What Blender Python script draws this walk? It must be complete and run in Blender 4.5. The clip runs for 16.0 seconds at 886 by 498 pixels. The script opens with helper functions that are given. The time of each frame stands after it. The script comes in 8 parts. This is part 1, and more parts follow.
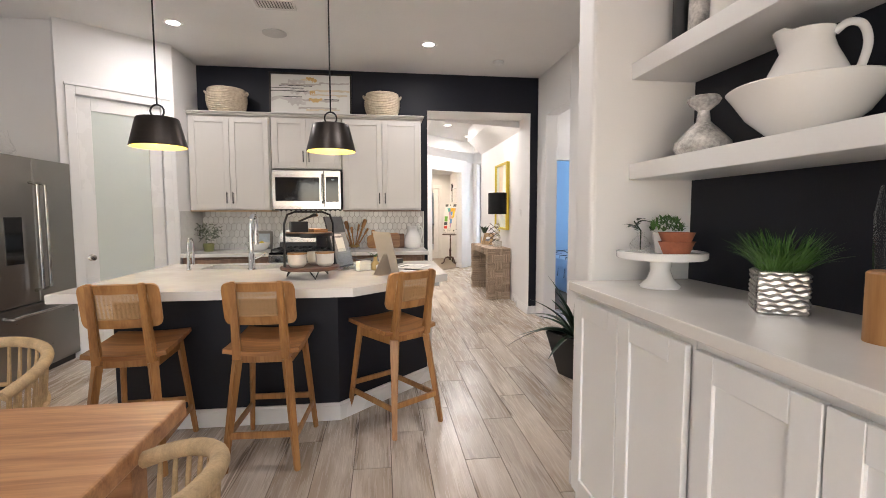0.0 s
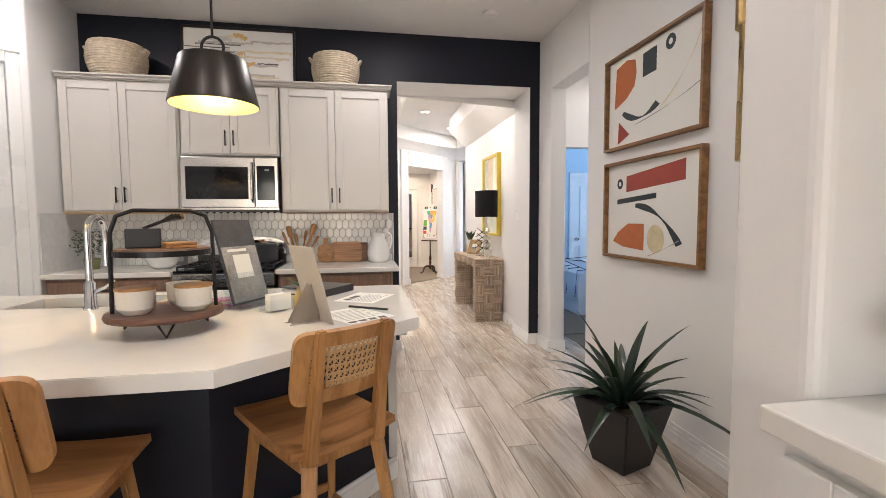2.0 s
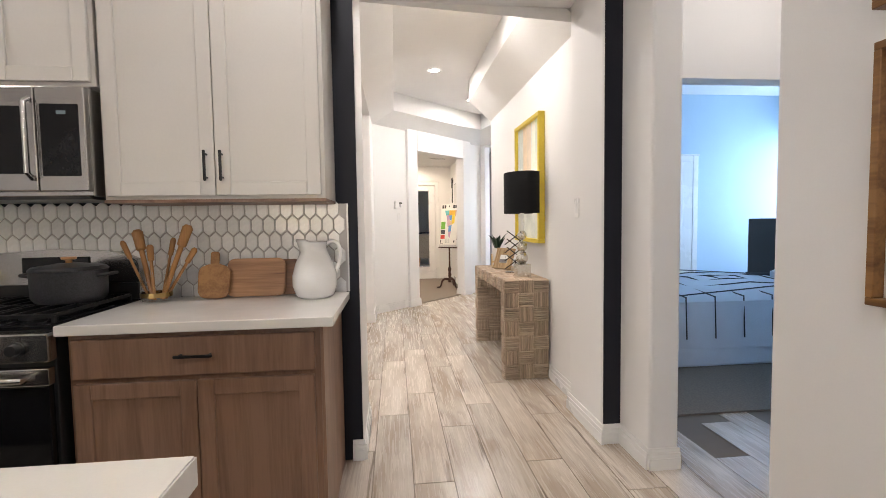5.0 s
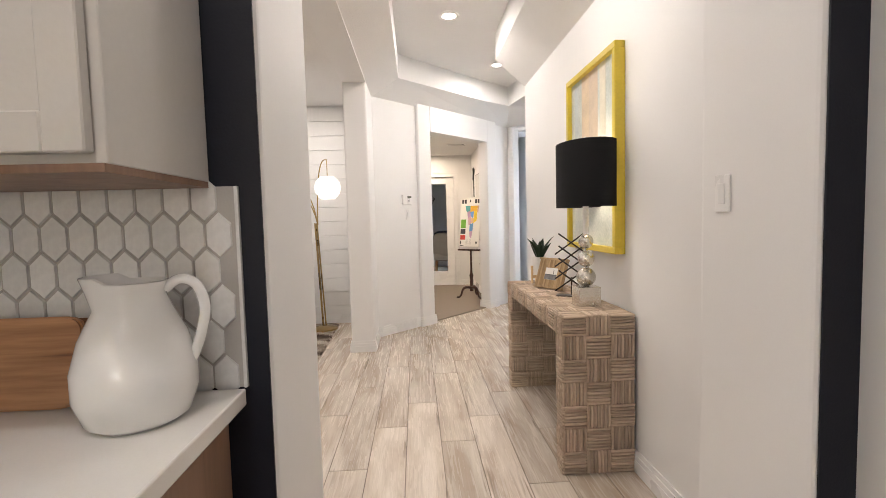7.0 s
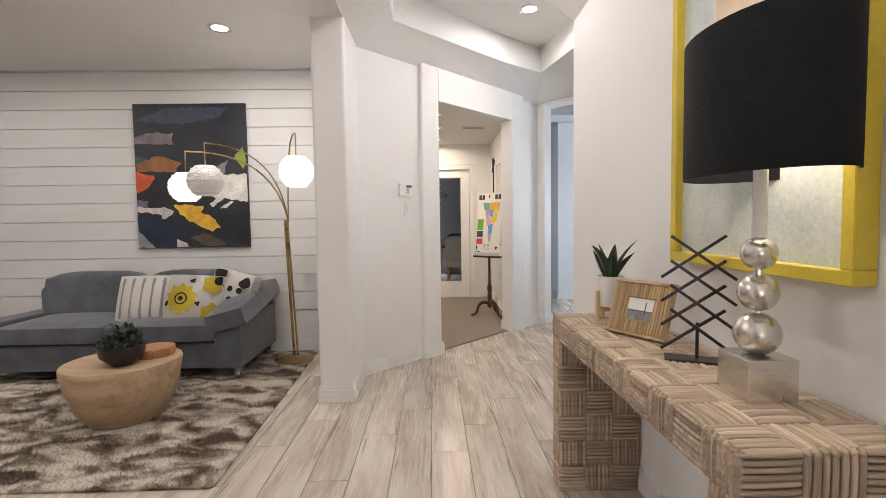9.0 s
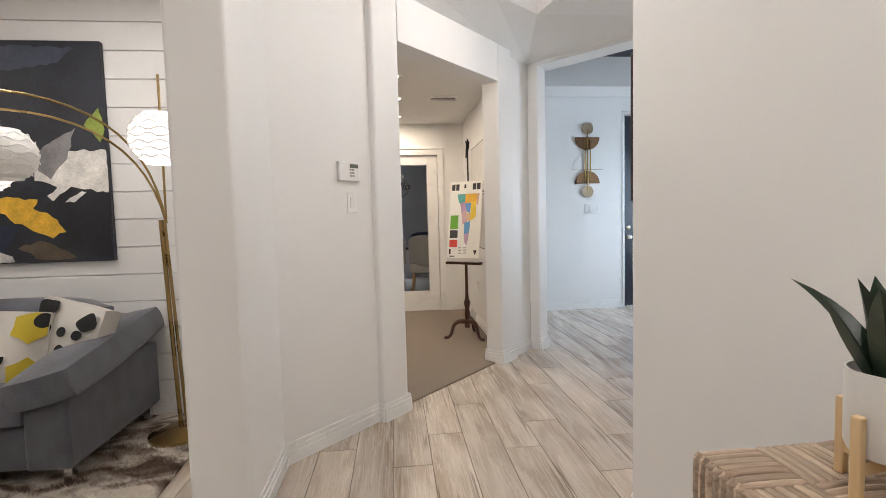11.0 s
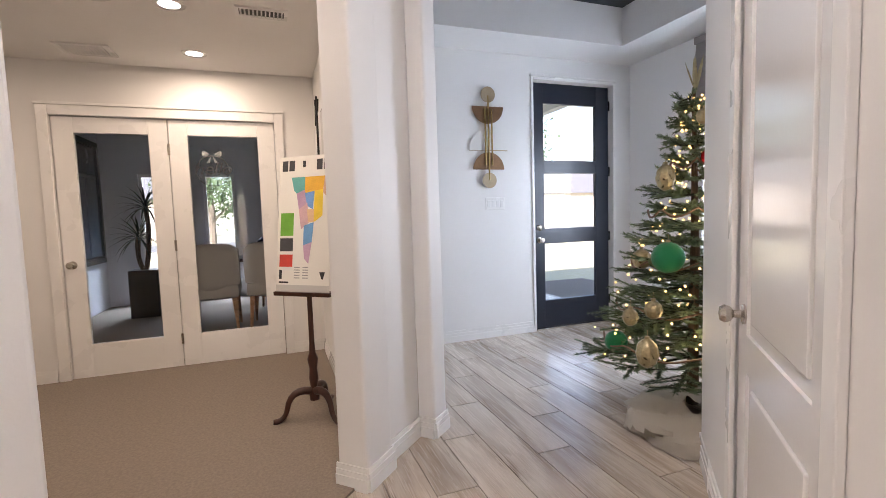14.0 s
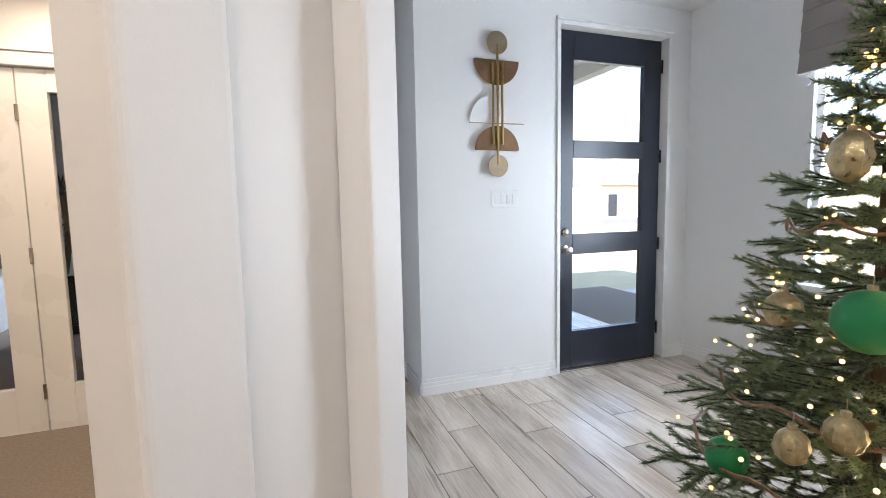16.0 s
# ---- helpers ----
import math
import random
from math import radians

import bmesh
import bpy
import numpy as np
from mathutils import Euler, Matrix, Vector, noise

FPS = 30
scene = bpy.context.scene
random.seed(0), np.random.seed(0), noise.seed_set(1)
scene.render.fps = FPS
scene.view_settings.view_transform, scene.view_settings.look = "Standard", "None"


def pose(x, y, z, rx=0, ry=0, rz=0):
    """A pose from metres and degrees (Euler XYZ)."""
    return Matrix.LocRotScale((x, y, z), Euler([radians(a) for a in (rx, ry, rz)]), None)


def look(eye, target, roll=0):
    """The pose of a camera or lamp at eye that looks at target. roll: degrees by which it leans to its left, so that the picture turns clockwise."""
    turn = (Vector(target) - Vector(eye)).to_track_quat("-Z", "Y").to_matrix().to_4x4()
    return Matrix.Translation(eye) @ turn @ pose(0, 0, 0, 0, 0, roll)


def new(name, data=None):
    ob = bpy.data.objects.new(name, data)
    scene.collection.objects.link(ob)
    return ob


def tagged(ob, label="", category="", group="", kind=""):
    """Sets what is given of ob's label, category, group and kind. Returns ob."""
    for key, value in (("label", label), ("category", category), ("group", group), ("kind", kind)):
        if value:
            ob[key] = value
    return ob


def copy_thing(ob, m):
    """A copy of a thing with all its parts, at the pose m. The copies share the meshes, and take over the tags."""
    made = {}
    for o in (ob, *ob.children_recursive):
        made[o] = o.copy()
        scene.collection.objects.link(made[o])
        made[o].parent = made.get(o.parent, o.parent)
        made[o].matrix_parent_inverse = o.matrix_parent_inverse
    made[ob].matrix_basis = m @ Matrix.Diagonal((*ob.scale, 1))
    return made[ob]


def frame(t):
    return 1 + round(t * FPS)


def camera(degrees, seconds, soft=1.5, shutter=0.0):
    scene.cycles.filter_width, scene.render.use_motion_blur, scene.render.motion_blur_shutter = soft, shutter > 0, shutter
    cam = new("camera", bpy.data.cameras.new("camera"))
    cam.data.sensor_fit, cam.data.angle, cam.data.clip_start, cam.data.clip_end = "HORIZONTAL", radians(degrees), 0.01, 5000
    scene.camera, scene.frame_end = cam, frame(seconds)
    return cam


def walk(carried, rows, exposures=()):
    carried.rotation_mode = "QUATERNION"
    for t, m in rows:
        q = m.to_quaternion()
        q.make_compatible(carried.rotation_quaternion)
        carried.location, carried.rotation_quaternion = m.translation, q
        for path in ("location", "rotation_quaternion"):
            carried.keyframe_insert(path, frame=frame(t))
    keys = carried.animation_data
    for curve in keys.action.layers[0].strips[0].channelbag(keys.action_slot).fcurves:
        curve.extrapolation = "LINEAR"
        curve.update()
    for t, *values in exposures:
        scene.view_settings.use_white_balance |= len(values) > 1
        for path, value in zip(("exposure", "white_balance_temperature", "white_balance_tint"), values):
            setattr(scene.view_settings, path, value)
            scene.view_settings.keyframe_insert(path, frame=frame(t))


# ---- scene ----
cam = camera(87.5, 16.0, soft=0.8)
PATH = [
    (0, (0.127, 0.098, 1.337), (0.385, 2.076, 1.187), -0.1),
    (0.5, (0.183, 0.439, 1.316), (0.459, 2.414, 1.173), -0.1),
    (1, (0.251, 0.771, 1.328), (0.544, 2.744, 1.191), -0.1),
    (1.5, (0.314, 1.125, 1.308), (0.636, 3.095, 1.172), -0.2),
    (2, (0.36, 1.458, 1.322), (0.698, 3.425, 1.189), -0.3),
    (2.5, (0.468, 1.807, 1.311), (0.783, 3.778, 1.182), -0.4),
    (3, (0.549, 2.12, 1.303), (0.854, 4.092, 1.171), -0.4),
    (3.5, (0.608, 2.474, 1.298), (0.911, 4.447, 1.166), -0.6),
    (4, (0.691, 2.832, 1.282), (0.976, 4.807, 1.156), -0.6),
    (4.2, (0.742, 2.979, 1.269), (0.997, 4.96, 1.156), -0.1),
    (6.3, (1.017, 4.462, 1.279), (1.164, 6.453, 1.155), -1.8),
    (6.5, (1.033, 4.601, 1.285), (1.168, 6.593, 1.159), -0.9),
    (7, (1.048, 4.943, 1.288), (1.163, 6.936, 1.161), -1.5),
    (7.5, (1.094, 5.282, 1.278), (1.165, 7.277, 1.154), -1.5),
    (8, (1.163, 5.635, 1.286), (1.195, 7.632, 1.172), -1.3),
    (8.2, (1.17, 5.77, 1.276), (1.203, 7.767, 1.163), -1.1),
    (10.3, (1.192, 7.21, 1.214), (1.296, 9.204, 1.106), -1.1),
    (10.5, (1.179, 7.347, 1.247), (1.318, 9.339, 1.127), -1.3),
    (11, (1.206, 7.677, 1.245), (1.411, 9.663, 1.116), -1.5),
    (11.5, (1.278, 7.995, 1.256), (1.55, 9.971, 1.117), -1.5),
    (12, (1.326, 8.304, 1.24), (1.704, 10.263, 1.096), -1.7),
    (12.5, (1.375, 8.617, 1.264), (1.862, 10.551, 1.117), -1.8),
    (13, (1.49, 8.902, 1.254), (2.052, 10.815, 1.101), -1.9),
    (13.5, (1.628, 9.172, 1.261), (2.251, 11.066, 1.106), -1.7),
    (14, (1.743, 9.457, 1.245), (2.427, 11.33, 1.094), -1.8),
    (14.5, (1.881, 9.763, 1.256), (2.587, 11.629, 1.107), -1.7),
    (15, (2.068, 10.056, 1.245), (2.749, 11.93, 1.092), -1.3),
    (15.5, (2.212, 10.33, 1.259), (2.877, 12.208, 1.089), -1.0),
    (16, (2.306, 10.643, 1.296), (2.967, 12.521, 1.106), -1.1),
]
EXPOSURES = [(t, stops, kelvin, tint) for t, stops, kelvin, tint in ((0.0, 2.34, 6450, 15), (2.5, 2.36, 6500, 15), (4.0, 2.28, 6450, 14), (6.5, 2.12, 6650, 15), (8.0, 1.9, 6500, 14), (10.5, 1.74, 6350, 14), (11.0, 1.72, 6400, 13), (12.0, 1.45, 6450, 15), (12.6, 1.22, 6500, 20), (13.0, 1.22, 6500, 20), (14.0, 1.78, 6650, 21), (15.0, 1.95, 6720, 18), (16.0, 1.98, 6700, 16))]
walk(cam, [(t, look(eye, target, roll)) for t, eye, target, roll in PATH], EXPOSURES)

# ---- light ----
world = bpy.data.worlds.new("sky")
scene.world = world
world.use_nodes = True
wn = world.node_tree.nodes
sky = wn.new("ShaderNodeTexSky")
sky.sky_type, sky.sun_disc = "NISHITA", False
sky.sun_elevation, sky.sun_rotation = radians(38), radians(200)
wn["Background"].inputs["Strength"].default_value = 0.15
world.node_tree.links.new(sky.outputs["Color"], wn["Background"].inputs["Color"])
sun_data = bpy.data.lights.new("sun", "SUN")
sun_data.energy, sun_data.angle, sun_data.color = 5.0, radians(0.5), (1.0, 0.95, 0.88)
new("sun", sun_data).matrix_world = pose(0, 0, 8, 52, 0, -20)
WARM, COOL, DAY = (1.0, 0.955, 0.89), (0.70, 0.85, 1.0), (0.66, 0.83, 1.0)
POWER = 0.183


def area_lamp(m, w, h, watts, col, name="lamp"):
    d = bpy.data.lights.new(name, "AREA")
    d.shape, d.size, d.size_y, d.energy, d.color = "RECTANGLE", w, h, watts * POWER, col
    ob = new(name, d)
    ob.matrix_world = m
    return ob


def can_lamp(x, y, z, watts, col=WARM):
    d = bpy.data.lights.new("can_lamp", "AREA")
    d.shape, d.size, d.energy, d.color = "DISK", 0.13, watts * POWER, col
    new("can_lamp", d).matrix_world = pose(x, y, z)


def glow(x, y, z, watts, r=0.04, col=WARM):
    d = bpy.data.lights.new("bulb_lamp", "POINT")
    d.energy, d.color, d.shadow_soft_size = watts * POWER, col, r
    new("bulb_lamp", d).location = (x, y, z)


# ---- materials ----
def mat(name, col, rough=0.5, metal=0.0, var=0.06, scale=2.5, fine=90.0, bump=0.03, spec=0.5, rvar=0.08, tint=None, island=False, **more):
    m = bpy.data.materials.new(name)
    m.use_nodes = True
    nt = m.node_tree
    n, l = nt.nodes, nt.links
    b = n["Principled BSDF"]
    b.inputs["Roughness"].default_value, b.inputs["Metallic"].default_value = rough, metal
    b.inputs["Specular IOR Level"].default_value = spec
    for k, v in more.items():
        b.inputs[k.replace("_", " ")].default_value = v
    tc = n.new("ShaderNodeTexCoord")
    big = n.new("ShaderNodeTexNoise")
    big.inputs["Scale"].default_value, big.inputs["Detail"].default_value = scale, 4
    small = n.new("ShaderNodeTexNoise")
    small.inputs["Scale"].default_value, small.inputs["Detail"].default_value = fine, 3
    for t in (big, small):
        l.new(tc.outputs["Object"], t.inputs["Vector"])
    add = n.new("ShaderNodeMath")
    add.operation = "MULTIPLY_ADD"
    l.new(small.outputs["Fac"], add.inputs[0])
    add.inputs[1].default_value = 0.5
    l.new(big.outputs["Fac"], add.inputs[2])
    ramp = n.new("ShaderNodeValToRGB")
    lo, hi = (1 - var), (1 + var)
    t2 = tint or col
    ramp.color_ramp.elements[0].position, ramp.color_ramp.elements[1].position = 0.45, 1.05
    ramp.color_ramp.elements[0].color = (*[min(1, c * lo) for c in t2], 1)
    ramp.color_ramp.elements[1].color = (*[min(1, c * hi) for c in col], 1)
    l.new(add.outputs[0], ramp.inputs[0])
    out = ramp.outputs[0]
    if island:
        geo = n.new("ShaderNodeObjectInfo")
        hsv = n.new("ShaderNodeHueSaturation")
        mr = n.new("ShaderNodeMapRange")
        mr.inputs["To Min"].default_value, mr.inputs["To Max"].default_value = 1 - island, 1 + island
        l.new(geo.outputs["Random"], mr.inputs["Value"])
        l.new(mr.outputs[0], hsv.inputs["Value"])
        l.new(out, hsv.inputs["Color"])
        out = hsv.outputs[0]
    l.new(out, b.inputs["Base Color"])
    rr = n.new("ShaderNodeMapRange")
    rr.inputs["To Min"].default_value, rr.inputs["To Max"].default_value = max(0, rough - rvar), min(1, rough + rvar)
    l.new(big.outputs["Fac"], rr.inputs["Value"])
    l.new(rr.outputs[0], b.inputs["Roughness"])
    if bump:
        bp = n.new("ShaderNodeBump")
        bp.inputs["Strength"].default_value, bp.inputs["Distance"].default_value = min(1, bump * 6), 0.002
        l.new(small.outputs["Fac"], bp.inputs["Height"])
        l.new(bp.outputs[0], b.inputs["Normal"])
    return m


def wood(name, a, b_col, rough=0.5, along=0, stretch=14.0, scale=5.0, rand=0.12, streak=None, bump=0.25, pos=(0.42, 0.52, 0.86), island=False):
    """Grain runs along the object's axis 0, 1 or 2."""
    m = bpy.data.materials.new(name)
    m.use_nodes = True
    nt = m.node_tree
    n, l = nt.nodes, nt.links
    p = n["Principled BSDF"]
    tc, info, mp = n.new("ShaderNodeTexCoord"), n.new("ShaderNodeObjectInfo"), n.new("ShaderNodeMapping")
    sc = [scale * stretch / 6] * 3
    sc[along] = scale / 6
    mp.inputs["Scale"].default_value = sc
    shift = n.new("ShaderNodeVectorMath")
    shift.operation = "MULTIPLY_ADD"
    l.new(info.outputs["Random"], shift.inputs[0])
    shift.inputs[1].default_value = (37, 53, 71)
    l.new(tc.outputs["Object"], shift.inputs[2])
    l.new(shift.outputs[0], mp.inputs["Vector"])
    no, fi = n.new("ShaderNodeTexNoise"), n.new("ShaderNodeTexNoise")
    no.inputs["Scale"].default_value, no.inputs["Detail"].default_value, no.inputs["Distortion"].default_value = 1.4, 7, 0.8
    fi.inputs["Scale"].default_value, fi.inputs["Detail"].default_value = 9.0, 4
    for t in (no, fi):
        l.new(mp.outputs[0], t.inputs["Vector"])
    mix = n.new("ShaderNodeMath")
    mix.operation = "MULTIPLY_ADD"
    l.new(fi.outputs["Fac"], mix.inputs[0])
    mix.inputs[1].default_value = 0.45
    l.new(no.outputs["Fac"], mix.inputs[2])
    ramp = n.new("ShaderNodeValToRGB")
    e = ramp.color_ramp.elements
    e[0].position, e[0].color = pos[1], (*a, 1)
    e[1].position, e[1].color = pos[2], (*b_col, 1)
    if streak:
        s = e.new(pos[0])
        s.color = (*streak, 1)
    l.new(mix.outputs[0], ramp.inputs[0])
    hsv, mr = n.new("ShaderNodeHueSaturation"), n.new("ShaderNodeMapRange")
    mr.inputs["To Min"].default_value, mr.inputs["To Max"].default_value = 1 - rand, 1 + rand
    l.new(info.outputs["Random"], mr.inputs["Value"])
    if island:
        geo, both = n.new("ShaderNodeNewGeometry"), n.new("ShaderNodeMath")
        both.operation = "PINGPONG"
        both.inputs[1].default_value = 1.0
        tot = n.new("ShaderNodeMath")
        l.new(info.outputs["Random"], tot.inputs[0])
        l.new(geo.outputs["Random Per Island"], tot.inputs[1])
        l.new(tot.outputs[0], both.inputs[0])
        l.new(both.outputs[0], mr.inputs["Value"])
    l.new(mr.outputs[0], hsv.inputs["Value"])
    l.new(ramp.outputs[0], hsv.inputs["Color"])
    l.new(hsv.outputs[0], p.inputs["Base Color"])
    rr = n.new("ShaderNodeMapRange")
    rr.inputs["To Min"].default_value, rr.inputs["To Max"].default_value = rough - 0.08, rough + 0.1
    l.new(fi.outputs["Fac"], rr.inputs["Value"])
    l.new(rr.outputs[0], p.inputs["Roughness"])
    bp = n.new("ShaderNodeBump")
    bp.inputs["Strength"].default_value, bp.inputs["Distance"].default_value = bump, 0.0015
    l.new(mix.outputs[0], bp.inputs["Height"])
    l.new(bp.outputs[0], p.inputs["Normal"])
    return m


def plank_finish(name):
    """Whitewashed timber-look tile: washed patches, fine grain, dark worn streaks towards the long edges."""
    m = bpy.data.materials.new(name)
    m.use_nodes = True
    n, l = m.node_tree.nodes, m.node_tree.links
    p = n["Principled BSDF"]
    tc, info = n.new("ShaderNodeTexCoord"), n.new("ShaderNodeObjectInfo")
    shift = n.new("ShaderNodeVectorMath")
    shift.operation = "MULTIPLY_ADD"
    shift.inputs[1].default_value = (37, 53, 71)
    l.new(info.outputs["Random"], shift.inputs[0])
    l.new(tc.outputs["Object"], shift.inputs[2])

    def noise(sc, detail, distort=0.0):
        mp, t = n.new("ShaderNodeMapping"), n.new("ShaderNodeTexNoise")
        mp.inputs["Scale"].default_value = sc
        t.inputs["Scale"].default_value, t.inputs["Detail"].default_value, t.inputs["Distortion"].default_value = 1.0, detail, distort
        l.new(shift.outputs[0], mp.inputs[0])
        l.new(mp.outputs[0], t.inputs["Vector"])
        return t.outputs["Fac"]

    def span(v, a, b, lo=0.0, hi=1.0):
        r = n.new("ShaderNodeMapRange")
        for k, x in zip(("From Min", "From Max", "To Min", "To Max"), (a, b, lo, hi)):
            r.inputs[k].default_value = x
        l.new(v, r.inputs["Value"])
        return r.outputs[0]

    def calc(op, a, b):
        c = n.new("ShaderNodeMath")
        c.operation = op
        for k, v in ((0, a), (1, b)):
            if isinstance(v, (int, float)):
                c.inputs[k].default_value = v
            else:
                l.new(v, c.inputs[k])
        return c.outputs[0]

    def blend(fac, a, b, kind="MIX"):
        x = n.new("ShaderNodeMix")
        x.data_type, x.blend_type = "RGBA", kind
        l.new(fac, x.inputs["Factor"])
        for k, v in ((6, a), (7, b)):
            if isinstance(v, tuple):
                x.inputs[k].default_value = (*v, 1)
            else:
                l.new(v, x.inputs[k])
        return x.outputs[2]

    wash = span(noise((7, 1.3, 1), 4, 0.6), 0.36, 0.64)
    col = blend(wash, (0.46, 0.375, 0.295), (0.70, 0.625, 0.545))
    grain = span(noise((95, 3.2, 1), 4), 0.42, 0.68)
    col = blend(calc("MULTIPLY", grain, 0.42), col, (0.34, 0.26, 0.19))
    sep = n.new("ShaderNodeSeparateXYZ")
    l.new(tc.outputs["Object"], sep.inputs[0])
    edge = span(calc("PINGPONG", sep.outputs["X"], PLANK / 2), PLANK * 0.22, PLANK * 0.5)
    patch = span(noise((3.2, 1.6, 1), 3, 0.4), 0.44, 0.60)
    streak = span(noise((46, 1.9, 1), 6, 0.9), 0.52, 0.62)
    worn = calc("MULTIPLY", streak, calc("MULTIPLY", patch, calc("MULTIPLY_ADD", edge, 0.75)))
    worn.node.inputs[1].links[0].from_node.inputs[1].links[0].from_node.inputs[2].default_value = 0.25
    col = blend(calc("MULTIPLY", worn, 0.8), col, (0.13, 0.085, 0.055))
    tone = n.new("ShaderNodeHueSaturation")
    l.new(span(info.outputs["Random"], 0, 1, 0.86, 1.12), tone.inputs["Value"])
    l.new(col, tone.inputs["Color"])
    l.new(tone.outputs[0], p.inputs["Base Color"])
    l.new(span(grain, 0, 1, 0.20, 0.33), p.inputs["Roughness"])
    p.inputs["Specular IOR Level"].default_value = 0.65
    bp = n.new("ShaderNodeBump")
    bp.inputs["Strength"].default_value, bp.inputs["Distance"].default_value = 0.15, 0.001
    l.new(grain, bp.inputs["Height"])
    l.new(bp.outputs[0], p.inputs["Normal"])
    return m


PLANK = 0.2


def glass(name, col=(1, 1, 1), rough=0.0, ior=1.45, thin=True):
    m = bpy.data.materials.new(name)
    m.use_nodes = True
    n, l = m.node_tree.nodes, m.node_tree.links
    n.remove(n["Principled BSDF"])
    if thin:
        tr, gl, mx, fr = (n.new("ShaderNode" + k) for k in ("BsdfTransparent", "BsdfGlossy", "MixShader", "LayerWeight"))
        pw, ma = n.new("ShaderNodeMath"), n.new("ShaderNodeMath")
        pw.operation, ma.operation = "POWER", "MULTIPLY_ADD"
        pw.inputs[1].default_value, ma.inputs[1].default_value, ma.inputs[2].default_value = 4.0, 0.6, 0.02
        tr.inputs["Color"].default_value = (*col, 1)
        gl.inputs["Roughness"].default_value = rough
        l.new(fr.outputs["Facing"], pw.inputs[0])
        l.new(pw.outputs[0], ma.inputs[0])
        l.new(ma.outputs[0], mx.inputs[0])
        l.new(tr.outputs[0], mx.inputs[1])
        l.new(gl.outputs[0], mx.inputs[2])
        l.new(mx.outputs[0], n["Material Output"].inputs["Surface"])
    else:
        g = n.new("ShaderNodeBsdfGlass")
        g.inputs["Color"].default_value, g.inputs["Roughness"].default_value, g.inputs["IOR"].default_value = (*col, 1), rough, ior
        l.new(g.outputs[0], n["Material Output"].inputs["Surface"])
    return m


def emit(name, col, strength):
    m = bpy.data.materials.new(name)
    m.use_nodes = True
    b = m.node_tree.nodes["Principled BSDF"]
    b.inputs["Base Color"].default_value = (*col, 1)
    b.inputs["Emission Color"].default_value, b.inputs["Emission Strength"].default_value = (*col, 1), strength
    return m


WHITE = mat("white_wall_paint", (0.80, 0.79, 0.778), 0.55, var=0.02, scale=1.2, fine=160, bump=0.018)
CEIL = mat("white_ceiling_paint", (0.80, 0.79, 0.775), 0.8, var=0.02, fine=60, bump=0.12)
TRIM = mat("white_trim_gloss", (0.82, 0.81, 0.795), 0.28, var=0.015, bump=0.01)
NAVY = mat("near_black_wall_paint", (0.011, 0.012, 0.019), 0.5, var=0.12, scale=1.5, fine=150, bump=0.05, spec=0.25)
BLACKCEIL = mat("black_ceiling_paint", (0.010, 0.012, 0.018), 0.5, var=0.1, bump=0.06)
BLUEWALL = mat("pale_blue_wall_paint", (0.50, 0.66, 0.80), 0.6, var=0.03, bump=0.04)
GREIGE = mat("greige_cabinet_paint", (0.60, 0.575, 0.54), 0.38, var=0.03, bump=0.02)
CABWHITE = mat("white_cabinet_paint", (0.78, 0.775, 0.765), 0.35, var=0.02, bump=0.02)
QUARTZ = mat("white_quartz", (0.74, 0.715, 0.675), 0.16, var=0.03, scale=6, fine=220, bump=0.0)
BROWNCAB = wood("stained_brown_cabinet_wood", (0.20, 0.115, 0.075), (0.30, 0.18, 0.12), 0.42, along=2, rand=0.06)
FLOORWOOD = plank_finish("whitewashed_wood_tile")
GROUT = mat("floor_grout", (0.20, 0.16, 0.125), 0.8, fine=200)
CARPET = mat("taupe_carpet", (0.25, 0.207, 0.17), 0.95, var=0.16, scale=70, fine=260, bump=0.5, spec=0.1)
OAK = wood("honey_stool_wood", (0.27, 0.115, 0.035), (0.44, 0.22, 0.075), 0.42, along=2, rand=0.06)
TEAK = wood("teak_table_wood", (0.30, 0.135, 0.055), (0.53, 0.28, 0.13), 0.38, along=0, rand=0.1, streak=(0.16, 0.065, 0.03))
CANE = mat("woven_cane", (0.55, 0.34, 0.16), 0.6, var=0.15, bump=0.1)
BLACKMETAL = mat("black_metal", (0.02, 0.02, 0.021), 0.38, metal=0.6, var=0.1)
BRONZE = mat("dark_bronze_shade", (0.045, 0.038, 0.034), 0.36, metal=0.75, var=0.12)
GOLDIN = mat("gold_leaf_lining", (0.93, 0.68, 0.20), 0.4, metal=0.4, var=0.1)
STEEL = mat("brushed_steel", (0.46, 0.45, 0.44), 0.22, metal=1.0, var=0.06, scale=6, bump=0.03)
CHROME = mat("chrome", (0.75, 0.76, 0.78), 0.08, metal=1.0, var=0.02, bump=0.0)
NICKEL = mat("satin_nickel", (0.55, 0.51, 0.46), 0.25, metal=1.0, var=0.04, bump=0.0)
BRASS = mat("aged_brass", (0.40, 0.275, 0.11), 0.28, metal=1.0, var=0.12, bump=0.02)
BLACKGLASS = mat("black_appliance_glass", (0.008, 0.008, 0.009), 0.06, var=0.1, bump=0.0, spec=0.3)
BLACKPLASTIC = mat("black_plastic", (0.015, 0.015, 0.016), 0.35, bump=0.02)
CERAMIC = mat("white_ceramic", (0.82, 0.81, 0.79), 0.12, var=0.015, bump=0.0)
LEAF = mat("dark_green_leaf", (0.016, 0.036, 0.017), 0.35, var=0.4, scale=9, tint=(0.010, 0.022, 0.014))
LEAF2 = mat("fresh_green_leaf", (0.07, 0.17, 0.03), 0.5, var=0.35, scale=12, tint=(0.04, 0.10, 0.025))
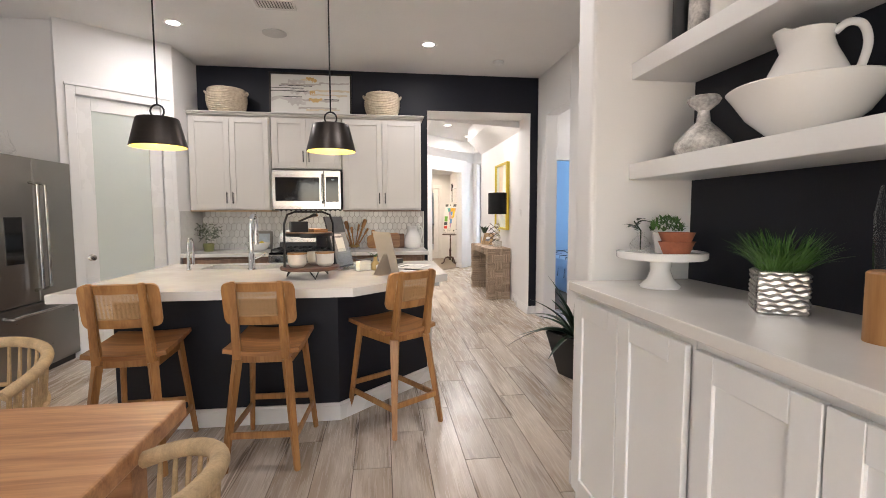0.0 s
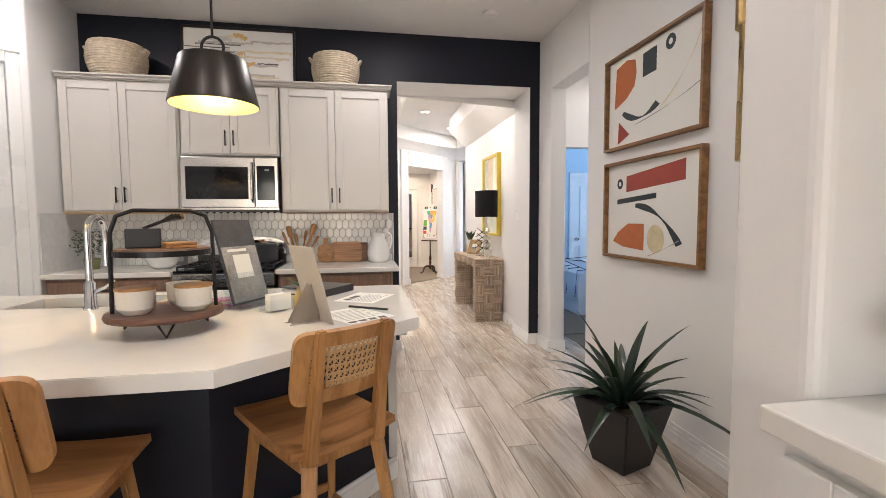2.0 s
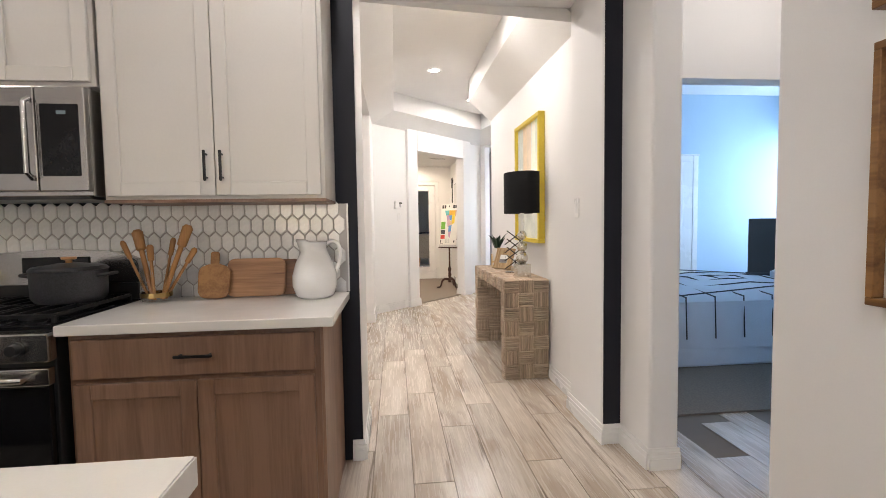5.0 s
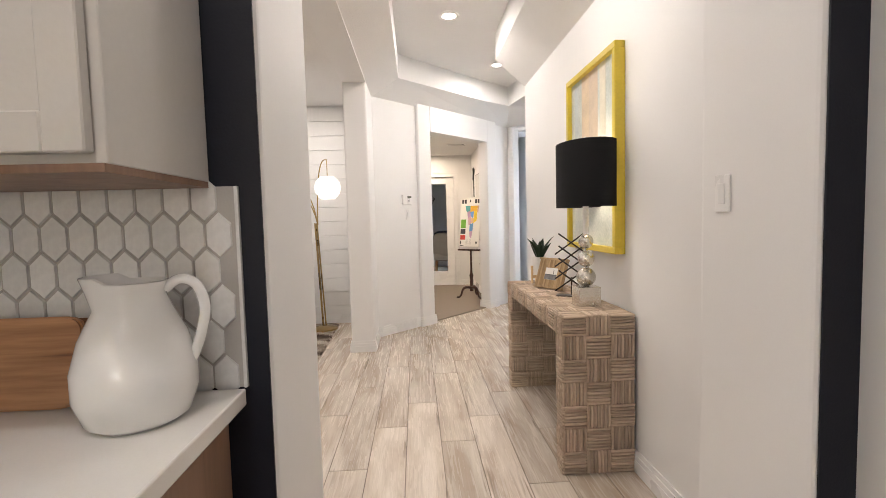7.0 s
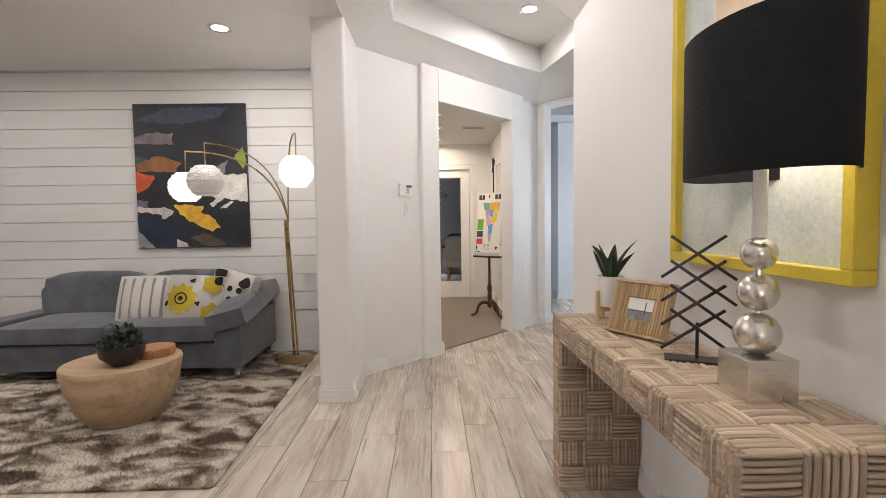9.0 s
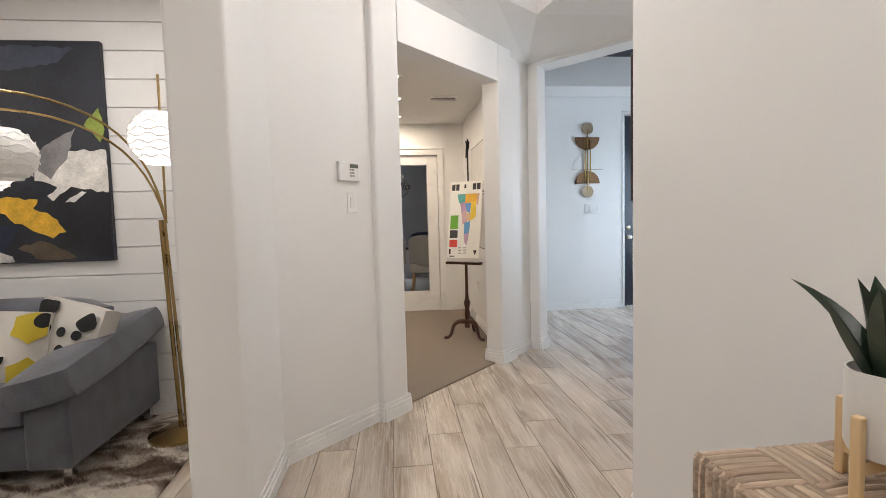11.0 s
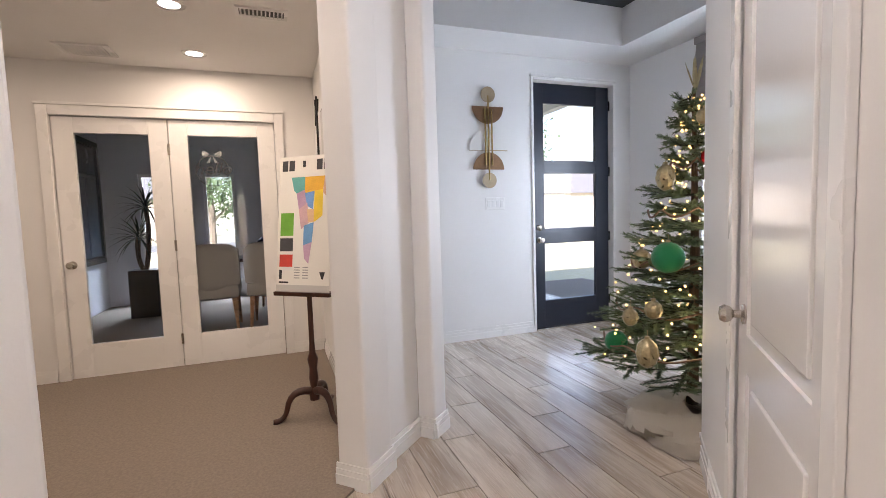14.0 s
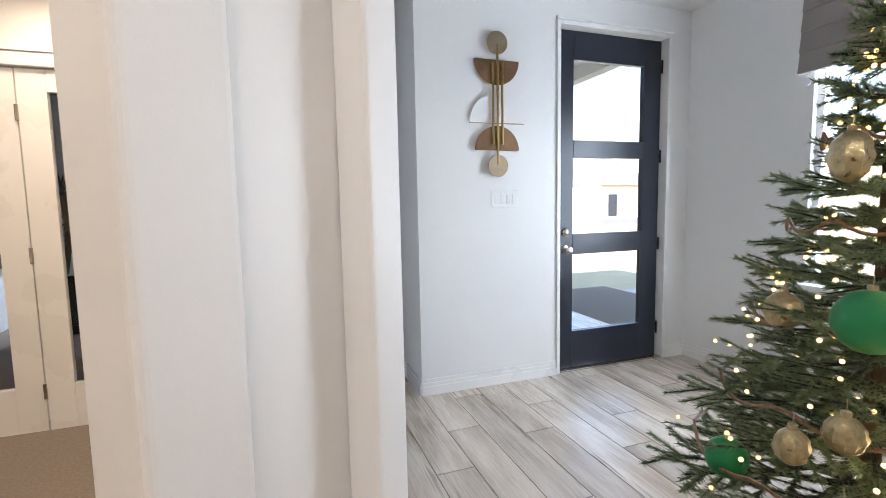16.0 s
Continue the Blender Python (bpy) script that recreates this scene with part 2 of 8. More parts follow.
SOIL = mat("dark_soil", (0.03, 0.022, 0.016), 0.95, fine=60, bump=0.6)
GLASS = glass("clear_glass")
DOORGLASS = glass("door_glass", (0.97, 0.99, 1.0), ior=1.5)


# ---- building helpers ----
def link(name, bm, material, parent=None, label="", smooth=False, m=None):
    me = bpy.data.meshes.new(name)
    bmesh.ops.recalc_face_normals(bm, faces=bm.faces)
    bm.to_mesh(me)
    bm.free()
    if smooth:
        me.shade_smooth()
        me.set_sharp_from_angle(angle=radians(38))
    for mm in (material if isinstance(material, (list, tuple)) else [material]):
        me.materials.append(mm)
    ob = new(name, me)
    if parent:
        ob.parent = parent
    if m:
        ob.matrix_basis = m
    if label:
        ob["label"] = label
    return ob


def part(name, bm, material, parent, label="", smooth=False, m=None):
    return link(name, bm, material, parent, label, smooth, m)


def thing(name, m, label, category, group="", kind=""):
    ob = new(name)
    ob.matrix_basis = m
    return tagged(ob, label, category, group, kind)


def box(x0, x1, y0, y1, z0, z1, bevel=0.0, seg=2, bm=None):
    b = bmesh.new()
    bmesh.ops.create_cube(b, size=1, matrix=Matrix.LocRotScale(((x0 + x1) / 2, (y0 + y1) / 2, (z0 + z1) / 2), None, (abs(x1 - x0), abs(y1 - y0), abs(z1 - z0))))
    if bevel:
        bmesh.ops.bevel(b, geom=b.edges[:], offset=bevel, segments=seg, affect="EDGES", profile=0.5)
    return join(bm, b) if bm else b


def join(a, b):
    me = bpy.data.meshes.new("tmp")
    b.to_mesh(me)
    b.free()
    a.from_mesh(me)
    bpy.data.meshes.remove(me)
    return a


def moved(bm, m):
    bmesh.ops.transform(bm, matrix=m, verts=bm.verts)
    return bm


def rounded(poly, radii, seg=4):
    """A plan outline with its corners rounded."""
    out = []
    k = len(poly)
    for i, p in enumerate(poly):
        r = radii.get(i, 0) if isinstance(radii, dict) else radii
        p, a, b = Vector(p), Vector(poly[i - 1]), Vector(poly[(i + 1) % k])
        if not r:
            out.append(tuple(p))
            continue
        u, v = (a - p).normalized(), (b - p).normalized()
        ang = max(0.2, u.angle(v))
        d = min(r / math.tan(ang / 2), (a - p).length * 0.49, (b - p).length * 0.49)
        s, e = p + u * d, p + v * d
        for j in range(seg + 1):
            t = j / seg
            q = s * (1 - t) ** 2 + p * 2 * t * (1 - t) + e * t ** 2
            out.append(tuple(q))
    return out


def prism(poly, z0, z1, radii=0, bevel=0.0, seg=4):
    b = bmesh.new()
    pts = rounded(poly, radii, seg) if radii else [tuple(p) for p in poly]
    f = b.faces.new([b.verts.new((x, y, z0)) for x, y in pts])
    r = bmesh.ops.extrude_face_region(b, geom=[f])
    bmesh.ops.translate(b, verts=[v for v in r["geom"] if isinstance(v, bmesh.types.BMVert)], vec=(0, 0, z1 - z0))
    if bevel:
        bmesh.ops.bevel(b, geom=[e for e in b.edges if abs(e.verts[0].co.z - e.verts[1].co.z) < 1e-5], offset=bevel, segments=2, affect="EDGES")
    return b


def lathe(profile, seg=32, close=False):
    """profile: (radius, z) from bottom to top, turned about z."""
    b = bmesh.new()
    rings = []
    for r, z in profile:
        if r < 1e-5:
            rings.append([b.verts.new((0, 0, z))])
        else:
            rings.append([b.verts.new((r * math.cos(2 * math.pi * i / seg), r * math.sin(2 * math.pi * i / seg), z)) for i in range(seg)])
    for a, c in zip(rings, rings[1:]):
        for i in range(seg):
            j = (i + 1) % seg
            vs = [a[i % len(a)], a[j % len(a)], c[j % len(c)], c[i % len(c)]]
            vs = [v for k, v in enumerate(vs) if v not in vs[:k]]
            if len(vs) > 2:
                b.faces.new(vs)
    return b


def tube(points, r, seg=8, caps=True):
    """A round bar through points; r is one radius or one for each point."""
    b = bmesh.new()
    pts = [Vector(p) for p in points]
    rs = r if isinstance(r, (list, tuple)) else [r] * len(pts)
    rings, side = [], None
    for i, p in enumerate(pts):
        d = (pts[min(i + 1, len(pts) - 1)] - pts[max(i - 1, 0)]).normalized()
        if side is None:
            side = d.orthogonal().normalized()
        side = (side - d * side.dot(d)).normalized()
        up = d.cross(side)
        rings.append([b.verts.new(p + (side * math.cos(2 * math.pi * k / seg) + up * math.sin(2 * math.pi * k / seg)) * rs[i]) for k in range(seg)])
    for a, c in zip(rings, rings[1:]):
        for k in range(seg):
            b.faces.new((a[k], a[(k + 1) % seg], c[(k + 1) % seg], c[k]))
    if caps:
        b.faces.new(rings[0][::-1])
        b.faces.new(rings[-1])
    return b


def bezier(p0, p1, p2, n=8):
    p0, p1, p2 = Vector(p0), Vector(p1), Vector(p2)
    return [p0 * (1 - t) ** 2 + p1 * 2 * t * (1 - t) + p2 * t * t for t in [i / n for i in range(n + 1)]]


def smooth_path(pts, n=5):
    """Points on a soft curve through pts."""
    out = []
    for i in range(len(pts) - 1):
        a, b, c, d = pts[max(i - 1, 0)], pts[i], pts[i + 1], pts[min(i + 2, len(pts) - 1)]
        for k in range(n):
            t = k / n
            out.append(0.5 * (2 * b + (c - a) * t + (2 * a - 5 * b + 4 * c - d) * t * t + (3 * b - a - 3 * c + d) * t ** 3))
    return out + [pts[-1]]


def bar(p, q, w, d, bevel=0.004, up=(0, 0, 1), w2=None, d2=None):
    """A squared bar from p to q, w across and d deep, tapering to w2, d2."""
    p, q = Vector(p), Vector(q)
    z = (q - p).normalized()
    x = z.cross(Vector(up))
    x = x.normalized() if x.length > 1e-4 else Vector((1, 0, 0))
    y = z.cross(x)
    b = bmesh.new()
    w2, d2 = w2 or w, d2 or d
    vs = []
    for c, ww, dd in ((p, w, d), (q, w2, d2)):
        vs.append([b.verts.new(c + x * sx * ww / 2 + y * sy * dd / 2) for sx, sy in ((-1, -1), (1, -1), (1, 1), (-1, 1))])
    b.faces.new(vs[0][::-1])
    b.faces.new(vs[1])
    for k in range(4):
        b.faces.new((vs[0][k], vs[0][(k + 1) % 4], vs[1][(k + 1) % 4], vs[1][k]))
    if bevel:
        bmesh.ops.bevel(b, geom=b.edges[:], offset=bevel, segments=2, affect="EDGES")
    return b


def setting(name, bm, material, label, category="wall", smooth=False):
    return tagged(link(name, bm, material, smooth=smooth), label, category, kind="structure")


def along(p, q):
    """The pose at p whose x runs to q."""
    d = Vector(q) - Vector(p)
    return pose(p[0], p[1], 0, 0, 0, math.degrees(math.atan2(d.y, d.x)))

# ---- structure ----
XR, YB, KC = 2.15, 6.02, 3.09
# floor under everything, planks on top
setting("floor", box(-7, 7, -6, 16.5, -0.2, -0.004), GROUT, "grey-brown grout bed under wood-look tile floor", "floor")

# kitchen back wall with the hall opening, dark paint on the kitchen side
def opening_wall(x0, x1, ox0, ox1, oz, y0, y1, z1, r=0.0):
    b = prism([(x0, y0), (ox0, y0), (ox0, y1), (x0, y1)], 0, z1, {1: r, 2: r} if r else 0)
    join(b, prism([(ox1, y0), (x1, y0), (x1, y1), (ox1, y1)], 0, z1, {0: r, 3: r} if r else 0))
    join(b, box(ox0, ox1, y0, y1, oz, z1))
    return b

setting("wall_kitchen_back", opening_wall(-2.03, XR + 0.0, 0.705, 2.045, 2.635, YB + 0.006, 6.52, 3.3, 0.025), WHITE, "white painted wall round the hall opening")
dk = box(-2.03, 0.70, YB, YB + 0.006, 0, KC)
join(dk, box(2.05, XR, YB, YB + 0.006, 0, KC))
join(dk, box(0.70, 2.05, YB, YB + 0.006, 2.64, KC))
setting("wall_dark", dk, NAVY, "near-black painted kitchen back wall")
# right wall of the kitchen with the vestibule opening
VY0, VY1, VZ = 4.98, 5.72, 2.56
rw = prism([(XR, 3.36), (XR + 0.16, 3.36), (XR + 0.16, VY0), (XR, VY0)], 0, 3.3, {2: 0.02, 3: 0.02})
join(rw, prism([(XR, VY1), (XR + 0.16, VY1), (XR + 0.16, YB + 0.42), (XR, YB + 0.42)], 0, 3.3, {0: 0.02, 1: 0.02}))
join(rw, box(XR, XR + 0.16, VY0, VY1, VZ, 3.3))
setting("wall_kitchen_right", rw, WHITE, "white painted kitchen wall with tall opening")
# bedroom vestibule and bedroom behind
bd = opening_wall(XR + 0.16, 4.2, 2.38, 3.2, 2.05, 6.02, 6.14, 2.8)
setting("wall_bedroom_door", bd, WHITE, "white wall over bedroom doorway")
setting("wall_vestibule", box(XR + 0.16, 3.4, 4.82, 4.98, 0, 2.8), WHITE, "white vestibule side wall")
setting("wall_vestibule_end", box(3.3, 3.45, 4.98, 6.02, 0, 2.8), WHITE, "white vestibule end wall")
setting("ceiling_vestibule", box(XR + 0.16, 3.45, 4.82, 6.14, 2.8, 2.9), CEIL, "white vestibule ceiling", "ceiling")
setting("wall_bedroom_far", box(3.16, 6.6, 9.55, 9.67, 0, 3.0), BLUEWALL, "pale blue bedroom wall")
setting("wall_bedroom_right", box(6.5, 6.62, 6.14, 9.6, 0, 3.0), BLUEWALL, "pale blue bedroom wall")
setting("wall_bedroom_left", box(2.305, 2.42, 6.14, 9.1, 0, 3.0), BLUEWALL, "pale blue bedroom wall")
setting("wall_bedroom_front", box(4.2, 6.6, 6.02, 6.14, 0, 3.0), BLUEWALL, "pale blue bedroom wall")
setting("ceiling_bedroom", box(2.305, 6.62, 6.14, 9.67, 2.95, 3.05), CEIL, "white bedroom ceiling", "ceiling")
setting("carpet_bedroom", box(2.42, 6.5, 6.3, 9.55, 0.0, 0.012), CARPET, "grey-brown bedroom carpet", "carpet")

# kitchen left side: nook wall, angled pantry wall, fridge recess
NK = [(-2.03, 5.36), (-2.03, 6.44), (-2.2, 6.44), (-2.2, 5.42)]
setting("wall_kitchen_left", prism(NK, 0, 3.3, {0: 0.02}), WHITE, "white painted kitchen side wall")
PA, PB = Vector((-2.72, 4.78)), Vector((-2.03, 5.36))
PL = (PB - PA).length
setting("wall_recess", box(-3.6, -2.73, 4.83, 4.95, 0, 3.3), WHITE, "white painted wall of fridge recess")
setting("wall_fridge_back", box(-3.72, -3.6, -5.0, 4.95, 0, 3.3), WHITE, "white painted side wall")
setting("ceiling_kitchen", box(-3.72, XR + 0.16, -5.0, YB + 0.42, KC, KC + 0.15), CEIL, "white textured ceiling", "ceiling")
setting("wall_behind", opening_wall(-3.6, 3.2, -2.6, 0.6, 2.4, -5.12, -5.0, 3.3), WHITE, "white painted rear wall with wide window")
setting("wall_right_rear", box(2.05, 2.2, -5.0, -0.6, 0, 3.3), WHITE, "white painted side wall")
area_lamp(pose(-1.0, -4.95, 1.4, 90, 0, 0), 3.2, 2.0, 55, DAY, "window_light")

# built-in niche with pier
NX, NY = 1.04, 2.05
setting("wall_niche_pier", prism([(NX, NY), (XR + 0.16, NY), (XR + 0.16, 2.22), (NX, 2.22)], 0, KC, {0: 0.025, 3: 0.025}), WHITE, "white painted pier beside the niche")
setting("wall_kitchen_near", box(XR, XR + 0.16, 2.22, 3.36, 0, KC), WHITE, "white painted kitchen wall")
NB = 1.52
setting("wall_niche_back", box(NB, NB + 0.12, -0.6, NY, 0, KC), NAVY, "near-black painted niche back")
setting("wall_niche_side", box(NX, 2.2, -0.75, -0.6, 0, KC), WHITE, "white painted niche side")

# hall: right wall, soffits, tray, piers
HE = (2.126, 9.39)
C0 = Vector((3.43, 10.84))
C1 = Vector((3.70, 11.13))
setting("wall_hall_right", prism([(2.126, 6.44), (2.126, 9.39), (2.22, 9.50), (2.30, 9.50), (2.30, 6.44)], 0, 3.3, {1: 0.02}), WHITE, "white painted hall wall")
setting("wall_hall_pier", prism([(0.384, 9.5), (0.609, 9.5), (0.609, 10.06), (0.384, 10.9)], 0, 3.3, {0: 0.02, 1: 0.02}), WHITE, "white painted hall pier")
S2 = math.sqrt(0.5)


def diag(s, off=0.0):
    """A plan point s along the angled wall from the pier, off metres behind its face."""
    return (0.609 + s * S2 - off * S2, 10.06 + s * S2 + off * S2)


def diag_box(s0, s1, o0, o1, z0, z1, radii=0):
    return prism([diag(s0, o0), diag(s1, o0), diag(s1, o1), diag(s0, o1)], z0, z1, radii)


b = diag_box(0.0, 0.66, 0.0, 0.12, 0, 3.3)
join(b, diag_box(2.26, 2.62, 0.0, 0.12, 0, 3.3))
join(b, diag_box(0.66, 2.26, 0.0, 0.12, 2.66, 3.3))
join(b, diag_box(0.66, 0.88, -0.045, 0.12, 0, 2.66, {0: 0.02, 1: 0.02, 2: 0.02}))
join(b, diag_box(2.04, 2.26, -0.045, 0.12, 0, 2.66, {0: 0.02, 1: 0.02, 3: 0.02}))
join(b, diag_box(0.88, 2.04, -0.045, 0.12, 2.36, 2.66))
setting("wall_angled", b, WHITE, "white painted angled wall with office opening")

# foyer opening: pier, header
J0 = Vector((2.46, 11.90))
D2 = (C0 - J0).normalized()
N2 = Vector((-D2.y, D2.x))
J1 = J0 + D2 * 0.10
q = [J0, J1, J1 + N2 * 0.15, J0 + N2 * 0.15]
setting("wall_foyer_pier", prism([tuple(v) for v in q], 0, 3.3, {1: 0.02, 2: 0.02}), WHITE, "white painted foyer pier")
E0 = C0 - D2 * 0.02
q = [J0, E0, E0 + N2 * 0.2, J0 + N2 * 0.2]
setting("wall_foyer_header", prism([tuple(v) for v in q], 2.6, 3.3), WHITE, "white painted header over the foyer opening")
# closet wall
CA = Vector(HE)
CD = (C1 - CA).normalized()
CN = Vector((CD.y, -CD.x))
CL = (C1 - CA).length


def cl(s, off=0.0):
    v = CA + CD * s + CN * off
    return (v.x, v.y)


DS0, DS1 = 0.76, 1.58
b = prism([cl(0.0), cl(DS0), cl(DS0, 0.13), cl(0.05, 0.13)], 0, 3.3, {0: 0.02})
join(b, prism([cl(DS1), cl(CL), cl(CL, 0.13), cl(DS1, 0.13)], 0, 3.3, {1: 0.02, 2: 0.02}))
join(b, prism([cl(DS0), cl(DS1), cl(DS1, 0.13), cl(DS0, 0.13)], 2.05, 3.3))
setting("wall_closet", b, WHITE, "white painted angled closet wall")
setting("wall_closet_inside", prism([cl(0.3, 0.6), cl(CL, 0.6), cl(CL, 0.7), cl(0.3, 0.7)], 0, 3.3), WHITE, "white closet inside wall")

# hall ceilings
setting("ceiling_hall", box(0.6, 3.6, 6.44, 12.4, 3.05, 3.15), CEIL, "white tray ceiling", "ceiling")


def strip(b, lo, hi, z0, z1):
    """Faces between two plan lines, lo at z0 and hi at z1."""
    for (a, c), (d, e) in zip(zip(lo, lo[1:]), zip(hi, hi[1:])):
        b.faces.new([b.verts.new(v) for v in ((*a, z0), (*c, z0), (*e, z1), (*d, z1))])
    return b


TR = [(0.91, 6.56), (1.86, 6.56), (1.86, 9.45), (2.55, 10.25), (2.35, 11.25), (1.95, 10.95), (0.91, 9.98), (0.91, 6.56)]
b = strip(bmesh.new(), [(0.609, 6.50), (2.126, 6.50), (2.126, 9.39), (3.40, 10.84), (2.46, 11.92), (2.2, 11.66), (0.609, 10.07), (0.609, 6.50)], TR, 2.63, 2.8)
for v in b.verts:
    if abs(v.co.x - 2.126) < 0.01:
        v.co.z = 2.535
strip(b, TR, TR, 2.8, 3.06)
bmesh.ops.remove_doubles(b, verts=b.verts, dist=0.001)
setting("ceiling_soffit", b, CEIL, "white sloped soffit round the tray ceiling", "ceiling")
setting("beam_living", box(0.384, 0.609, 6.52, 9.5, 2.62, 3.3), WHITE, "white painted beam over the living room opening", "beam")

# living room
LY = 10.9
setting("wall_living_back", box(-6.0, 0.384, LY, LY + 0.12, 0, 3.3), WHITE, "white wall behind shiplap boards")
setting("wall_living_left", box(-6.12, -6.0, 6.44, LY + 0.12, 0, 3.3), WHITE, "white living room wall")
setting("wall_living_front", box(-6.12, -2.03, 6.3, 6.44, 0, 3.3), WHITE, "white living room wall")
setting("ceiling_living", box(-6.12, 0.384, 6.44, LY + 0.12, 2.74, 2.85), CEIL, "white living room ceiling", "ceiling")

# office with french doors, study behind
OY = 13.885
setting("carpet_office", prism([diag(0.85, 0.02), diag(2.62, 0.02), (2.14, 12.2), (2.14, OY), (-2.0, OY), (-2.0, 11.02), (0.3, 11.02)], 0.0, 0.012), CARPET, "taupe office carpet", "carpet")
setting("wall_office_right", prism([diag(2.3, 0.11), (2.15, 11.95), (2.15, OY), (2.3, OY), (2.3, 11.8)], 0, 2.6), WHITE, "white painted office wall")
setting("wall_office_back", opening_wall(-2.0, 2.3, 0.17, 1.80, 2.1, OY, OY + 0.13, 2.6), WHITE, "white painted office wall with french doors")
setting("wall_office_left", box(-2.12, -2.0, 11.0, OY + 0.13, 0, 2.6), WHITE, "white painted office wall")
setting("ceiling_office", prism([(0.42, 10.25), diag(0.0, 0.1), diag(2.62, 0.1), (2.2, 12.2), (2.2, OY), (-2.1, OY), (-2.1, 11.03), (0.42, 11.03)], 2.51, 2.6), CEIL, "white office ceiling", "ceiling")

# foyer
FY, FX = 13.58, 5.47
setting("wall_foyer_front", opening_wall(3.17, 7.0, 4.25, 5.24, 2.56, FY, FY + 0.16, 3.6), WHITE, "white painted foyer wall round the front door")
setting("wall_foyer_recess", box(2.3, 3.6, 14.82, 14.94, 0, 3.6), WHITE, "white painted recess wall")
setting("wall_foyer_recess_side", box(3.17, 3.3, FY + 0.16, 14.82, 0, 3.6), WHITE, "white painted recess wall")
setting("wall_foyer_left", box(2.3, 2.42, 12.1, 14.94, 0, 3.6), WHITE, "white painted foyer wall")
WY0, WY1 = 11.75, 12.65
b = box(FX, FX + 0.15, 10.0, WY0, 0, 3.6)
join(b, box(FX, FX + 0.15, WY1, FY, 0, 3.6))
join(b, box(FX, FX + 0.15, WY0, WY1, 2.5, 3.6))
join(b, box(FX, FX + 0.15, WY0, WY1, 0, 0.75))
setting("wall_foyer_right", b, WHITE, "white painted foyer wall with window")
setting("wall_foyer_rear", box(3.55, FX, 10.3, 10.45, 0, 3.6), WHITE, "white painted foyer wall")
setting("ceiling_foyer", box(2.3, FX + 0.15, 10.3, 15.0, 3.13, 3.28), BLACKCEIL, "black painted foyer tray ceiling", "ceiling")
b = strip(bmesh.new(), [(2.42, 13.58), (FX, 13.58), (FX, 10.45), (3.43, 10.45)], [(2.42, 13.1), (4.95, 13.1), (4.95, 10.9), (3.43, 10.9)], 2.78, 2.78)
strip(b, [(2.42, 13.1), (4.95, 13.1), (4.95, 10.9), (3.43, 10.9)], [(2.42, 13.1), (4.95, 13.1), (4.95, 10.9), (3.43, 10.9)], 2.78, 3.14)
bmesh.ops.remove_doubles(b, verts=b.verts, dist=0.001)
setting("ceiling_foyer_soffit", b, CEIL, "white foyer tray soffit", "ceiling")

# lamps
# only the two past y 4 have fittings; the other four are added, unseen
for x, y in ((-1.75, 4.75), (0.62, 5.0), (-0.6, 2.2), (-2.0, 0.6), (0.2, -1.2), (0.75, 2.6)):
    can_lamp(x, y, KC - 0.03, 16 if y > 4 else 17 if x > 0.5 else 3 if y < 0 else 8, (1.0, 0.98, 0.95))
# the third can is added out of view, without a fitting
for x, y in ((1.39, 9.06), (2.04, 10.34), (1.39, 7.2)):
    can_lamp(x, y, 3.02, 20)
# the first can has a fitting; the other three are added, unseen
for x, y in ((-0.40, 9.94), (-2.6, 9.6), (-2.6, 7.8), (-0.7, 7.8)):
    can_lamp(x, y, 2.71, 21)
# the last can is unseen and added, without a fitting
for x, y in ((1.23, 11.85), (1.25, 12.6), (1.26, 13.45), (-0.4, 12.6)):
    can_lamp(x, y, 2.48, 15, (1.0, 0.84, 0.64))
area_lamp(pose(FX + 0.1, 12.2, 1.6, 90, 0, 90), 0.9, 1.7, 140, COOL, "window_light")
# added blue fill for unseen bedroom daylight; the wall behind has no opening
area_lamp(pose(6.4, 8.5, 1.6, 90, 0, 90), 2.4, 1.6, 105, (0.52, 0.74, 1.0), "window_light")
# added lamp hidden above the study windows, aimed in to brighten the room
area_lamp(pose(0.55, 18.35, 2.9, -48, 0, 0), 1.4, 0.9, 900, COOL, "window_light")
# unseen can, added to brighten the dark vestibule
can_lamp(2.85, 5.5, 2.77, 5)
# unseen slabs added above the ceilings to stop sun leaking in
setting("roof_main", box(-6.3, 7.2, -5.2, 13.76, 3.66, 3.8), GROUT, "plain unseen slab that keeps sun out of the house", "roof")
setting("roof_study", box(-0.8, 2.9, 13.77, 17.8, 2.9, 3.0), GROUT, "plain unseen slab that keeps sun out of the study", "roof")

# ---- kitchen ----
def shaker(w, h, d=0.022, rail=0.06, recess=0.012):
    """A framed panel door, from x 0 to w and z 0 to h, its face at y 0 looking to -y."""
    b = box(rail, w - rail, recess, d, rail, h - rail)
    for a in ((0, rail, 0, h), (w - rail, w, 0, h), (rail, w - rail, 0, rail), (rail, w - rail, h - rail, h)):
        join(b, box(a[0], a[1], 0, d, a[2], a[3], 0.0025, 1))
    return b


def pull(length=0.13, vertical=True, r=0.006):
    p = [(0, 0, 0), (0, -0.03, 0), (0, -0.03, length), (0, 0, length)]
    if not vertical:
        p = [(z, y, 0) for x, y, z in p]
    b = bar(p[1], p[2], 0.011, 0.009, 0.002, up=(0, 1, 0))
    for a in (0.12, 0.88):
        q = Vector(p[1]).lerp(Vector(p[2]), a)
        join(b, tube([q, q + Vector((0, 0.03, 0))], r * 0.8, 6))
    return b


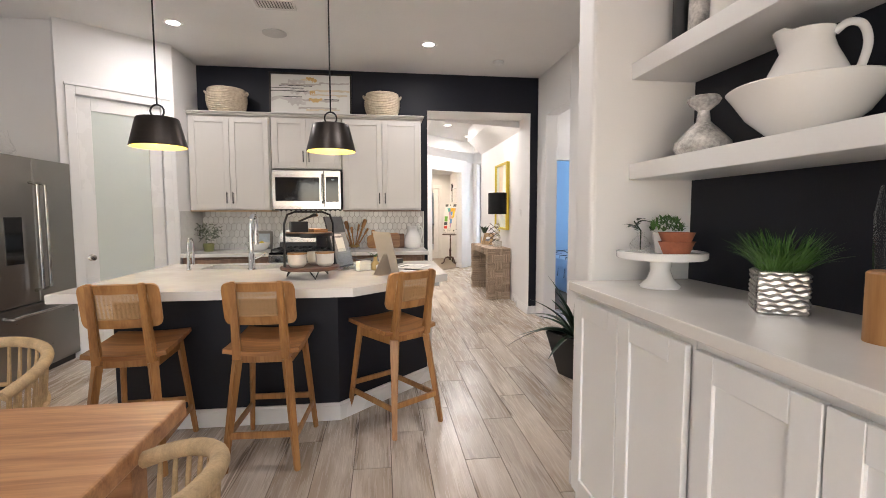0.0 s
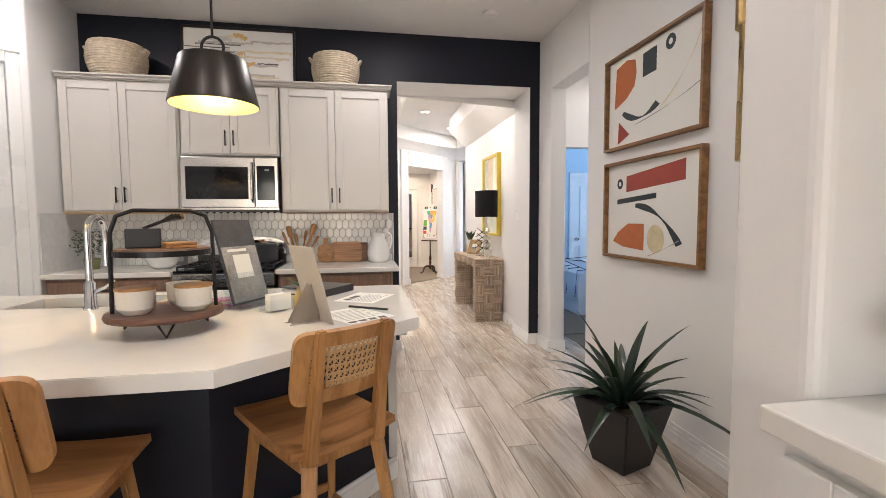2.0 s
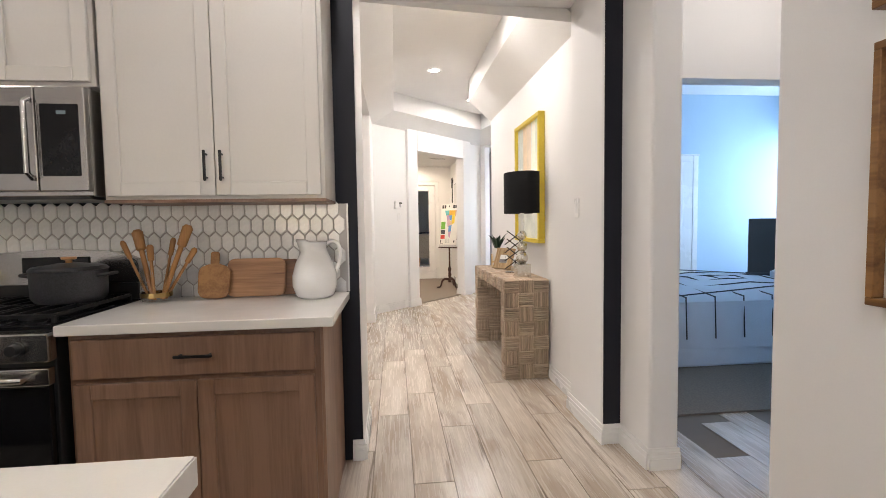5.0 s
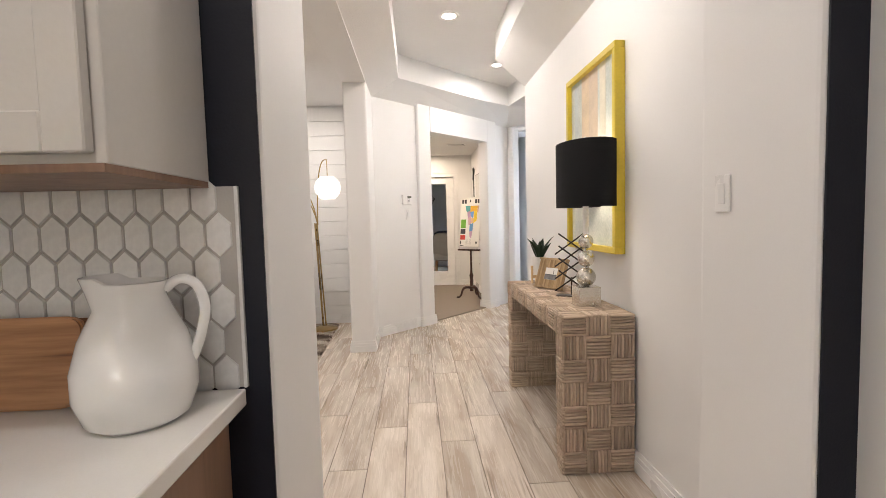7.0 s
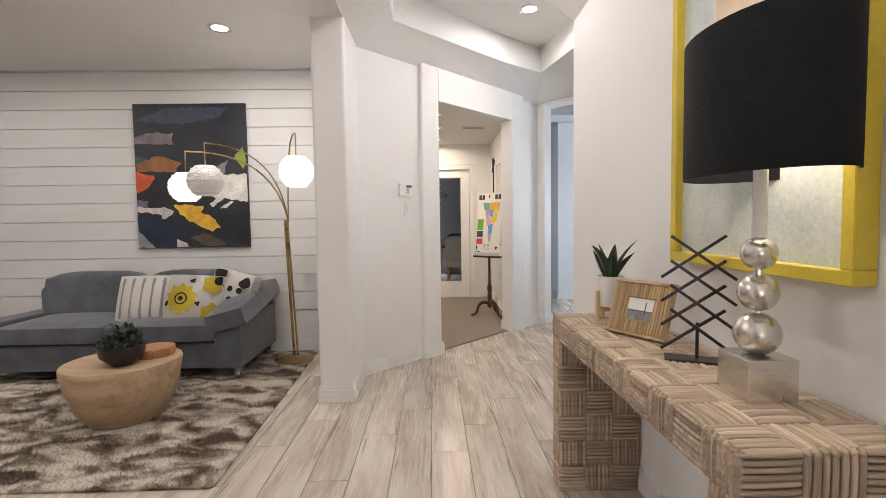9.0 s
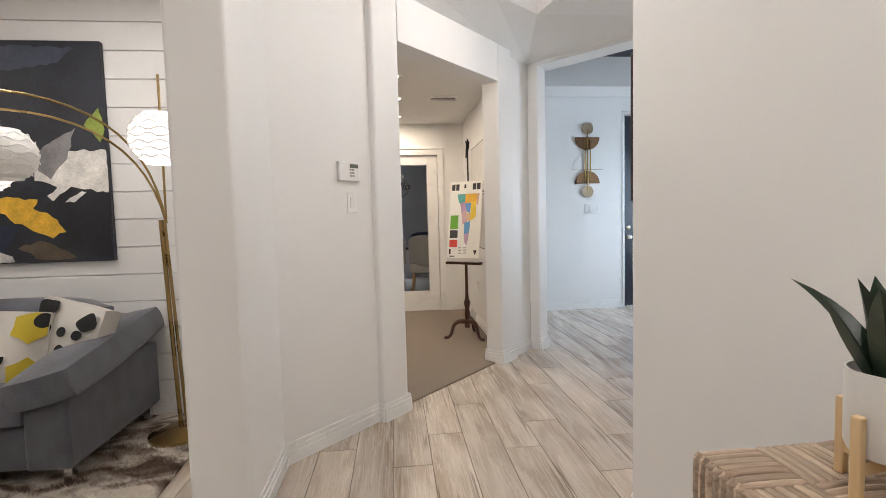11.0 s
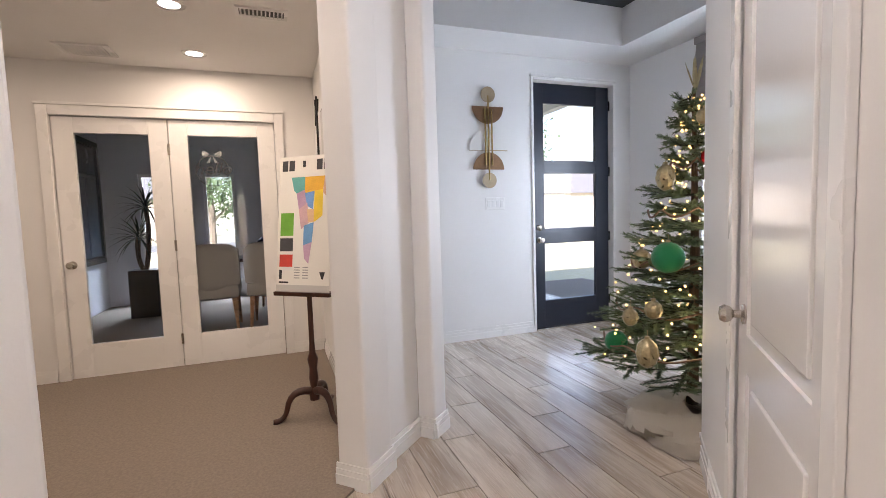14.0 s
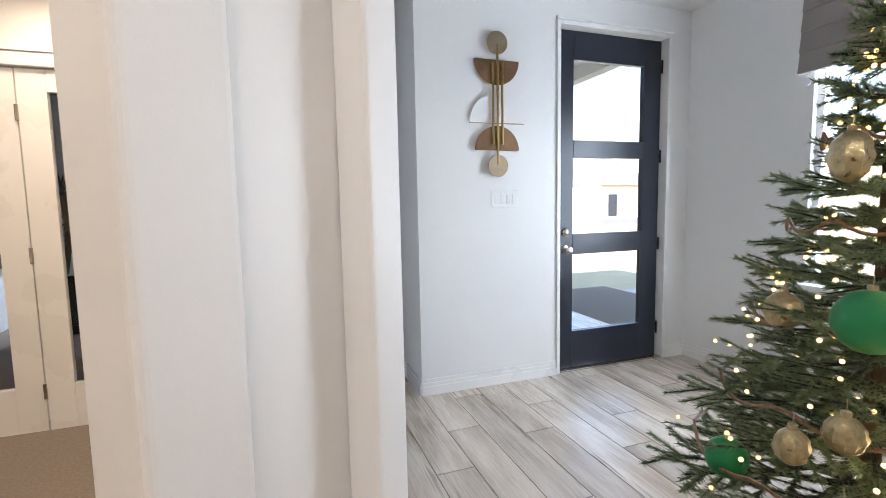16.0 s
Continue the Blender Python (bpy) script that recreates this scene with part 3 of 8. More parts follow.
def wall_cabinet(x, y, z, w, h, depth, doors=2):
    t = thing("wall_cabinet", pose(x, y, z), "greige painted shaker wall cabinet hung under a crown moulding", "cabinet", "kitchen wall cabinets")
    part("body", box(0, w, 0.024, depth, 0, h, 0.002, 1), GREIGE, t)
    dw = (w - 0.03) / doors
    for i in range(doors):
        d = part("door", shaker(dw - 0.004, h - 0.03), GREIGE, t, m=pose(0.015 + i * dw + 0.002, 0, 0.015))
        part("handle", pull(), BLACKMETAL, d, "slim black bar handle", m=pose(dw - 0.035 if i == 0 else 0.03, 0, 0.06))
    return t


wall_cabinet(-2.02, 5.65, 1.385, 0.885, 1.06, 0.365)
wall_cabinet(-1.125, 5.65, 1.86, 0.785, 0.585, 0.365)
wall_cabinet(-0.33, 5.65, 1.385, 0.92, 1.06, 0.365)
crown = thing("crown_moulding", pose(0, 0, 0), "greige crown moulding along the cabinet tops", "moulding")
b = bmesh.new()
for x0, x1 in ((-2.02, 0.63),):
    for k, (o, z0, z1) in enumerate(((0.0, 2.445, 2.455), (0.015, 2.455, 2.475), (0.035, 2.475, 2.488))):
        join(b, box(x0, x1 - 0.04 + o, 5.65 - o, 6.015, z0, z1, 0.003, 1))
part("moulding", b, GREIGE, crown)
part("under_strip", box(-2.02, -1.135, 5.665, 6.01, 1.372, 1.385), wood("raw_wood_underside", (0.42, 0.27, 0.14), (0.55, 0.37, 0.2), 0.6), crown, "pale wood underside")
part("under_strip", box(-0.33, 0.59, 5.665, 6.01, 1.372, 1.385), BROWNCAB, crown, "pale wood underside")

# microwave
mw = thing("microwave", pose(-1.118, 5.60, 1.40), "stainless steel microwave with black glass door under a cabinet", "microwave")
part("body", box(0, 0.77, 0.03, 0.41, 0, 0.445, 0.004), STEEL, mw)
part("door", box(0, 0.58, 0, 0.03, 0.02, 0.44, 0.006), STEEL, mw)
part("window", box(0.04, 0.53, -0.003, 0.0, 0.09, 0.36, 0.001, 1), BLACKGLASS, mw, "black glass window")
part("control_panel", box(0.60, 0.745, -0.004, 0.03, 0.08, 0.37, 0.003, 1), BLACKGLASS, mw, "black glass control panel")
part("panel_frame", box(0.585, 0.77, 0.0, 0.03, 0.02, 0.44, 0.004), STEEL, mw)
part("handle", tube([(0.565, -0.005, 0.07), (0.565, -0.035, 0.09), (0.565, -0.035, 0.37), (0.565, -0.005, 0.39)], 0.011, 10), STEEL, mw, smooth=True)
part("vent_grille", box(0.02, 0.75, 0.04, 0.38, -0.012, 0), BLACKPLASTIC, mw)
part("display", box(0.665, 0.70, -0.0055, -0.004, 0.328, 0.342), emit("clock_digits", (0.10, 0.13, 0.14), 0.1), mw)

# base cabinets, worktops
def base_cabinet(x, w, doors, drawer=True, end=False):
    t = thing("base_cabinet", pose(x, 5.385, 0), "brown stained wood base cabinet with black handles", "cabinet", "kitchen base cabinets")
    part("body", box(0, w, 0.022, 0.63, 0.09, 0.872), BROWNCAB, t)
    part("toe_kick", box(0, w, 0.06, 0.63, 0, 0.09), BROWNCAB, t)
    part("drawer_front", box(0.02, w - 0.02, 0, 0.022, 0.70, 0.85, 0.003, 1), BROWNCAB, t)
    part("handle", pull(0.14, False), BLACKMETAL, t, "slim black bar handle", m=pose(w / 2 - 0.07, 0, 0.78))
    dw = (w - 0.04) / doors
    for i in range(doors):
        part("door", shaker(dw - 0.004, 0.57), BROWNCAB, t, m=pose(0.02 + i * dw, 0, 0.11))
    return t


base_cabinet(-2.02, 0.9, 2)
base_cabinet(-0.335, 0.925, 2)
part("end_panel", box(0.0, 0.012, 5.40, 6.01, 0.0, 0.872), BROWNCAB, thing("cabinet_end", pose(0.592, 0, 0), "brown stained wood cabinet end panel", "panel"))
for x0, x1 in ((-2.025, -1.125), (-0.345, 0.650)):
    w = thing("worktop", pose(0, 0, 0), "white quartz worktop on brown base cabinets", "worktop", "back worktops")
    part("slab", box(x0, x1, 5.345, 6.005, 0.876, 0.915, 0.004), QUARTZ, w)

# range
rg = thing("kitchen_range", pose(-1.115, 5.34, 0), "stainless steel and black gas range between worktops", "range")
part("body", box(0, 0.76, 0.03, 0.66, 0.05, 0.90, 0.004), BLACKPLASTIC, rg)
part("oven_door", box(0.01, 0.75, 0.0, 0.03, 0.14, 0.70, 0.006), BLACKGLASS, rg, "black glass oven door")
part("door_trim", box(0.005, 0.755, -0.006, 0.03, 0.70, 0.765, 0.004), STEEL, rg)
part("oven_handle", tube([(0.06, 0, 0.735), (0.06, -0.05, 0.735), (0.70, -0.05, 0.735), (0.70, 0, 0.735)], 0.012, 10), STEEL, rg, smooth=True)
part("control_panel", box(0, 0.76, -0.01, 0.05, 0.785, 0.895, 0.008), STEEL, rg)
for i in range(5):
    if i != 2:
        part("knob", moved(lathe([(0, 0), (0.026, 0), (0.026, 0.006), (0.021, 0.01), (0.019, 0.032), (0, 0.034)], 20), pose(0.1 + i * 0.14, -0.01, 0.84, 90)), BLACKPLASTIC, rg, "round black knob", smooth=True)
part("cooktop", box(0, 0.76, 0.02, 0.60, 0.90, 0.918, 0.004), BLACKGLASS, rg)
for gx in (0.02, 0.27, 0.52):
    b = bmesh.new()
    for i in range(4):
        join(b, bar((gx + i * 0.073, 0.06, 0.945), (gx + i * 0.073, 0.56, 0.945), 0.012, 0.014, 0.002))
    for yy in (0.06, 0.3, 0.56):
        join(b, bar((gx, yy, 0.945), (gx + 0.22, yy, 0.945), 0.012, 0.014, 0.002))
    for yy in (0.06, 0.56):
        for xx in (gx, gx + 0.22):
            join(b, bar((xx, yy, 0.918), (xx, yy, 0.945), 0.012, 0.012, 0))
    part("grate", b, BLACKMETAL, rg, "black cast-iron grate")
for gx, gy in ((0.16, 0.16), (0.60, 0.16), (0.16, 0.45), (0.60, 0.45), (0.38, 0.3)):
    part("burner", moved(lathe([(0.045, 0), (0.045, 0.01), (0.035, 0.018), (0, 0.02)], 20), pose(gx, gy, 0.918)), BLACKMETAL, rg, smooth=True)
pts = [(0.0, 0.0), (0.0, 0.2), (0.1, 0.24), (0.38, 0.26), (0.66, 0.24), (0.76, 0.2), (0.76, 0.0)]
part("backguard", moved(prism(pts, 0, 0.05, {1: 0.05, 5: 0.05}), Matrix.Translation((0, 0.66, 0.91)) @ pose(0, 0, 0, 90)), STEEL, rg, "curved steel backguard")
part("backguard_display", box(0.24, 0.54, 0.602, 0.61, 1.05, 1.13, 0.003, 1), BLACKGLASS, rg)
part("backguard_lower", box(0.0, 0.76, 0.596, 0.612, 0.918, 1.0, 0.003, 1), BLACKPLASTIC, rg)

dutch = thing("dutch_oven", pose(-0.52, 5.72, 0.954), "black cast-iron pot with lid on the range", "pot")
part("pot_body", lathe([(0, 0), (0.12, 0), (0.135, 0.02), (0.138, 0.13), (0.142, 0.135), (0.13, 0.135), (0.125, 0.02), (0, 0.015)], 32), mat("grey_speckled_enamel", (0.045, 0.045, 0.05), 0.5, var=0.5, scale=160, fine=300, bump=0.1), dutch, smooth=True)
part("lid", lathe([(0.142, 0.137), (0.13, 0.15), (0.05, 0.162), (0, 0.164)], 32), BLACKPLASTIC, dutch, smooth=True)
part("knob", lathe([(0.012, 0.16), (0.012, 0.175), (0.028, 0.18), (0.028, 0.19), (0, 0.192)], 16), OAK, dutch, "wooden lid knob", smooth=True)
for s in (-1, 1):
    part("handle", tube([(s * 0.135, -0.04, 0.11), (s * 0.175, -0.03, 0.115), (s * 0.175, 0.03, 0.115), (s * 0.135, 0.04, 0.11)], 0.008, 8), BLACKPLASTIC, dutch, smooth=True)

# things on the back worktop
WT = 0.915
jar = thing("utensil_jar", pose(-0.22, 5.83, WT), "glass jar with wooden spoons and rolling pins", "jar")
part("glass_jar", lathe([(0, 0), (0.06, 0), (0.065, 0.01), (0.062, 0.15), (0.058, 0.15), (0.06, 0.012), (0, 0.01)], 24), GLASS, jar, smooth=True)
part("band", lathe([(0.067, 0.03), (0.067, 0.05), (0.064, 0.05), (0.064, 0.03)], 24), BRASS, jar)
for k, (dx, dy, tx, ty, h, r) in enumerate(((0.02, 0.01, 0.14, 0.04, 0.36, 0.017), (-0.02, 0.01, -0.10, 0.05, 0.34, 0.017), (0.0, -0.02, -0.03, 0.02, 0.27, 0.011), (-0.03, 0.0, -0.14, 0.0, 0.29, 0.009), (0.03, 0.02, 0.17, 0.03, 0.25, 0.010), (0.01, 0.03, 0.06, 0.06, 0.30, 0.009))):
    p, q = Vector((dx, dy, 0.015)), Vector((tx, ty, h))
    part("wooden_utensil", tube([p, p.lerp(q, 0.7), p.lerp(q, 0.72), p.lerp(q, 0.96), q], [r * 0.7, r * 0.7, r * 1.25, r * 1.45, r * 0.8], 10), OAK, jar, smooth=True)
tilt = 78


def paddle(w, h, neck, nw):
    return rounded([(-w / 2, 0), (w / 2, 0), (w / 2, h), (nw / 2, h + 0.02), (nw / 2, h + neck), (-nw / 2, h + neck), (-nw / 2, h + 0.02), (-w / 2, h)], {0: 0.05, 1: 0.05, 2: 0.06, 7: 0.06, 4: 0.015, 5: 0.015}, 5)


cb = thing("cutting_board", pose(0.01, 5.90, WT, tilt), "round-shouldered olive wood cutting board leaning on the tiles", "cutting board")
part("board", prism(paddle(0.15, 0.15, 0.08, 0.04), 0, 0.016, 0, 0.004), OAK, cb)
cb = thing("cutting_board", pose(0.20, 5.935, WT, tilt), "wide striped wood cutting board leaning on the tiles", "cutting board")
part("board", prism(rounded([(-0.14, 0), (0.14, 0), (0.14, 0.19), (-0.14, 0.19)], 0.04), 0, 0.018, 0, 0.004), TEAK, cb)
cb = thing("cutting_board", pose(0.30, 5.965, WT, tilt), "dark wood cutting board leaning behind another", "cutting board")
part("board", prism(rounded([(-0.12, 0), (0.10, 0), (0.10, 0.18), (-0.12, 0.18)], 0.02), 0, 0.016, 0, 0.004), wood("walnut_board", (0.12, 0.05, 0.025), (0.24, 0.11, 0.05), 0.45), cb)


def pitcher(m, label, s=1.0, spout=True, grip=1):
    t = thing("pitcher", m, label, "pitcher")
    prof = [(0, 0), (0.075, 0), (0.092, 0.012), (0.108, 0.06), (0.108, 0.11), (0.092, 0.17), (0.066, 0.225), (0.058, 0.25), (0.064, 0.275), (0.060, 0.277), (0.054, 0.25), (0.06, 0.225), (0.085, 0.17), (0.1, 0.11), (0.08, 0.02), (0, 0.015)]
    b = lathe([(r * s, z * s) for r, z in prof], 36)
    for v in b.verts:
        if v.co.z > 0.23 * s and v.co.x * grip < -0.03 * s:
            v.co.x *= 1.35
            v.co.z += 0.012 * s
    part("jug", b, CERAMIC, t, smooth=True)
    g = grip * s
    part("handle", tube(smooth_path([Vector((g * x, 0, s * z)) for x, z in ((0.058, 0.258), (0.085, 0.276), (0.115, 0.262), (0.128, 0.215), (0.118, 0.16), (0.103, 0.12), (0.096, 0.11))]), 0.0105 * s, 10), CERAMIC, t, smooth=True)
    return t


pitcher(pose(0.50, 5.86, WT, 0, 0, 12), "white glazed ceramic pitcher on the worktop", 0.98)
bw = thing("fruit_bowl", pose(-1.30, 5.66, WT), "white bowl with lemons on the worktop", "bowl")
part("bowl", lathe([(0, 0), (0.06, 0), (0.10, 0.03), (0.14, 0.10), (0.135, 0.10), (0.09, 0.035), (0, 0.012)], 32), CERAMIC, bw, smooth=True)
LEMON = mat("lemon_skin", (0.75, 0.55, 0.05), 0.4, bump=0.2)
for x, y in ((0.04, 0.0), (-0.04, 0.03), (0.0, -0.05)):
    part("lemon", moved(lathe([(0, -0.04), (0.012, -0.034), (0.03, -0.01), (0.03, 0.012), (0.012, 0.034), (0, 0.04)], 14), pose(x, y, 0.085, 80, 20, 40)), LEMON, bw, "yellow lemon", smooth=True)
pf = thing("picture_frame", pose(-1.34, 5.93, WT, 80), "small grey framed picture standing against the tiles", "frame")
part("frame_border", box(-0.14, 0.14, 0, 0.22, 0, 0.02, 0.004), mat("grey_frame", (0.25, 0.24, 0.22), 0.5), pf)
part("picture", box(-0.11, 0.11, 0.03, 0.19, 0.02, 0.023), mat("pale_print", (0.45, 0.52, 0.58), 0.3, var=0.3, scale=9), pf)


def leaf(l, w, bend=0.3, fold=0.15, n=5):
    """A pointed leaf along +x, arching down."""
    b = bmesh.new()
    rows = []
    for i in range(n + 1):
        t = i / n
        ww = w * math.sin(math.pi * (0.08 + 0.92 * t)) ** 0.8 * (1 - 0.25 * t) if i < n else 0.0005
        c = Vector((l * t * (1 - 0.15 * bend * t), 0, -bend * l * t * t))
        rows.append([b.verts.new(c + Vector((0, -ww / 2, fold * ww))), b.verts.new(c), b.verts.new(c + Vector((0, ww / 2, fold * ww)))])
    for a, c in zip(rows, rows[1:]):
        for k in (0, 1):
            b.faces.new((a[k], a[k + 1], c[k + 1], c[k]))
    return b


rnd = random.Random(4)
pl = thing("potted_herb", pose(-1.86, 5.72, WT), "small leafy herb in a green pot on the worktop", "plant")
part("pot", lathe([(0, 0), (0.05, 0), (0.062, 0.09), (0.058, 0.09), (0.05, 0.07), (0, 0.07)], 24), mat("olive_pot", (0.20, 0.21, 0.08), 0.4), pl, smooth=True)
b = bmesh.new()
for i in range(260):
    v = Vector((rnd.gauss(0, 1), rnd.gauss(0, 1), rnd.gauss(0, 0.8))).normalized() * (0.15 * rnd.random() ** 0.4)
    join(b, moved(leaf(rnd.uniform(0.025, 0.05), 0.014, 0.4, n=2), pose(v.x, v.y, 0.22 + v.z * 0.8, rnd.uniform(-40, 40), rnd.uniform(-50, 30), rnd.uniform(0, 360))))
part("foliage", b, mat("grey_green_leaf", (0.06, 0.085, 0.045), 0.6, var=0.3, scale=15), pl)

# above the cabinets
BASK = mat("natural_woven_rattan", (0.52, 0.44, 0.33), 0.7, var=0.25, scale=30, fine=200, bump=0.4)


def basket(x, y, z, r, h, label):
    t = thing("woven_basket", pose(x, y, z), label, "basket", "baskets on the cabinets")
    b = bmesh.new()
    for k in range(15):
        f = k / 14
        rr = r * (0.72 + 0.34 * math.sin(math.pi * (0.12 + 0.62 * f)))
        ring = [(rr * math.cos(a) * (1 + 0.012 * math.sin(a * 20 + k * 2.1)), rr * math.sin(a) * (1 + 0.012 * math.sin(a * 20 + k * 2.1)), h * (0.03 + 0.94 * f)) for a in [2 * math.pi * i / 40 for i in range(41)]]
        join(b, tube(ring, h * 0.042, 5, False))
    part("weave", b, BASK, t, smooth=True)
    part("base", lathe([(0, 0.0), (r * 0.78, 0.0), (r * 0.78, 0.012), (0, 0.012)], 24), BASK, t)
    dk_ = mat("dark_weave", (0.22, 0.17, 0.12), 0.8)
    part("lining", lathe([(r * 0.72, 0.012), (r * 0.93, h * 0.5), (r * 0.86, h * 0.92)], 24), dk_, t)
    for s in (-1, 1):
        part("handle", tube([(s * r * 0.98, -0.05, h * 0.75), (s * (r + 0.03), -0.03, h * 0.9), (s * (r + 0.03), 0.03, h * 0.9), (s * r * 0.98, 0.05, h * 0.75)], 0.012, 6), BASK, t)


basket(-1.63, 5.80, 2.488, 0.20, 0.27, "round cream woven basket with handles on a cabinet")
basket(0.14, 5.80, 2.488, 0.19, 0.27, "tapered cream woven basket on a cabinet")


def blob(pts, z0=0.0, t=0.0012, r=0.0):
    return prism(rounded(pts, r, 5) if r else pts, z0, z0 + t)


def paint(name, col, rough=0.6):
    return mat(name, col, rough, var=0.12, scale=14, fine=120, bump=0.15)


PAPER = mat("off_white_paper", (0.80, 0.785, 0.74), 0.75, var=0.02, bump=0.05)
art = thing("abstract_painting", pose(-0.715, 5.985, 2.50, 86), "framed grey and gold abstract painting on a cabinet top", "painting")
part("canvas", box(-0.47, 0.47, 0.02, 0.52, 0, 0.022), PAPER, art)
for a in ((-0.485, 0.485, 0.0, 0.02), (-0.485, 0.485, 0.52, 0.54)):
    part("frame_rail", box(a[0], a[1], a[2], a[3], 0, 0.035, 0.002, 1), BRONZE, art)
for x in (-0.485, 0.465):
    part("frame_rail", box(x, x + 0.02, 0.02, 0.52, 0, 0.035, 0.002, 1), BRONZE, art)
strokes = [((0.55, 0.50, 0.46), 0.03), ((0.10, 0.09, 0.09), 0.012), ((0.66, 0.44, 0.18), 0.05), ((0.62, 0.58, 0.55), 0.06), ((0.72, 0.62, 0.46), 0.03)]
for k in range(22):
    col, th = strokes[k % 5]
    cx, cy, l = rnd.uniform(-0.3, 0.3), rnd.uniform(0.08, 0.46), rnd.uniform(0.12, 0.5)
    if k % 5 == 2:
        cx, cy, l = rnd.uniform(-0.05, 0.15), rnd.uniform(0.2, 0.48), rnd.uniform(0.06, 0.16)
    n = 9
    top = [(max(-0.46, min(0.46, cx - l / 2 + l * i / n)), min(0.515, max(0.025, cy + th * rnd.uniform(0.2, 0.6)))) for i in range(n + 1)]
    bot = [(x, max(0.022, y - th * rnd.uniform(0.4, 1.0))) for x, y in reversed(top)]
    part("brush_stroke", blob(top + bot, 0.022 + 0.0003 * k, 0.0008), paint("stroke_paint", col), art)

# island
isl = thing("kitchen_island", pose(0, 0, 0), "near-black painted island with white quartz top and white baseboard", "island")
BASEP = [(-1.5, 3.10), (-0.165, 3.10), (0.50, 3.76), (0.50, 4.24), (-1.5, 4.24)]
part("base", prism(BASEP, 0, 0.862), NAVY, isl)
b = prism([(-1.515, 3.085), (-0.158, 3.085), (0.515, 3.755), (0.515, 4.2), (0.505, 4.2), (0.505, 3.765), (-0.163, 3.095), (-1.515, 3.095)], 0, 0.095)
join(b, prism([(-1.510, 3.089), (-0.160, 3.089), (0.511, 3.757), (0.511, 4.2), (0.501, 4.2), (0.501, 3.763), (-0.164, 3.099), (-1.510, 3.099)], 0.095, 0.115))
part("baseboard", b, TRIM, isl, "white baseboard")
top = prism([(-1.65, 2.77), (-0.045, 2.77), (0.58, 3.34), (0.58, 4.29), (-0.66, 4.29), (-0.66, 3.86), (-1.28, 3.86), (-1.28, 4.29), (-1.65, 4.29)], 0.864, 0.915, 0, 0.003)
join(top, box(-1.28, -0.66, 4.16, 4.29, 0.864, 0.915))
part("countertop", top, QUARTZ, isl, "white quartz countertop")
part("end_post", box(0.42, 0.512, 3.73, 4.22, 0.12, 0.86, 0.003), GREIGE, isl, "pale painted end panel")
part("bracket", box(0.40, 0.545, 3.50, 3.66, 0.80, 0.864, 0.004), TRIM, isl, "white corbel under the top")
sk = thing("sink", pose(0, 0, 0), "undermount stainless steel sink in the island", "sink")
part("basin", join(join(join(join(box(-1.285, -0.655, 3.855, 4.165, 0.70, 0.712), box(-1.285, -1.277, 3.855, 4.165, 0.712, 0.866)), box(-0.663, -0.655, 3.855, 4.165, 0.712, 0.866)), box(-1.277, -0.663, 3.855, 3.862, 0.712, 0.866)), box(-1.277, -0.663, 4.158, 4.165, 0.712, 0.866)), STEEL, sk)
part("drain", moved(lathe([(0.04, 0), (0.04, 0.004), (0, 0.004)], 20), pose(-0.97, 4.0, 0.712)), CHROME, sk)


def gooseneck(x, y, h, reach, r, label, lever=True):
    t = thing("faucet", pose(x, y, 0.915), label, "faucet")
    part("base", lathe([(r * 2.0, 0), (r * 2.0, 0.012), (r * 1.6, 0.02), (r * 1.5, 0.12), (r, 0.13), (r, 0.14), (0, 0.14)], 24), CHROME, t, smooth=True)
    arc = [(0, 0, 0.13), (0, 0, h - reach / 2)] + [(0, reach / 2 - reach / 2 * math.cos(a), h - reach / 2 + reach / 2 * math.sin(a)) for a in [math.pi * i / 10 for i in range(1, 11)]] + [(0, reach, h - reach / 2 - 0.06)]
    part("spout", tube(arc, r, 14), CHROME, t, smooth=True)
    part("spray_head", tube([(0, reach, h - reach / 2 - 0.05), (0, reach, h - reach / 2 - 0.16)], [r * 1.15, r * 1.45], 14), CHROME, t, smooth=True)
    if lever:
        part("lever", tube([(r, 0, 0.08), (r + 0.05, 0, 0.10), (r + 0.09, 0, 0.13)], [0.008, 0.007, 0.006], 8), CHROME, t, smooth=True)
    return t


gooseneck(-0.87, 3.79, 0.42, 0.15, 0.015, "tall chrome gooseneck faucet beside the sink")
gooseneck(-1.33, 3.80, 0.24, 0.09, 0.008, "small chrome filter tap beside the sink", False)

# tiered tray with bowls
tt = thing("tiered_tray", pose(-0.362, 3.30, 0.915, 0, 0, 20), "two-tier round wood tray with black metal frame on the island", "tray")
part("lower_tier", moved(lathe([(0, 0), (0.19, 0), (0.195, 0.01), (0.19, 0.022), (0, 0.022)], 40), pose(0, 0, 0.055)), wood("dark_tray_wood", (0.09, 0.04, 0.025), (0.19, 0.09, 0.055), 0.45), tt)
part("upper_tier", moved(lathe([(0, 0), (0.15, 0), (0.155, 0.01), (0.15, 0.02), (0, 0.02)], 40), pose(0, 0, 0.285)), wood("dark_tray_wood", (0.10, 0.05, 0.03), (0.24, 0.12, 0.07), 0.45), tt)
part("upper_rim", moved(lathe([(0.157, -0.004), (0.157, 0.016), (0.151, 0.016), (0.151, -0.004)], 40), pose(0, 0, 0.283)), BLACKMETAL, tt)
part("frame", tube([(-0.165, 0, 0.05), (-0.16, 0, 0.36), (-0.14, 0, 0.42), (-0.09, 0, 0.44), (0.09, 0, 0.44), (0.14, 0, 0.42), (0.16, 0, 0.36), (0.165, 0, 0.05)], 0.0075, 8), BLACKMETAL, tt, smooth=True)
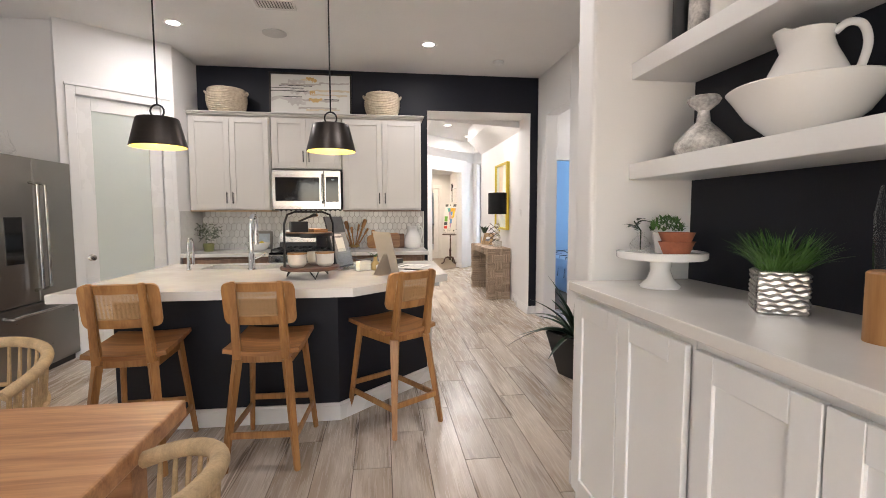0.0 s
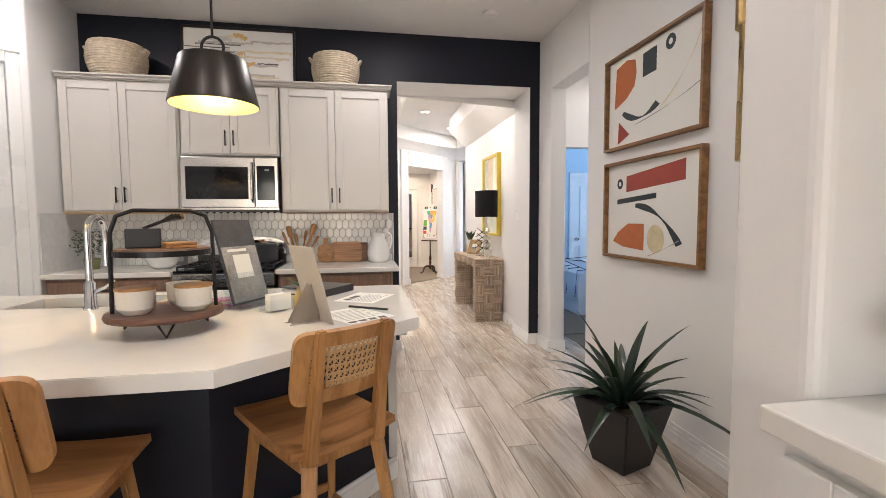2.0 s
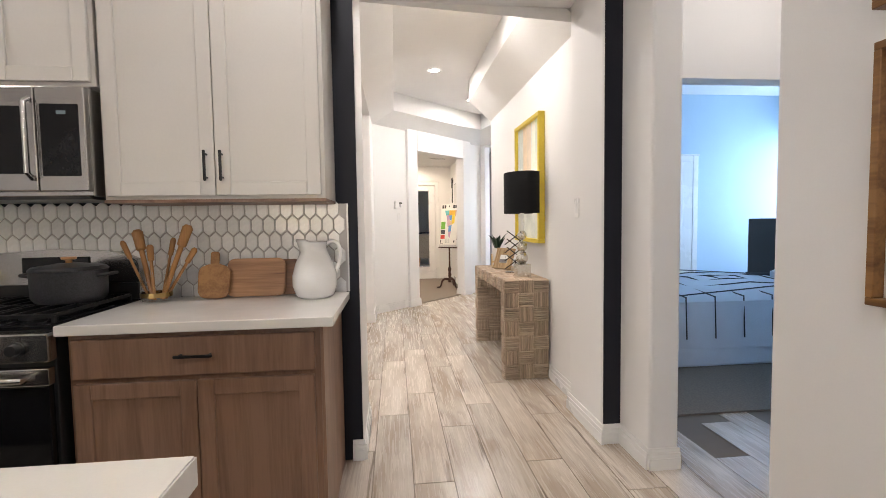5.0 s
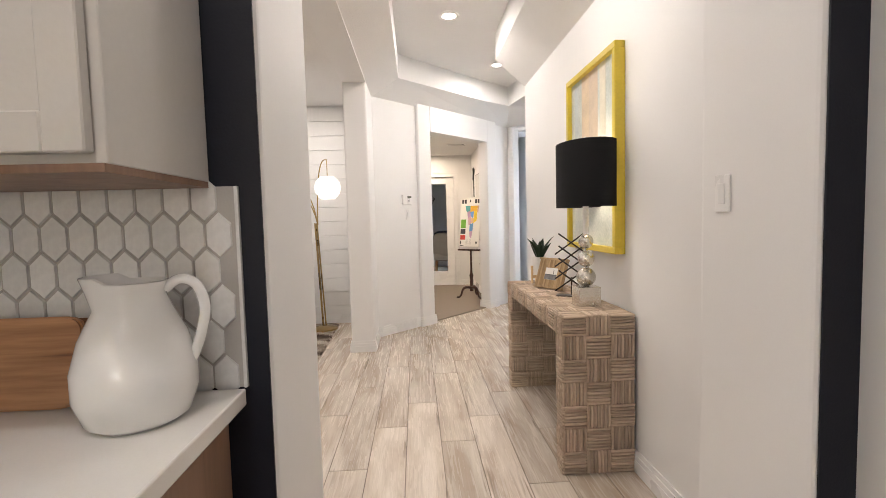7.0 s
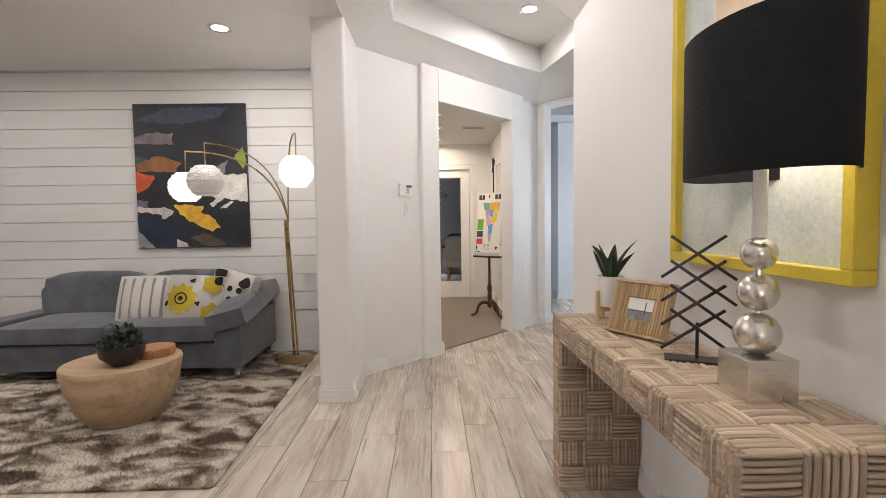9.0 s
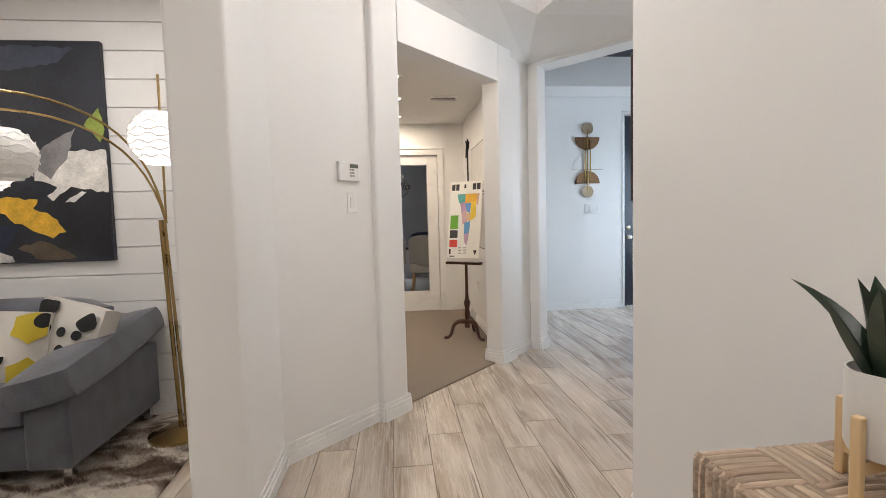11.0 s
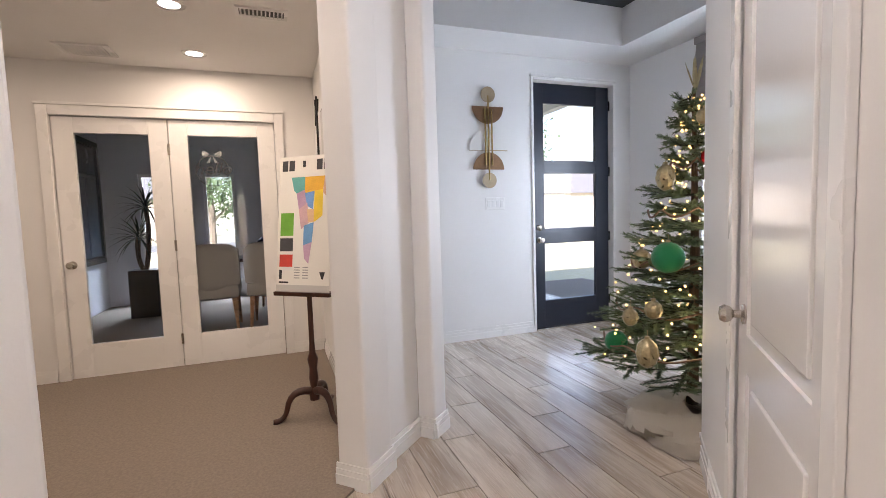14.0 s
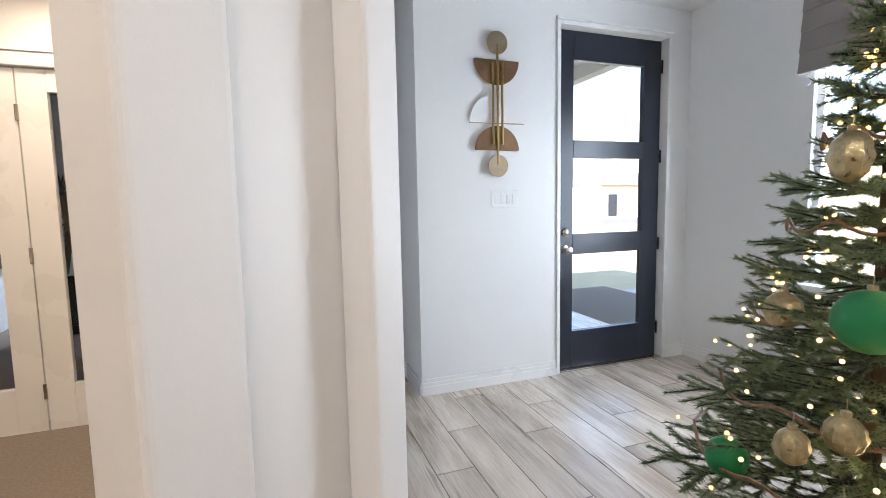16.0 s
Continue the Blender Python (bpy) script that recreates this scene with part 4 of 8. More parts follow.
for a in (30, 150, 270):
    c, s = math.cos(radians(a)), math.sin(radians(a))
    part("foot", tube([(0.13 * c - 0.03 * s, 0.13 * s + 0.03 * c, 0.055), (0.16 * c, 0.16 * s, 0.005), (0.13 * c + 0.03 * s, 0.13 * s - 0.03 * c, 0.055)], 0.005, 6), BLACKMETAL, tt)
STONEWARE = mat("cream_stoneware", (0.72, 0.67, 0.60), 0.35, var=0.06, bump=0.02)
for k, (x, y, l) in enumerate(((-0.09, -0.04, 1), (0.06, 0.09, 0), (0.09, -0.05, 1))):
    m_ = pose(-0.362, 3.30, 0, 0, 0, 20) @ Vector((x, y, 0))
    t = thing("lidded_bowl", pose(m_.x, m_.y, 0.915 + 0.077), "small cream stoneware bowl on the tray", "bowl", "tray bowls")
    part("bowl", lathe([(0, 0), (0.04, 0), (0.058, 0.02), (0.062, 0.085), (0.058, 0.085), (0.05, 0.02), (0, 0.012)], 28), STONEWARE, t, smooth=True)
    if l:
        part("lid", lathe([(0, 0.085), (0.064, 0.085), (0.064, 0.094), (0, 0.096)], 28), OAK, t, "flat wooden lid")
ms = thing("utensil_box", pose(-0.432, 3.31, 0.915 + 0.305, 0, 0, 20), "small black box with wooden brushes on the tray", "box")
part("holder", box(-0.055, 0.055, -0.04, 0.04, 0, 0.07, 0.004), BLACKPLASTIC, ms)
for k in range(4):
    part("brush", tube([(0.0, -0.02 + 0.012 * k, 0.07), (0.06, -0.02 + 0.012 * k, 0.095), (0.10 + 0.01 * k, -0.02 + 0.013 * k, 0.115)], [0.006, 0.006, 0.012], 6), BLACKPLASTIC if k < 3 else OAK, ms)
cs = thing("coaster_stack", pose(-0.302, 3.28, 0.915 + 0.305, 0, 0, 30), "stack of wooden coasters on the tray", "coasters")
for k in range(2):
    part("coaster", box(-0.05, 0.05, -0.05, 0.05, 0.011 * k, 0.011 * k + 0.01, 0.003), OAK, cs)

# brochure holder, cards, binder, papers
ACRYLIC = glass("clear_acrylic", (0.93, 0.95, 0.96), 0.02)
DKPRINT = mat("dark_printed_card", (0.05, 0.05, 0.055), 0.3, var=0.4, scale=12)
bh = thing("brochure_holder", pose(-0.13, 3.72, 0.915, 0, 0, 62), "clear acrylic holder with dark brochures on the island", "holder")
part("back", moved(box(-0.13, 0.13, 0, 0.004, 0, 0.30), pose(0, 0.05, 0.01, -16)), ACRYLIC, bh)
part("front", moved(box(-0.13, 0.13, 0, 0.004, 0, 0.16), pose(0, -0.01, 0.01, -16)), ACRYLIC, bh)
part("foot", box(-0.13, 0.13, -0.02, 0.14, 0.0, 0.005), ACRYLIC, bh)
part("brochure", moved(box(-0.115, 0.115, 0, 0.012, 0, 0.40), pose(0, 0.03, 0.02, -16)), DKPRINT, bh, "dark printed brochures")
part("brochure_page", moved(box(-0.11, 0.11, -0.002, 0, 0.01, 0.27), pose(0, 0.03, 0.02, -16)), mat("grey_printed_page", (0.30, 0.29, 0.28), 0.35, var=0.5, scale=7), bh, "grey printed page")
part("white_card", moved(box(-0.055, 0.05, -0.004, -0.002, 0.12, 0.23), pose(0, 0.03, 0.02, -16)), PAPER, bh, "white card")
part("caption_bar", moved(box(-0.08, 0.04, -0.004, -0.002, 0.245, 0.258), pose(0, 0.03, 0.02, -16)), PAPER, bh)
hb = thing("business_card_holder", pose(-0.02, 3.60, 0.915, 0, 0, 40), "clear acrylic card holder with white cards", "holder")
part("tray", box(-0.07, 0.07, -0.04, 0.04, 0, 0.05, 0.003), ACRYLIC, hb)
part("cards", box(-0.05, 0.05, -0.025, 0.02, 0.005, 0.075), PAPER, hb)
PINK = mat("pink_cellophane", (0.75, 0.35, 0.50), 0.15, var=0.4, scale=30, bump=0.5)
pk = thing("gift_bag", pose(-0.24, 3.86, 0.915), "small pink wrapped gift with ribbon on the island", "gift")
part("bag", moved(lathe([(0, 0), (0.045, 0), (0.05, 0.05), (0.018, 0.10), (0.045, 0.15), (0.03, 0.16), (0, 0.11)], 11), pose(0, 0, 0, 5, 8)), PINK, pk)
part("ribbon", tube([(-0.05, 0, 0.12), (0, 0, 0.10), (0.05, 0.02, 0.13), (0.02, 0.0, 0.10), (0.07, -0.03, 0.04)], 0.006, 5), PINK, pk)
pb = thing("pink_box", pose(-0.31, 3.78, 0.915, 0, 0, 25), "flat pink and white box on the island", "box")
for k in range(3):
    part("layer", box(-0.06, 0.06, -0.04, 0.04, 0.011 * k, 0.011 * k + 0.01), PINK if k != 1 else PAPER, pb)
TAUPE = mat("taupe_card_board", (0.50, 0.44, 0.37), 0.7, var=0.05, bump=0.1)
es = thing("easel_card", pose(0.135, 3.34, 0.915, 0, 0, -62), "taupe cardboard easel sign seen from behind", "sign")
part("board", moved(box(-0.13, 0.13, 0, 0.005, 0, 0.31, 0.002, 1), pose(0, 0.05, 0, 14)), TAUPE, es)
for s in (-1, 1):
    part("strut", prism([(0.03 * s, 0.045), (0.03 * s + 0.008, 0.045), (0.03 * s + 0.008, -0.08), (0.03 * s, -0.08)], 0, 0.005), TAUPE, es)
    q = bmesh.new()
    f = [q.verts.new(v) for v in ((0.02 * s, 0.03, 0.19), (0.02 * s, -0.075, 0.0), (0.02 * s, 0.045, 0.0))]
    q.faces.new(f)
    bmesh.ops.solidify(q, geom=q.faces[:], thickness=0.006)
    part("side_strut", q, TAUPE, es)
bi = thing("ring_binder", pose(0.102, 4.10, 0.915, 0, 0, -33), "black ring binder with a dark printed cover lying on the island", "binder")
part("cover", box(-0.15, 0.15, -0.13, 0.13, 0.034, 0.038, 0.001, 1), DKPRINT, bi)
part("lower_cover", box(-0.15, 0.15, -0.13, 0.13, 0.0, 0.004, 0.001, 1), BLACKPLASTIC, bi)
part("spine", box(0.146, 0.152, -0.13, 0.13, 0.0, 0.038, 0.001, 1), BLACKPLASTIC, bi)
part("pages", box(-0.14, 0.12, -0.12, 0.12, 0.006, 0.026), PAPER, bi)
INK = mat("dark_ink", (0.03, 0.03, 0.035), 0.5)
GREYINK = mat("grey_ink", (0.35, 0.35, 0.35), 0.6)
p1 = thing("price_sheet", pose(0.365, 3.857, 0.915, 0, 0, 63), "white printed sheet with small pictures on the island", "paper")
part("sheet", box(-0.14, 0.14, -0.108, 0.108, 0, 0.0012), PAPER, p1)
for k in range(3):
    part("picture_block", box(-0.10 + 0.05 * k, -0.062 + 0.05 * k, 0.04, 0.075, 0.0012, 0.0018), INK, p1)
for k in range(7):
    part("text_line", box(-0.11, 0.11 - 0.02 * (k % 3), 0.02 - 0.017 * k, 0.025 - 0.017 * k, 0.0012, 0.0018), GREYINK, p1)
p2 = thing("flyer", pose(0.315, 3.43, 0.915, 0, 0, 35), "white flyer with a dark pen on the island", "paper")
part("sheet", box(-0.11, 0.11, -0.14, 0.14, 0, 0.0012), PAPER, p2)
for k in range(4):
    part("picture_block", box(-0.10 + 0.047 * k, -0.065 + 0.047 * k, -0.13, -0.105, 0.0012, 0.0018), INK, p2)
for k in range(8):
    part("text_line", box(-0.09, 0.09 - 0.025 * (k % 2), 0.09 - 0.024 * k, 0.094 - 0.024 * k, 0.0012, 0.0018), GREYINK, p2)
pen = thing("pen", pose(0.38, 3.55, 0.922, 0, 0, 0), "slim dark pen lying on a flyer", "pen")
part("barrel", tube([(-0.09, 0.05, 0), (0.08, -0.06, 0)], 0.005, 8), BLACKPLASTIC, pen, smooth=True)
vs = thing("bud_vase", pose(0.07, 3.63, 0.915), "small amber bud vase with a green sprig", "vase")
part("vase_body", lathe([(0, 0), (0.028, 0), (0.032, 0.01), (0.032, 0.05), (0.014, 0.075), (0.015, 0.10), (0.012, 0.10), (0.011, 0.075), (0, 0.07)], 20), mat("amber_ceramic", (0.52, 0.36, 0.14), 0.3), vs, smooth=True)
for k in range(6):
    part("leaf", moved(leaf(0.08, 0.028, 0.4), pose(0, 0, 0.10, 0, -50 + 12 * (k % 3), 60 * k)), LEAF2, vs)
wb = thing("card_box", pose(0.135, 3.57, 0.915, 0, 0, -8), "small white card box on the island", "box")
part("box_body", box(-0.055, 0.055, -0.03, 0.03, 0, 0.045, 0.003), PAPER, wb)

# stools

def stool(m):
    t = thing("counter_stool", m, "honey wood counter stool with woven cane back at the island", "stool", "stools at the island")
    sz = 0.64
    seat = bmesh.new()
    n = 10
    grid = [[seat.verts.new((-0.215 + 0.43 * i / n, -0.19 + 0.42 * j / n, sz - 0.022 * math.sin(math.pi * i / n) * (0.4 + 0.6 * (1 - j / n)) + 0.018 * (j / n) ** 2)) for j in range(n + 1)] for i in range(n + 1)]
    for i in range(n):
        for j in range(n):
            seat.faces.new((grid[i][j], grid[i + 1][j], grid[i + 1][j + 1], grid[i][j + 1]))
    bmesh.ops.recalc_face_normals(seat, faces=seat.faces)
    bmesh.ops.solidify(seat, geom=seat.faces[:], thickness=0.024)
    part("seat", seat, wood("seat_wood", (0.27, 0.115, 0.04), (0.48, 0.23, 0.085), 0.35, along=0), t, smooth=True)
    part("apron", box(-0.17, 0.17, 0.15, 0.17, sz - 0.085, sz - 0.025, 0.003), OAK, t)
    part("apron", box(-0.15, 0.15, -0.17, -0.15, sz - 0.085, sz - 0.03, 0.003), OAK, t)
    for s in (-1, 1):
        part("leg", bar((s * 0.215, 0.245, 0), (s * 0.165, 0.155, sz - 0.02), 0.028, 0.028, 0.005, w2=0.036, d2=0.036), OAK, t)
        part("side_rail", bar((s * 0.16, -0.165, sz - 0.06), (s * 0.165, 0.155, sz - 0.06), 0.02, 0.055, 0.003), OAK, t)
        post = bar((s * 0.205, -0.255, 0), (s * 0.140, -0.175, sz - 0.06), 0.032, 0.032, 0.005, w2=0.05, d2=0.042)
        join(post, bar((s * 0.140, -0.175, sz - 0.06), (s * 0.128, -0.245, 1.0), 0.05, 0.042, 0.005, w2=0.034, d2=0.026))
        part("leg", post, OAK, t)
        part("stretcher", bar((s * 0.197, -0.225, 0.175), (s * 0.203, 0.22, 0.175), 0.018, 0.034, 0.003), OAK, t)
    part("stretcher", bar((-0.2, 0.222, 0.22), (0.2, 0.222, 0.22), 0.034, 0.018, 0.003, up=(0, 1, 0)), OAK, t)
    part("stretcher", bar((-0.19, -0.232, 0.19), (0.19, -0.232, 0.19), 0.034, 0.018, 0.003, up=(0, 1, 0)), OAK, t)
    # backrest: curved rounded frame with cane
    w, z0, z1 = 0.205, 0.765, 0.99

    def at(u, v):
        return Vector((u, -0.215 - (v - 0.765) * 0.22 + 0.035 * (u / w) ** 2 + 0.012, v))

    outer = rounded([(-w, z0), (w, z0), (w, z1), (-w, z1)], 0.045, 6)
    fr = bmesh.new()
    k = len(outer)
    inner = []
    for (u, v) in outer:
        inner.append((max(-w + 0.055, min(w - 0.055, u)), max(z0 + 0.045, min(z1 - 0.045, v))))
    vo, vi = [fr.verts.new(at(*p)) for p in outer], [fr.verts.new(at(*p)) for p in inner]
    for i in range(k):
        j = (i + 1) % k
        vs_ = [vo[i], vo[j], vi[j], vi[i]]
        fr.faces.new(vs_)
    bmesh.ops.subdivide_edges(fr, edges=[e for e in fr.edges if e.calc_length() > 0.12], cuts=6)
    for v in fr.verts:
        v.co = at(v.co.x, v.co.z)
    bmesh.ops.remove_doubles(fr, verts=fr.verts, dist=0.0004)
    bmesh.ops.recalc_face_normals(fr, faces=fr.faces)
    bmesh.ops.solidify(fr, geom=fr.faces[:], thickness=0.022)
    back = part("backrest", fr, OAK, t)
    cn = bmesh.new()
    uu, vv = w - 0.05, (z0 + 0.04, z1 - 0.04)
    off = Vector((0, 0.008, 0))
    nu, nv = 14, 6
    for i in range(nu + 1):
        u = -uu + 2 * uu * i / nu
        for d in (-0.0022, 0.0022):
            join(cn, tube([at(u + d, vv[0]) + off, at(u + d, vv[1]) + off], 0.0019, 4, False))
    for j in range(nv + 1):
        v = vv[0] + (vv[1] - vv[0]) * j / nv
        for d in (-0.0022, 0.0022):
            join(cn, tube([at(-uu + 2 * uu * q / 4, v + d) + off for q in range(5)], 0.0019, 4, False))
    step = 2 * uu / nu
    for i in range(-nv, nu + 1, 1):
        for s in (1, -1):
            pts = []
            for q in range(nv + 1):
                u = -uu + (i + q) * step if s > 0 else uu - (i + q) * step
                if -uu - 1e-6 <= u <= uu + 1e-6:
                    pts.append(at(u, vv[0] + (vv[1] - vv[0]) * q / nv) + off + Vector((0, 0.002 * s, 0)))
            if len(pts) > 1:
                join(cn, tube([pts[0], pts[-1]], 0.0019, 4, False))
    part("cane_panel", cn, CANE, back, "open woven cane panel")["kind"] = "stuff"
    return t


st = stool(pose(-1.20, 2.78, 0, 0, 0, 5))
for o in st.children_recursive:
    if o.type == "MESH":
        o.data.transform(Matrix.Diagonal((0.9, 1, 1, 1)))
copy_thing(st, pose(-0.505, 2.77, 0, 0, 0, -2))
copy_thing(st, pose(0.19, 3.08, 0, 0, 0, 35))

# pendants
def pendant(x, y):
    t = thing("pendant_lamp", pose(x, y, 0), "dark bronze cone pendant lamp with gold lining, lit", "lamp", "island pendants")
    z = 1.783
    part("shade", lathe([(0.168, z), (0.172, z + 0.003), (0.128, z + 0.180), (0.122, z + 0.187), (0, z + 0.189)], 48), BRONZE, t, smooth=True)
    part("lining", lathe([(0.1665, z), (0.124, z + 0.179), (0, z + 0.182)], 48), GOLDIN, t, "gold lining", smooth=True)
    part("ring", moved(tube([(0.042 * math.cos(a), 0, 0.042 * math.sin(a)) for a in [2 * math.pi * i / 24 for i in range(25)]], 0.006, 8, False), pose(0, 0, z + 0.233)), BLACKMETAL, t, smooth=True)
    part("rod", tube([(0, 0, z + 0.275), (0, 0, KC)], 0.0055, 8), BLACKMETAL, t)
    part("canopy", lathe([(0.06, KC - 0.025), (0.06, KC), (0, KC), ], 24), BLACKMETAL, t)
    part("bulb", moved(lathe([(0, -0.05), (0.025, -0.04), (0.032, -0.015), (0.015, 0.03), (0.014, 0.06), (0, 0.06)], 16), pose(0, 0, z + 0.115)), emit("bulb_glass", (1.0, 0.88, 0.66), 6.0), t, smooth=True)
    glow(x, y, z + 0.06, 7, 0.03, (1.0, 0.82, 0.5))


pendant(-0.229, 3.51)
pendant(-1.335, 3.42)

# ceiling fittings
def can_light(x, y, z):
    t = thing("recessed_light", pose(x, y, z), "white round recessed ceiling light, lit", "light", "recessed lights")
    part("trim_ring", lathe([(0.085, -0.006), (0.088, 0.0), (0.06, 0.0), (0.058, -0.006)], 28), TRIM, t)
    part("lens", lathe([(0.058, -0.004), (0, -0.004)], 28), emit("lit_lens", (1.0, 0.95, 0.88), 3.8), t)


for x, y in ((-1.75, 4.75), (0.62, 5.0)):
    can_light(x, y, KC - 0.001)
for x, y in ((1.39, 9.06), (2.04, 10.34)):
    can_light(x, y, 3.049)
can_light(-0.40, 9.94, 2.739)
# fitting for the added vestibule can
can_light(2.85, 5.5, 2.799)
for x, y in ((1.23, 11.85), (1.25, 12.6), (1.26, 13.45)):
    can_light(x, y, 2.509)


def speaker(x, y, z):
    t = thing("ceiling_speaker", pose(x, y, z), "round flat white ceiling speaker grille", "speaker")
    part("grille", lathe([(0.115, 0), (0.115, -0.005), (0.11, -0.008), (0, -0.008)], 36), mat("grille_grey", (0.62, 0.61, 0.60), 0.6, fine=400, bump=0.4), t)


def vent(x, y, z, w, h, rz=0):
    t = thing("ceiling_vent", pose(x, y, z, 0, 0, rz), "white slatted metal ceiling vent", "vent")
    part("backing", box(-w / 2, w / 2, -h / 2, h / 2, -0.004, -0.001), mat("vent_dark", (0.12, 0.12, 0.12), 0.7), t)
    b = box(-w / 2 - 0.02, w / 2 + 0.02, h / 2, h / 2 + 0.02, -0.012, 0)
    for a in ((-w / 2 - 0.02, w / 2 + 0.02, -h / 2 - 0.02, -h / 2), (-w / 2 - 0.02, -w / 2, -h / 2, h / 2), (w / 2, w / 2 + 0.02, -h / 2, h / 2)):
        join(b, box(*a, -0.012, 0))
    part("vent_frame", b, TRIM, t)
    n = int(w / 0.022)
    for i in range(n):
        part("slat", moved(box(-0.001, 0.001, -h / 2, h / 2, -0.008, 0.008), pose(-w / 2 + (i + 0.5) * w / n, 0, -0.008, 0, 35)), TRIM, t)


speaker(-0.89, 4.9, KC)
vent(-0.75, 4.25, KC, 0.30, 0.15)
sd = thing("smoke_detector", pose(1.47, 5.45, KC), "round white smoke detector on the ceiling", "detector")
part("detector_body", lathe([(0.065, 0), (0.065, -0.015), (0.05, -0.032), (0, -0.035)], 28), TRIM, sd, smooth=True)

# pantry door in the angled wall
PM = along(PA, PB)
pw = box(-0.05, 0.085, 0, 0.12, 0, 3.3)
join(pw, box(0.785, PL, 0, 0.12, 0, 3.3))
join(pw, box(0.085, 0.785, 0, 0.12, 2.44, 3.3))
wp = setting("wall_pantry", moved(pw, PM), WHITE, "white painted angled pantry wall")


def casing(x0, x1, z1, w=0.075, d=0.018, y=0.0):
    b = box(x0 - w, x0, y - d, y, 0, z1 + w, 0.004)
    join(b, box(x1, x1 + w, y - d, y, 0, z1 + w, 0.004))
    join(b, box(x0, x1, y - d, y, z1, z1 + w, 0.004))
    join(b, box(x0 - w - 0.008, x1 + w + 0.008, y - d - 0.012, y, z1 + w, z1 + w + 0.02, 0.004))
    return b


pd = tagged(thing("door_pantry", PM, "white pantry door with full frosted glass pane, closed", "door"), kind="structure")
part("casing", casing(0.085, 0.785, 2.44), TRIM, pd)
b = box(0.09, 0.20, 0.02, 0.06, 0.01, 2.43, 0.003)
for a in ((0.67, 0.78, 0.01, 2.43), (0.20, 0.67, 0.01, 0.22), (0.20, 0.67, 2.31, 2.43)):
    join(b, box(a[0], a[1], 0.02, 0.06, a[2], a[3], 0.003))
part("door_leaf", b, TRIM, pd)
FROST = mat("frosted_glass", (0.62, 0.66, 0.62), 0.35, var=0.03, bump=0.02)
part("frosted_pane", box(0.20, 0.67, 0.035, 0.045, 0.22, 2.31), FROST, pd, "frosted glass pane")


def knob_set(parent, x, y, z, metal=NICKEL, m=None):
    part("knob", moved(lathe([(0.032, 0), (0.032, 0.006), (0.014, 0.012), (0.012, 0.03), (0.024, 0.04), (0.029, 0.055), (0.022, 0.068), (0, 0.072)], 24), (m or pose(0, 0, 0)) @ pose(x, y, z, 90)), metal, parent, "round satin metal knob", smooth=True)


knob_set(pd, 0.145, 0.02, 0.93)

# refrigerator
fr_ = thing("refrigerator", pose(-2.70, 4.78, 0, 0, 0, 90), "stainless steel refrigerator with bar handles and dispenser", "refrigerator")
part("body", box(-0.95, 0, 0.05, 0.75, 0.02, 1.80, 0.006), mat("fridge_side_grey", (0.20, 0.195, 0.19), 0.45, metal=0.6), fr_)
STEELF = mat("fridge_steel", (0.30, 0.285, 0.27), 0.3, metal=1.0, var=0.06, scale=3, bump=0.03)
for x0, x1 in ((-0.945, -0.478), (-0.472, -0.005)):
    part("door", box(x0, x1, 0, 0.05, 0.62, 1.80, 0.008), STEELF, fr_)
part("freezer_drawer", box(-0.945, -0.005, 0, 0.05, 0.06, 0.61, 0.008), STEELF, fr_)
for x in (-0.52, -0.43):
    part("handle", tube([(x, 0, 0.72), (x, -0.06, 0.74), (x, -0.06, 1.58), (x, 0, 1.60)], 0.014, 10), STEEL, fr_, smooth=True)
part("freezer_handle", tube([(-0.86, 0, 0.55), (-0.86, -0.06, 0.55), (-0.09, -0.06, 0.55), (-0.09, 0, 0.55)], 0.014, 10), STEEL, fr_, smooth=True)
part("dispenser", box(-0.80, -0.62, -0.004, 0.04, 0.95, 1.32, 0.004), BLACKGLASS, fr_)
part("foot_grille", box(-0.93, -0.02, 0.04, 0.08, 0, 0.06), BLACKPLASTIC, fr_)
gv = thing("glass_vase", pose(-3.0, 4.45, 1.80), "clear glass vase on top of the refrigerator", "vase")
part("vase_body", lathe([(0, 0), (0.06, 0), (0.08, 0.08), (0.05, 0.16), (0.035, 0.24), (0.032, 0.24), (0.045, 0.16), (0.075, 0.08), (0, 0.01)], 24), GLASS, gv, smooth=True)

# dining table and rattan chairs
dt = thing("dining_table", pose(0, 0, 0), "thick teak wood dining table with natural edges", "table")
part("tabletop", box(-1.9, -0.50, -0.6, 1.63, 0.695, 0.75, 0.008), TEAK, dt)
for x, y in ((-1.75, -0.45), (-0.62, -0.45), (-1.75, 1.48), (-0.62, 1.48)):
    part("leg", box(x - 0.045, x + 0.045, y - 0.045, y + 0.045, 0, 0.695, 0.005), TEAK, dt)
RATTAN = mat("rattan_rope", (0.50, 0.36, 0.20), 0.65, var=0.25, scale=25, fine=180, bump=0.4)


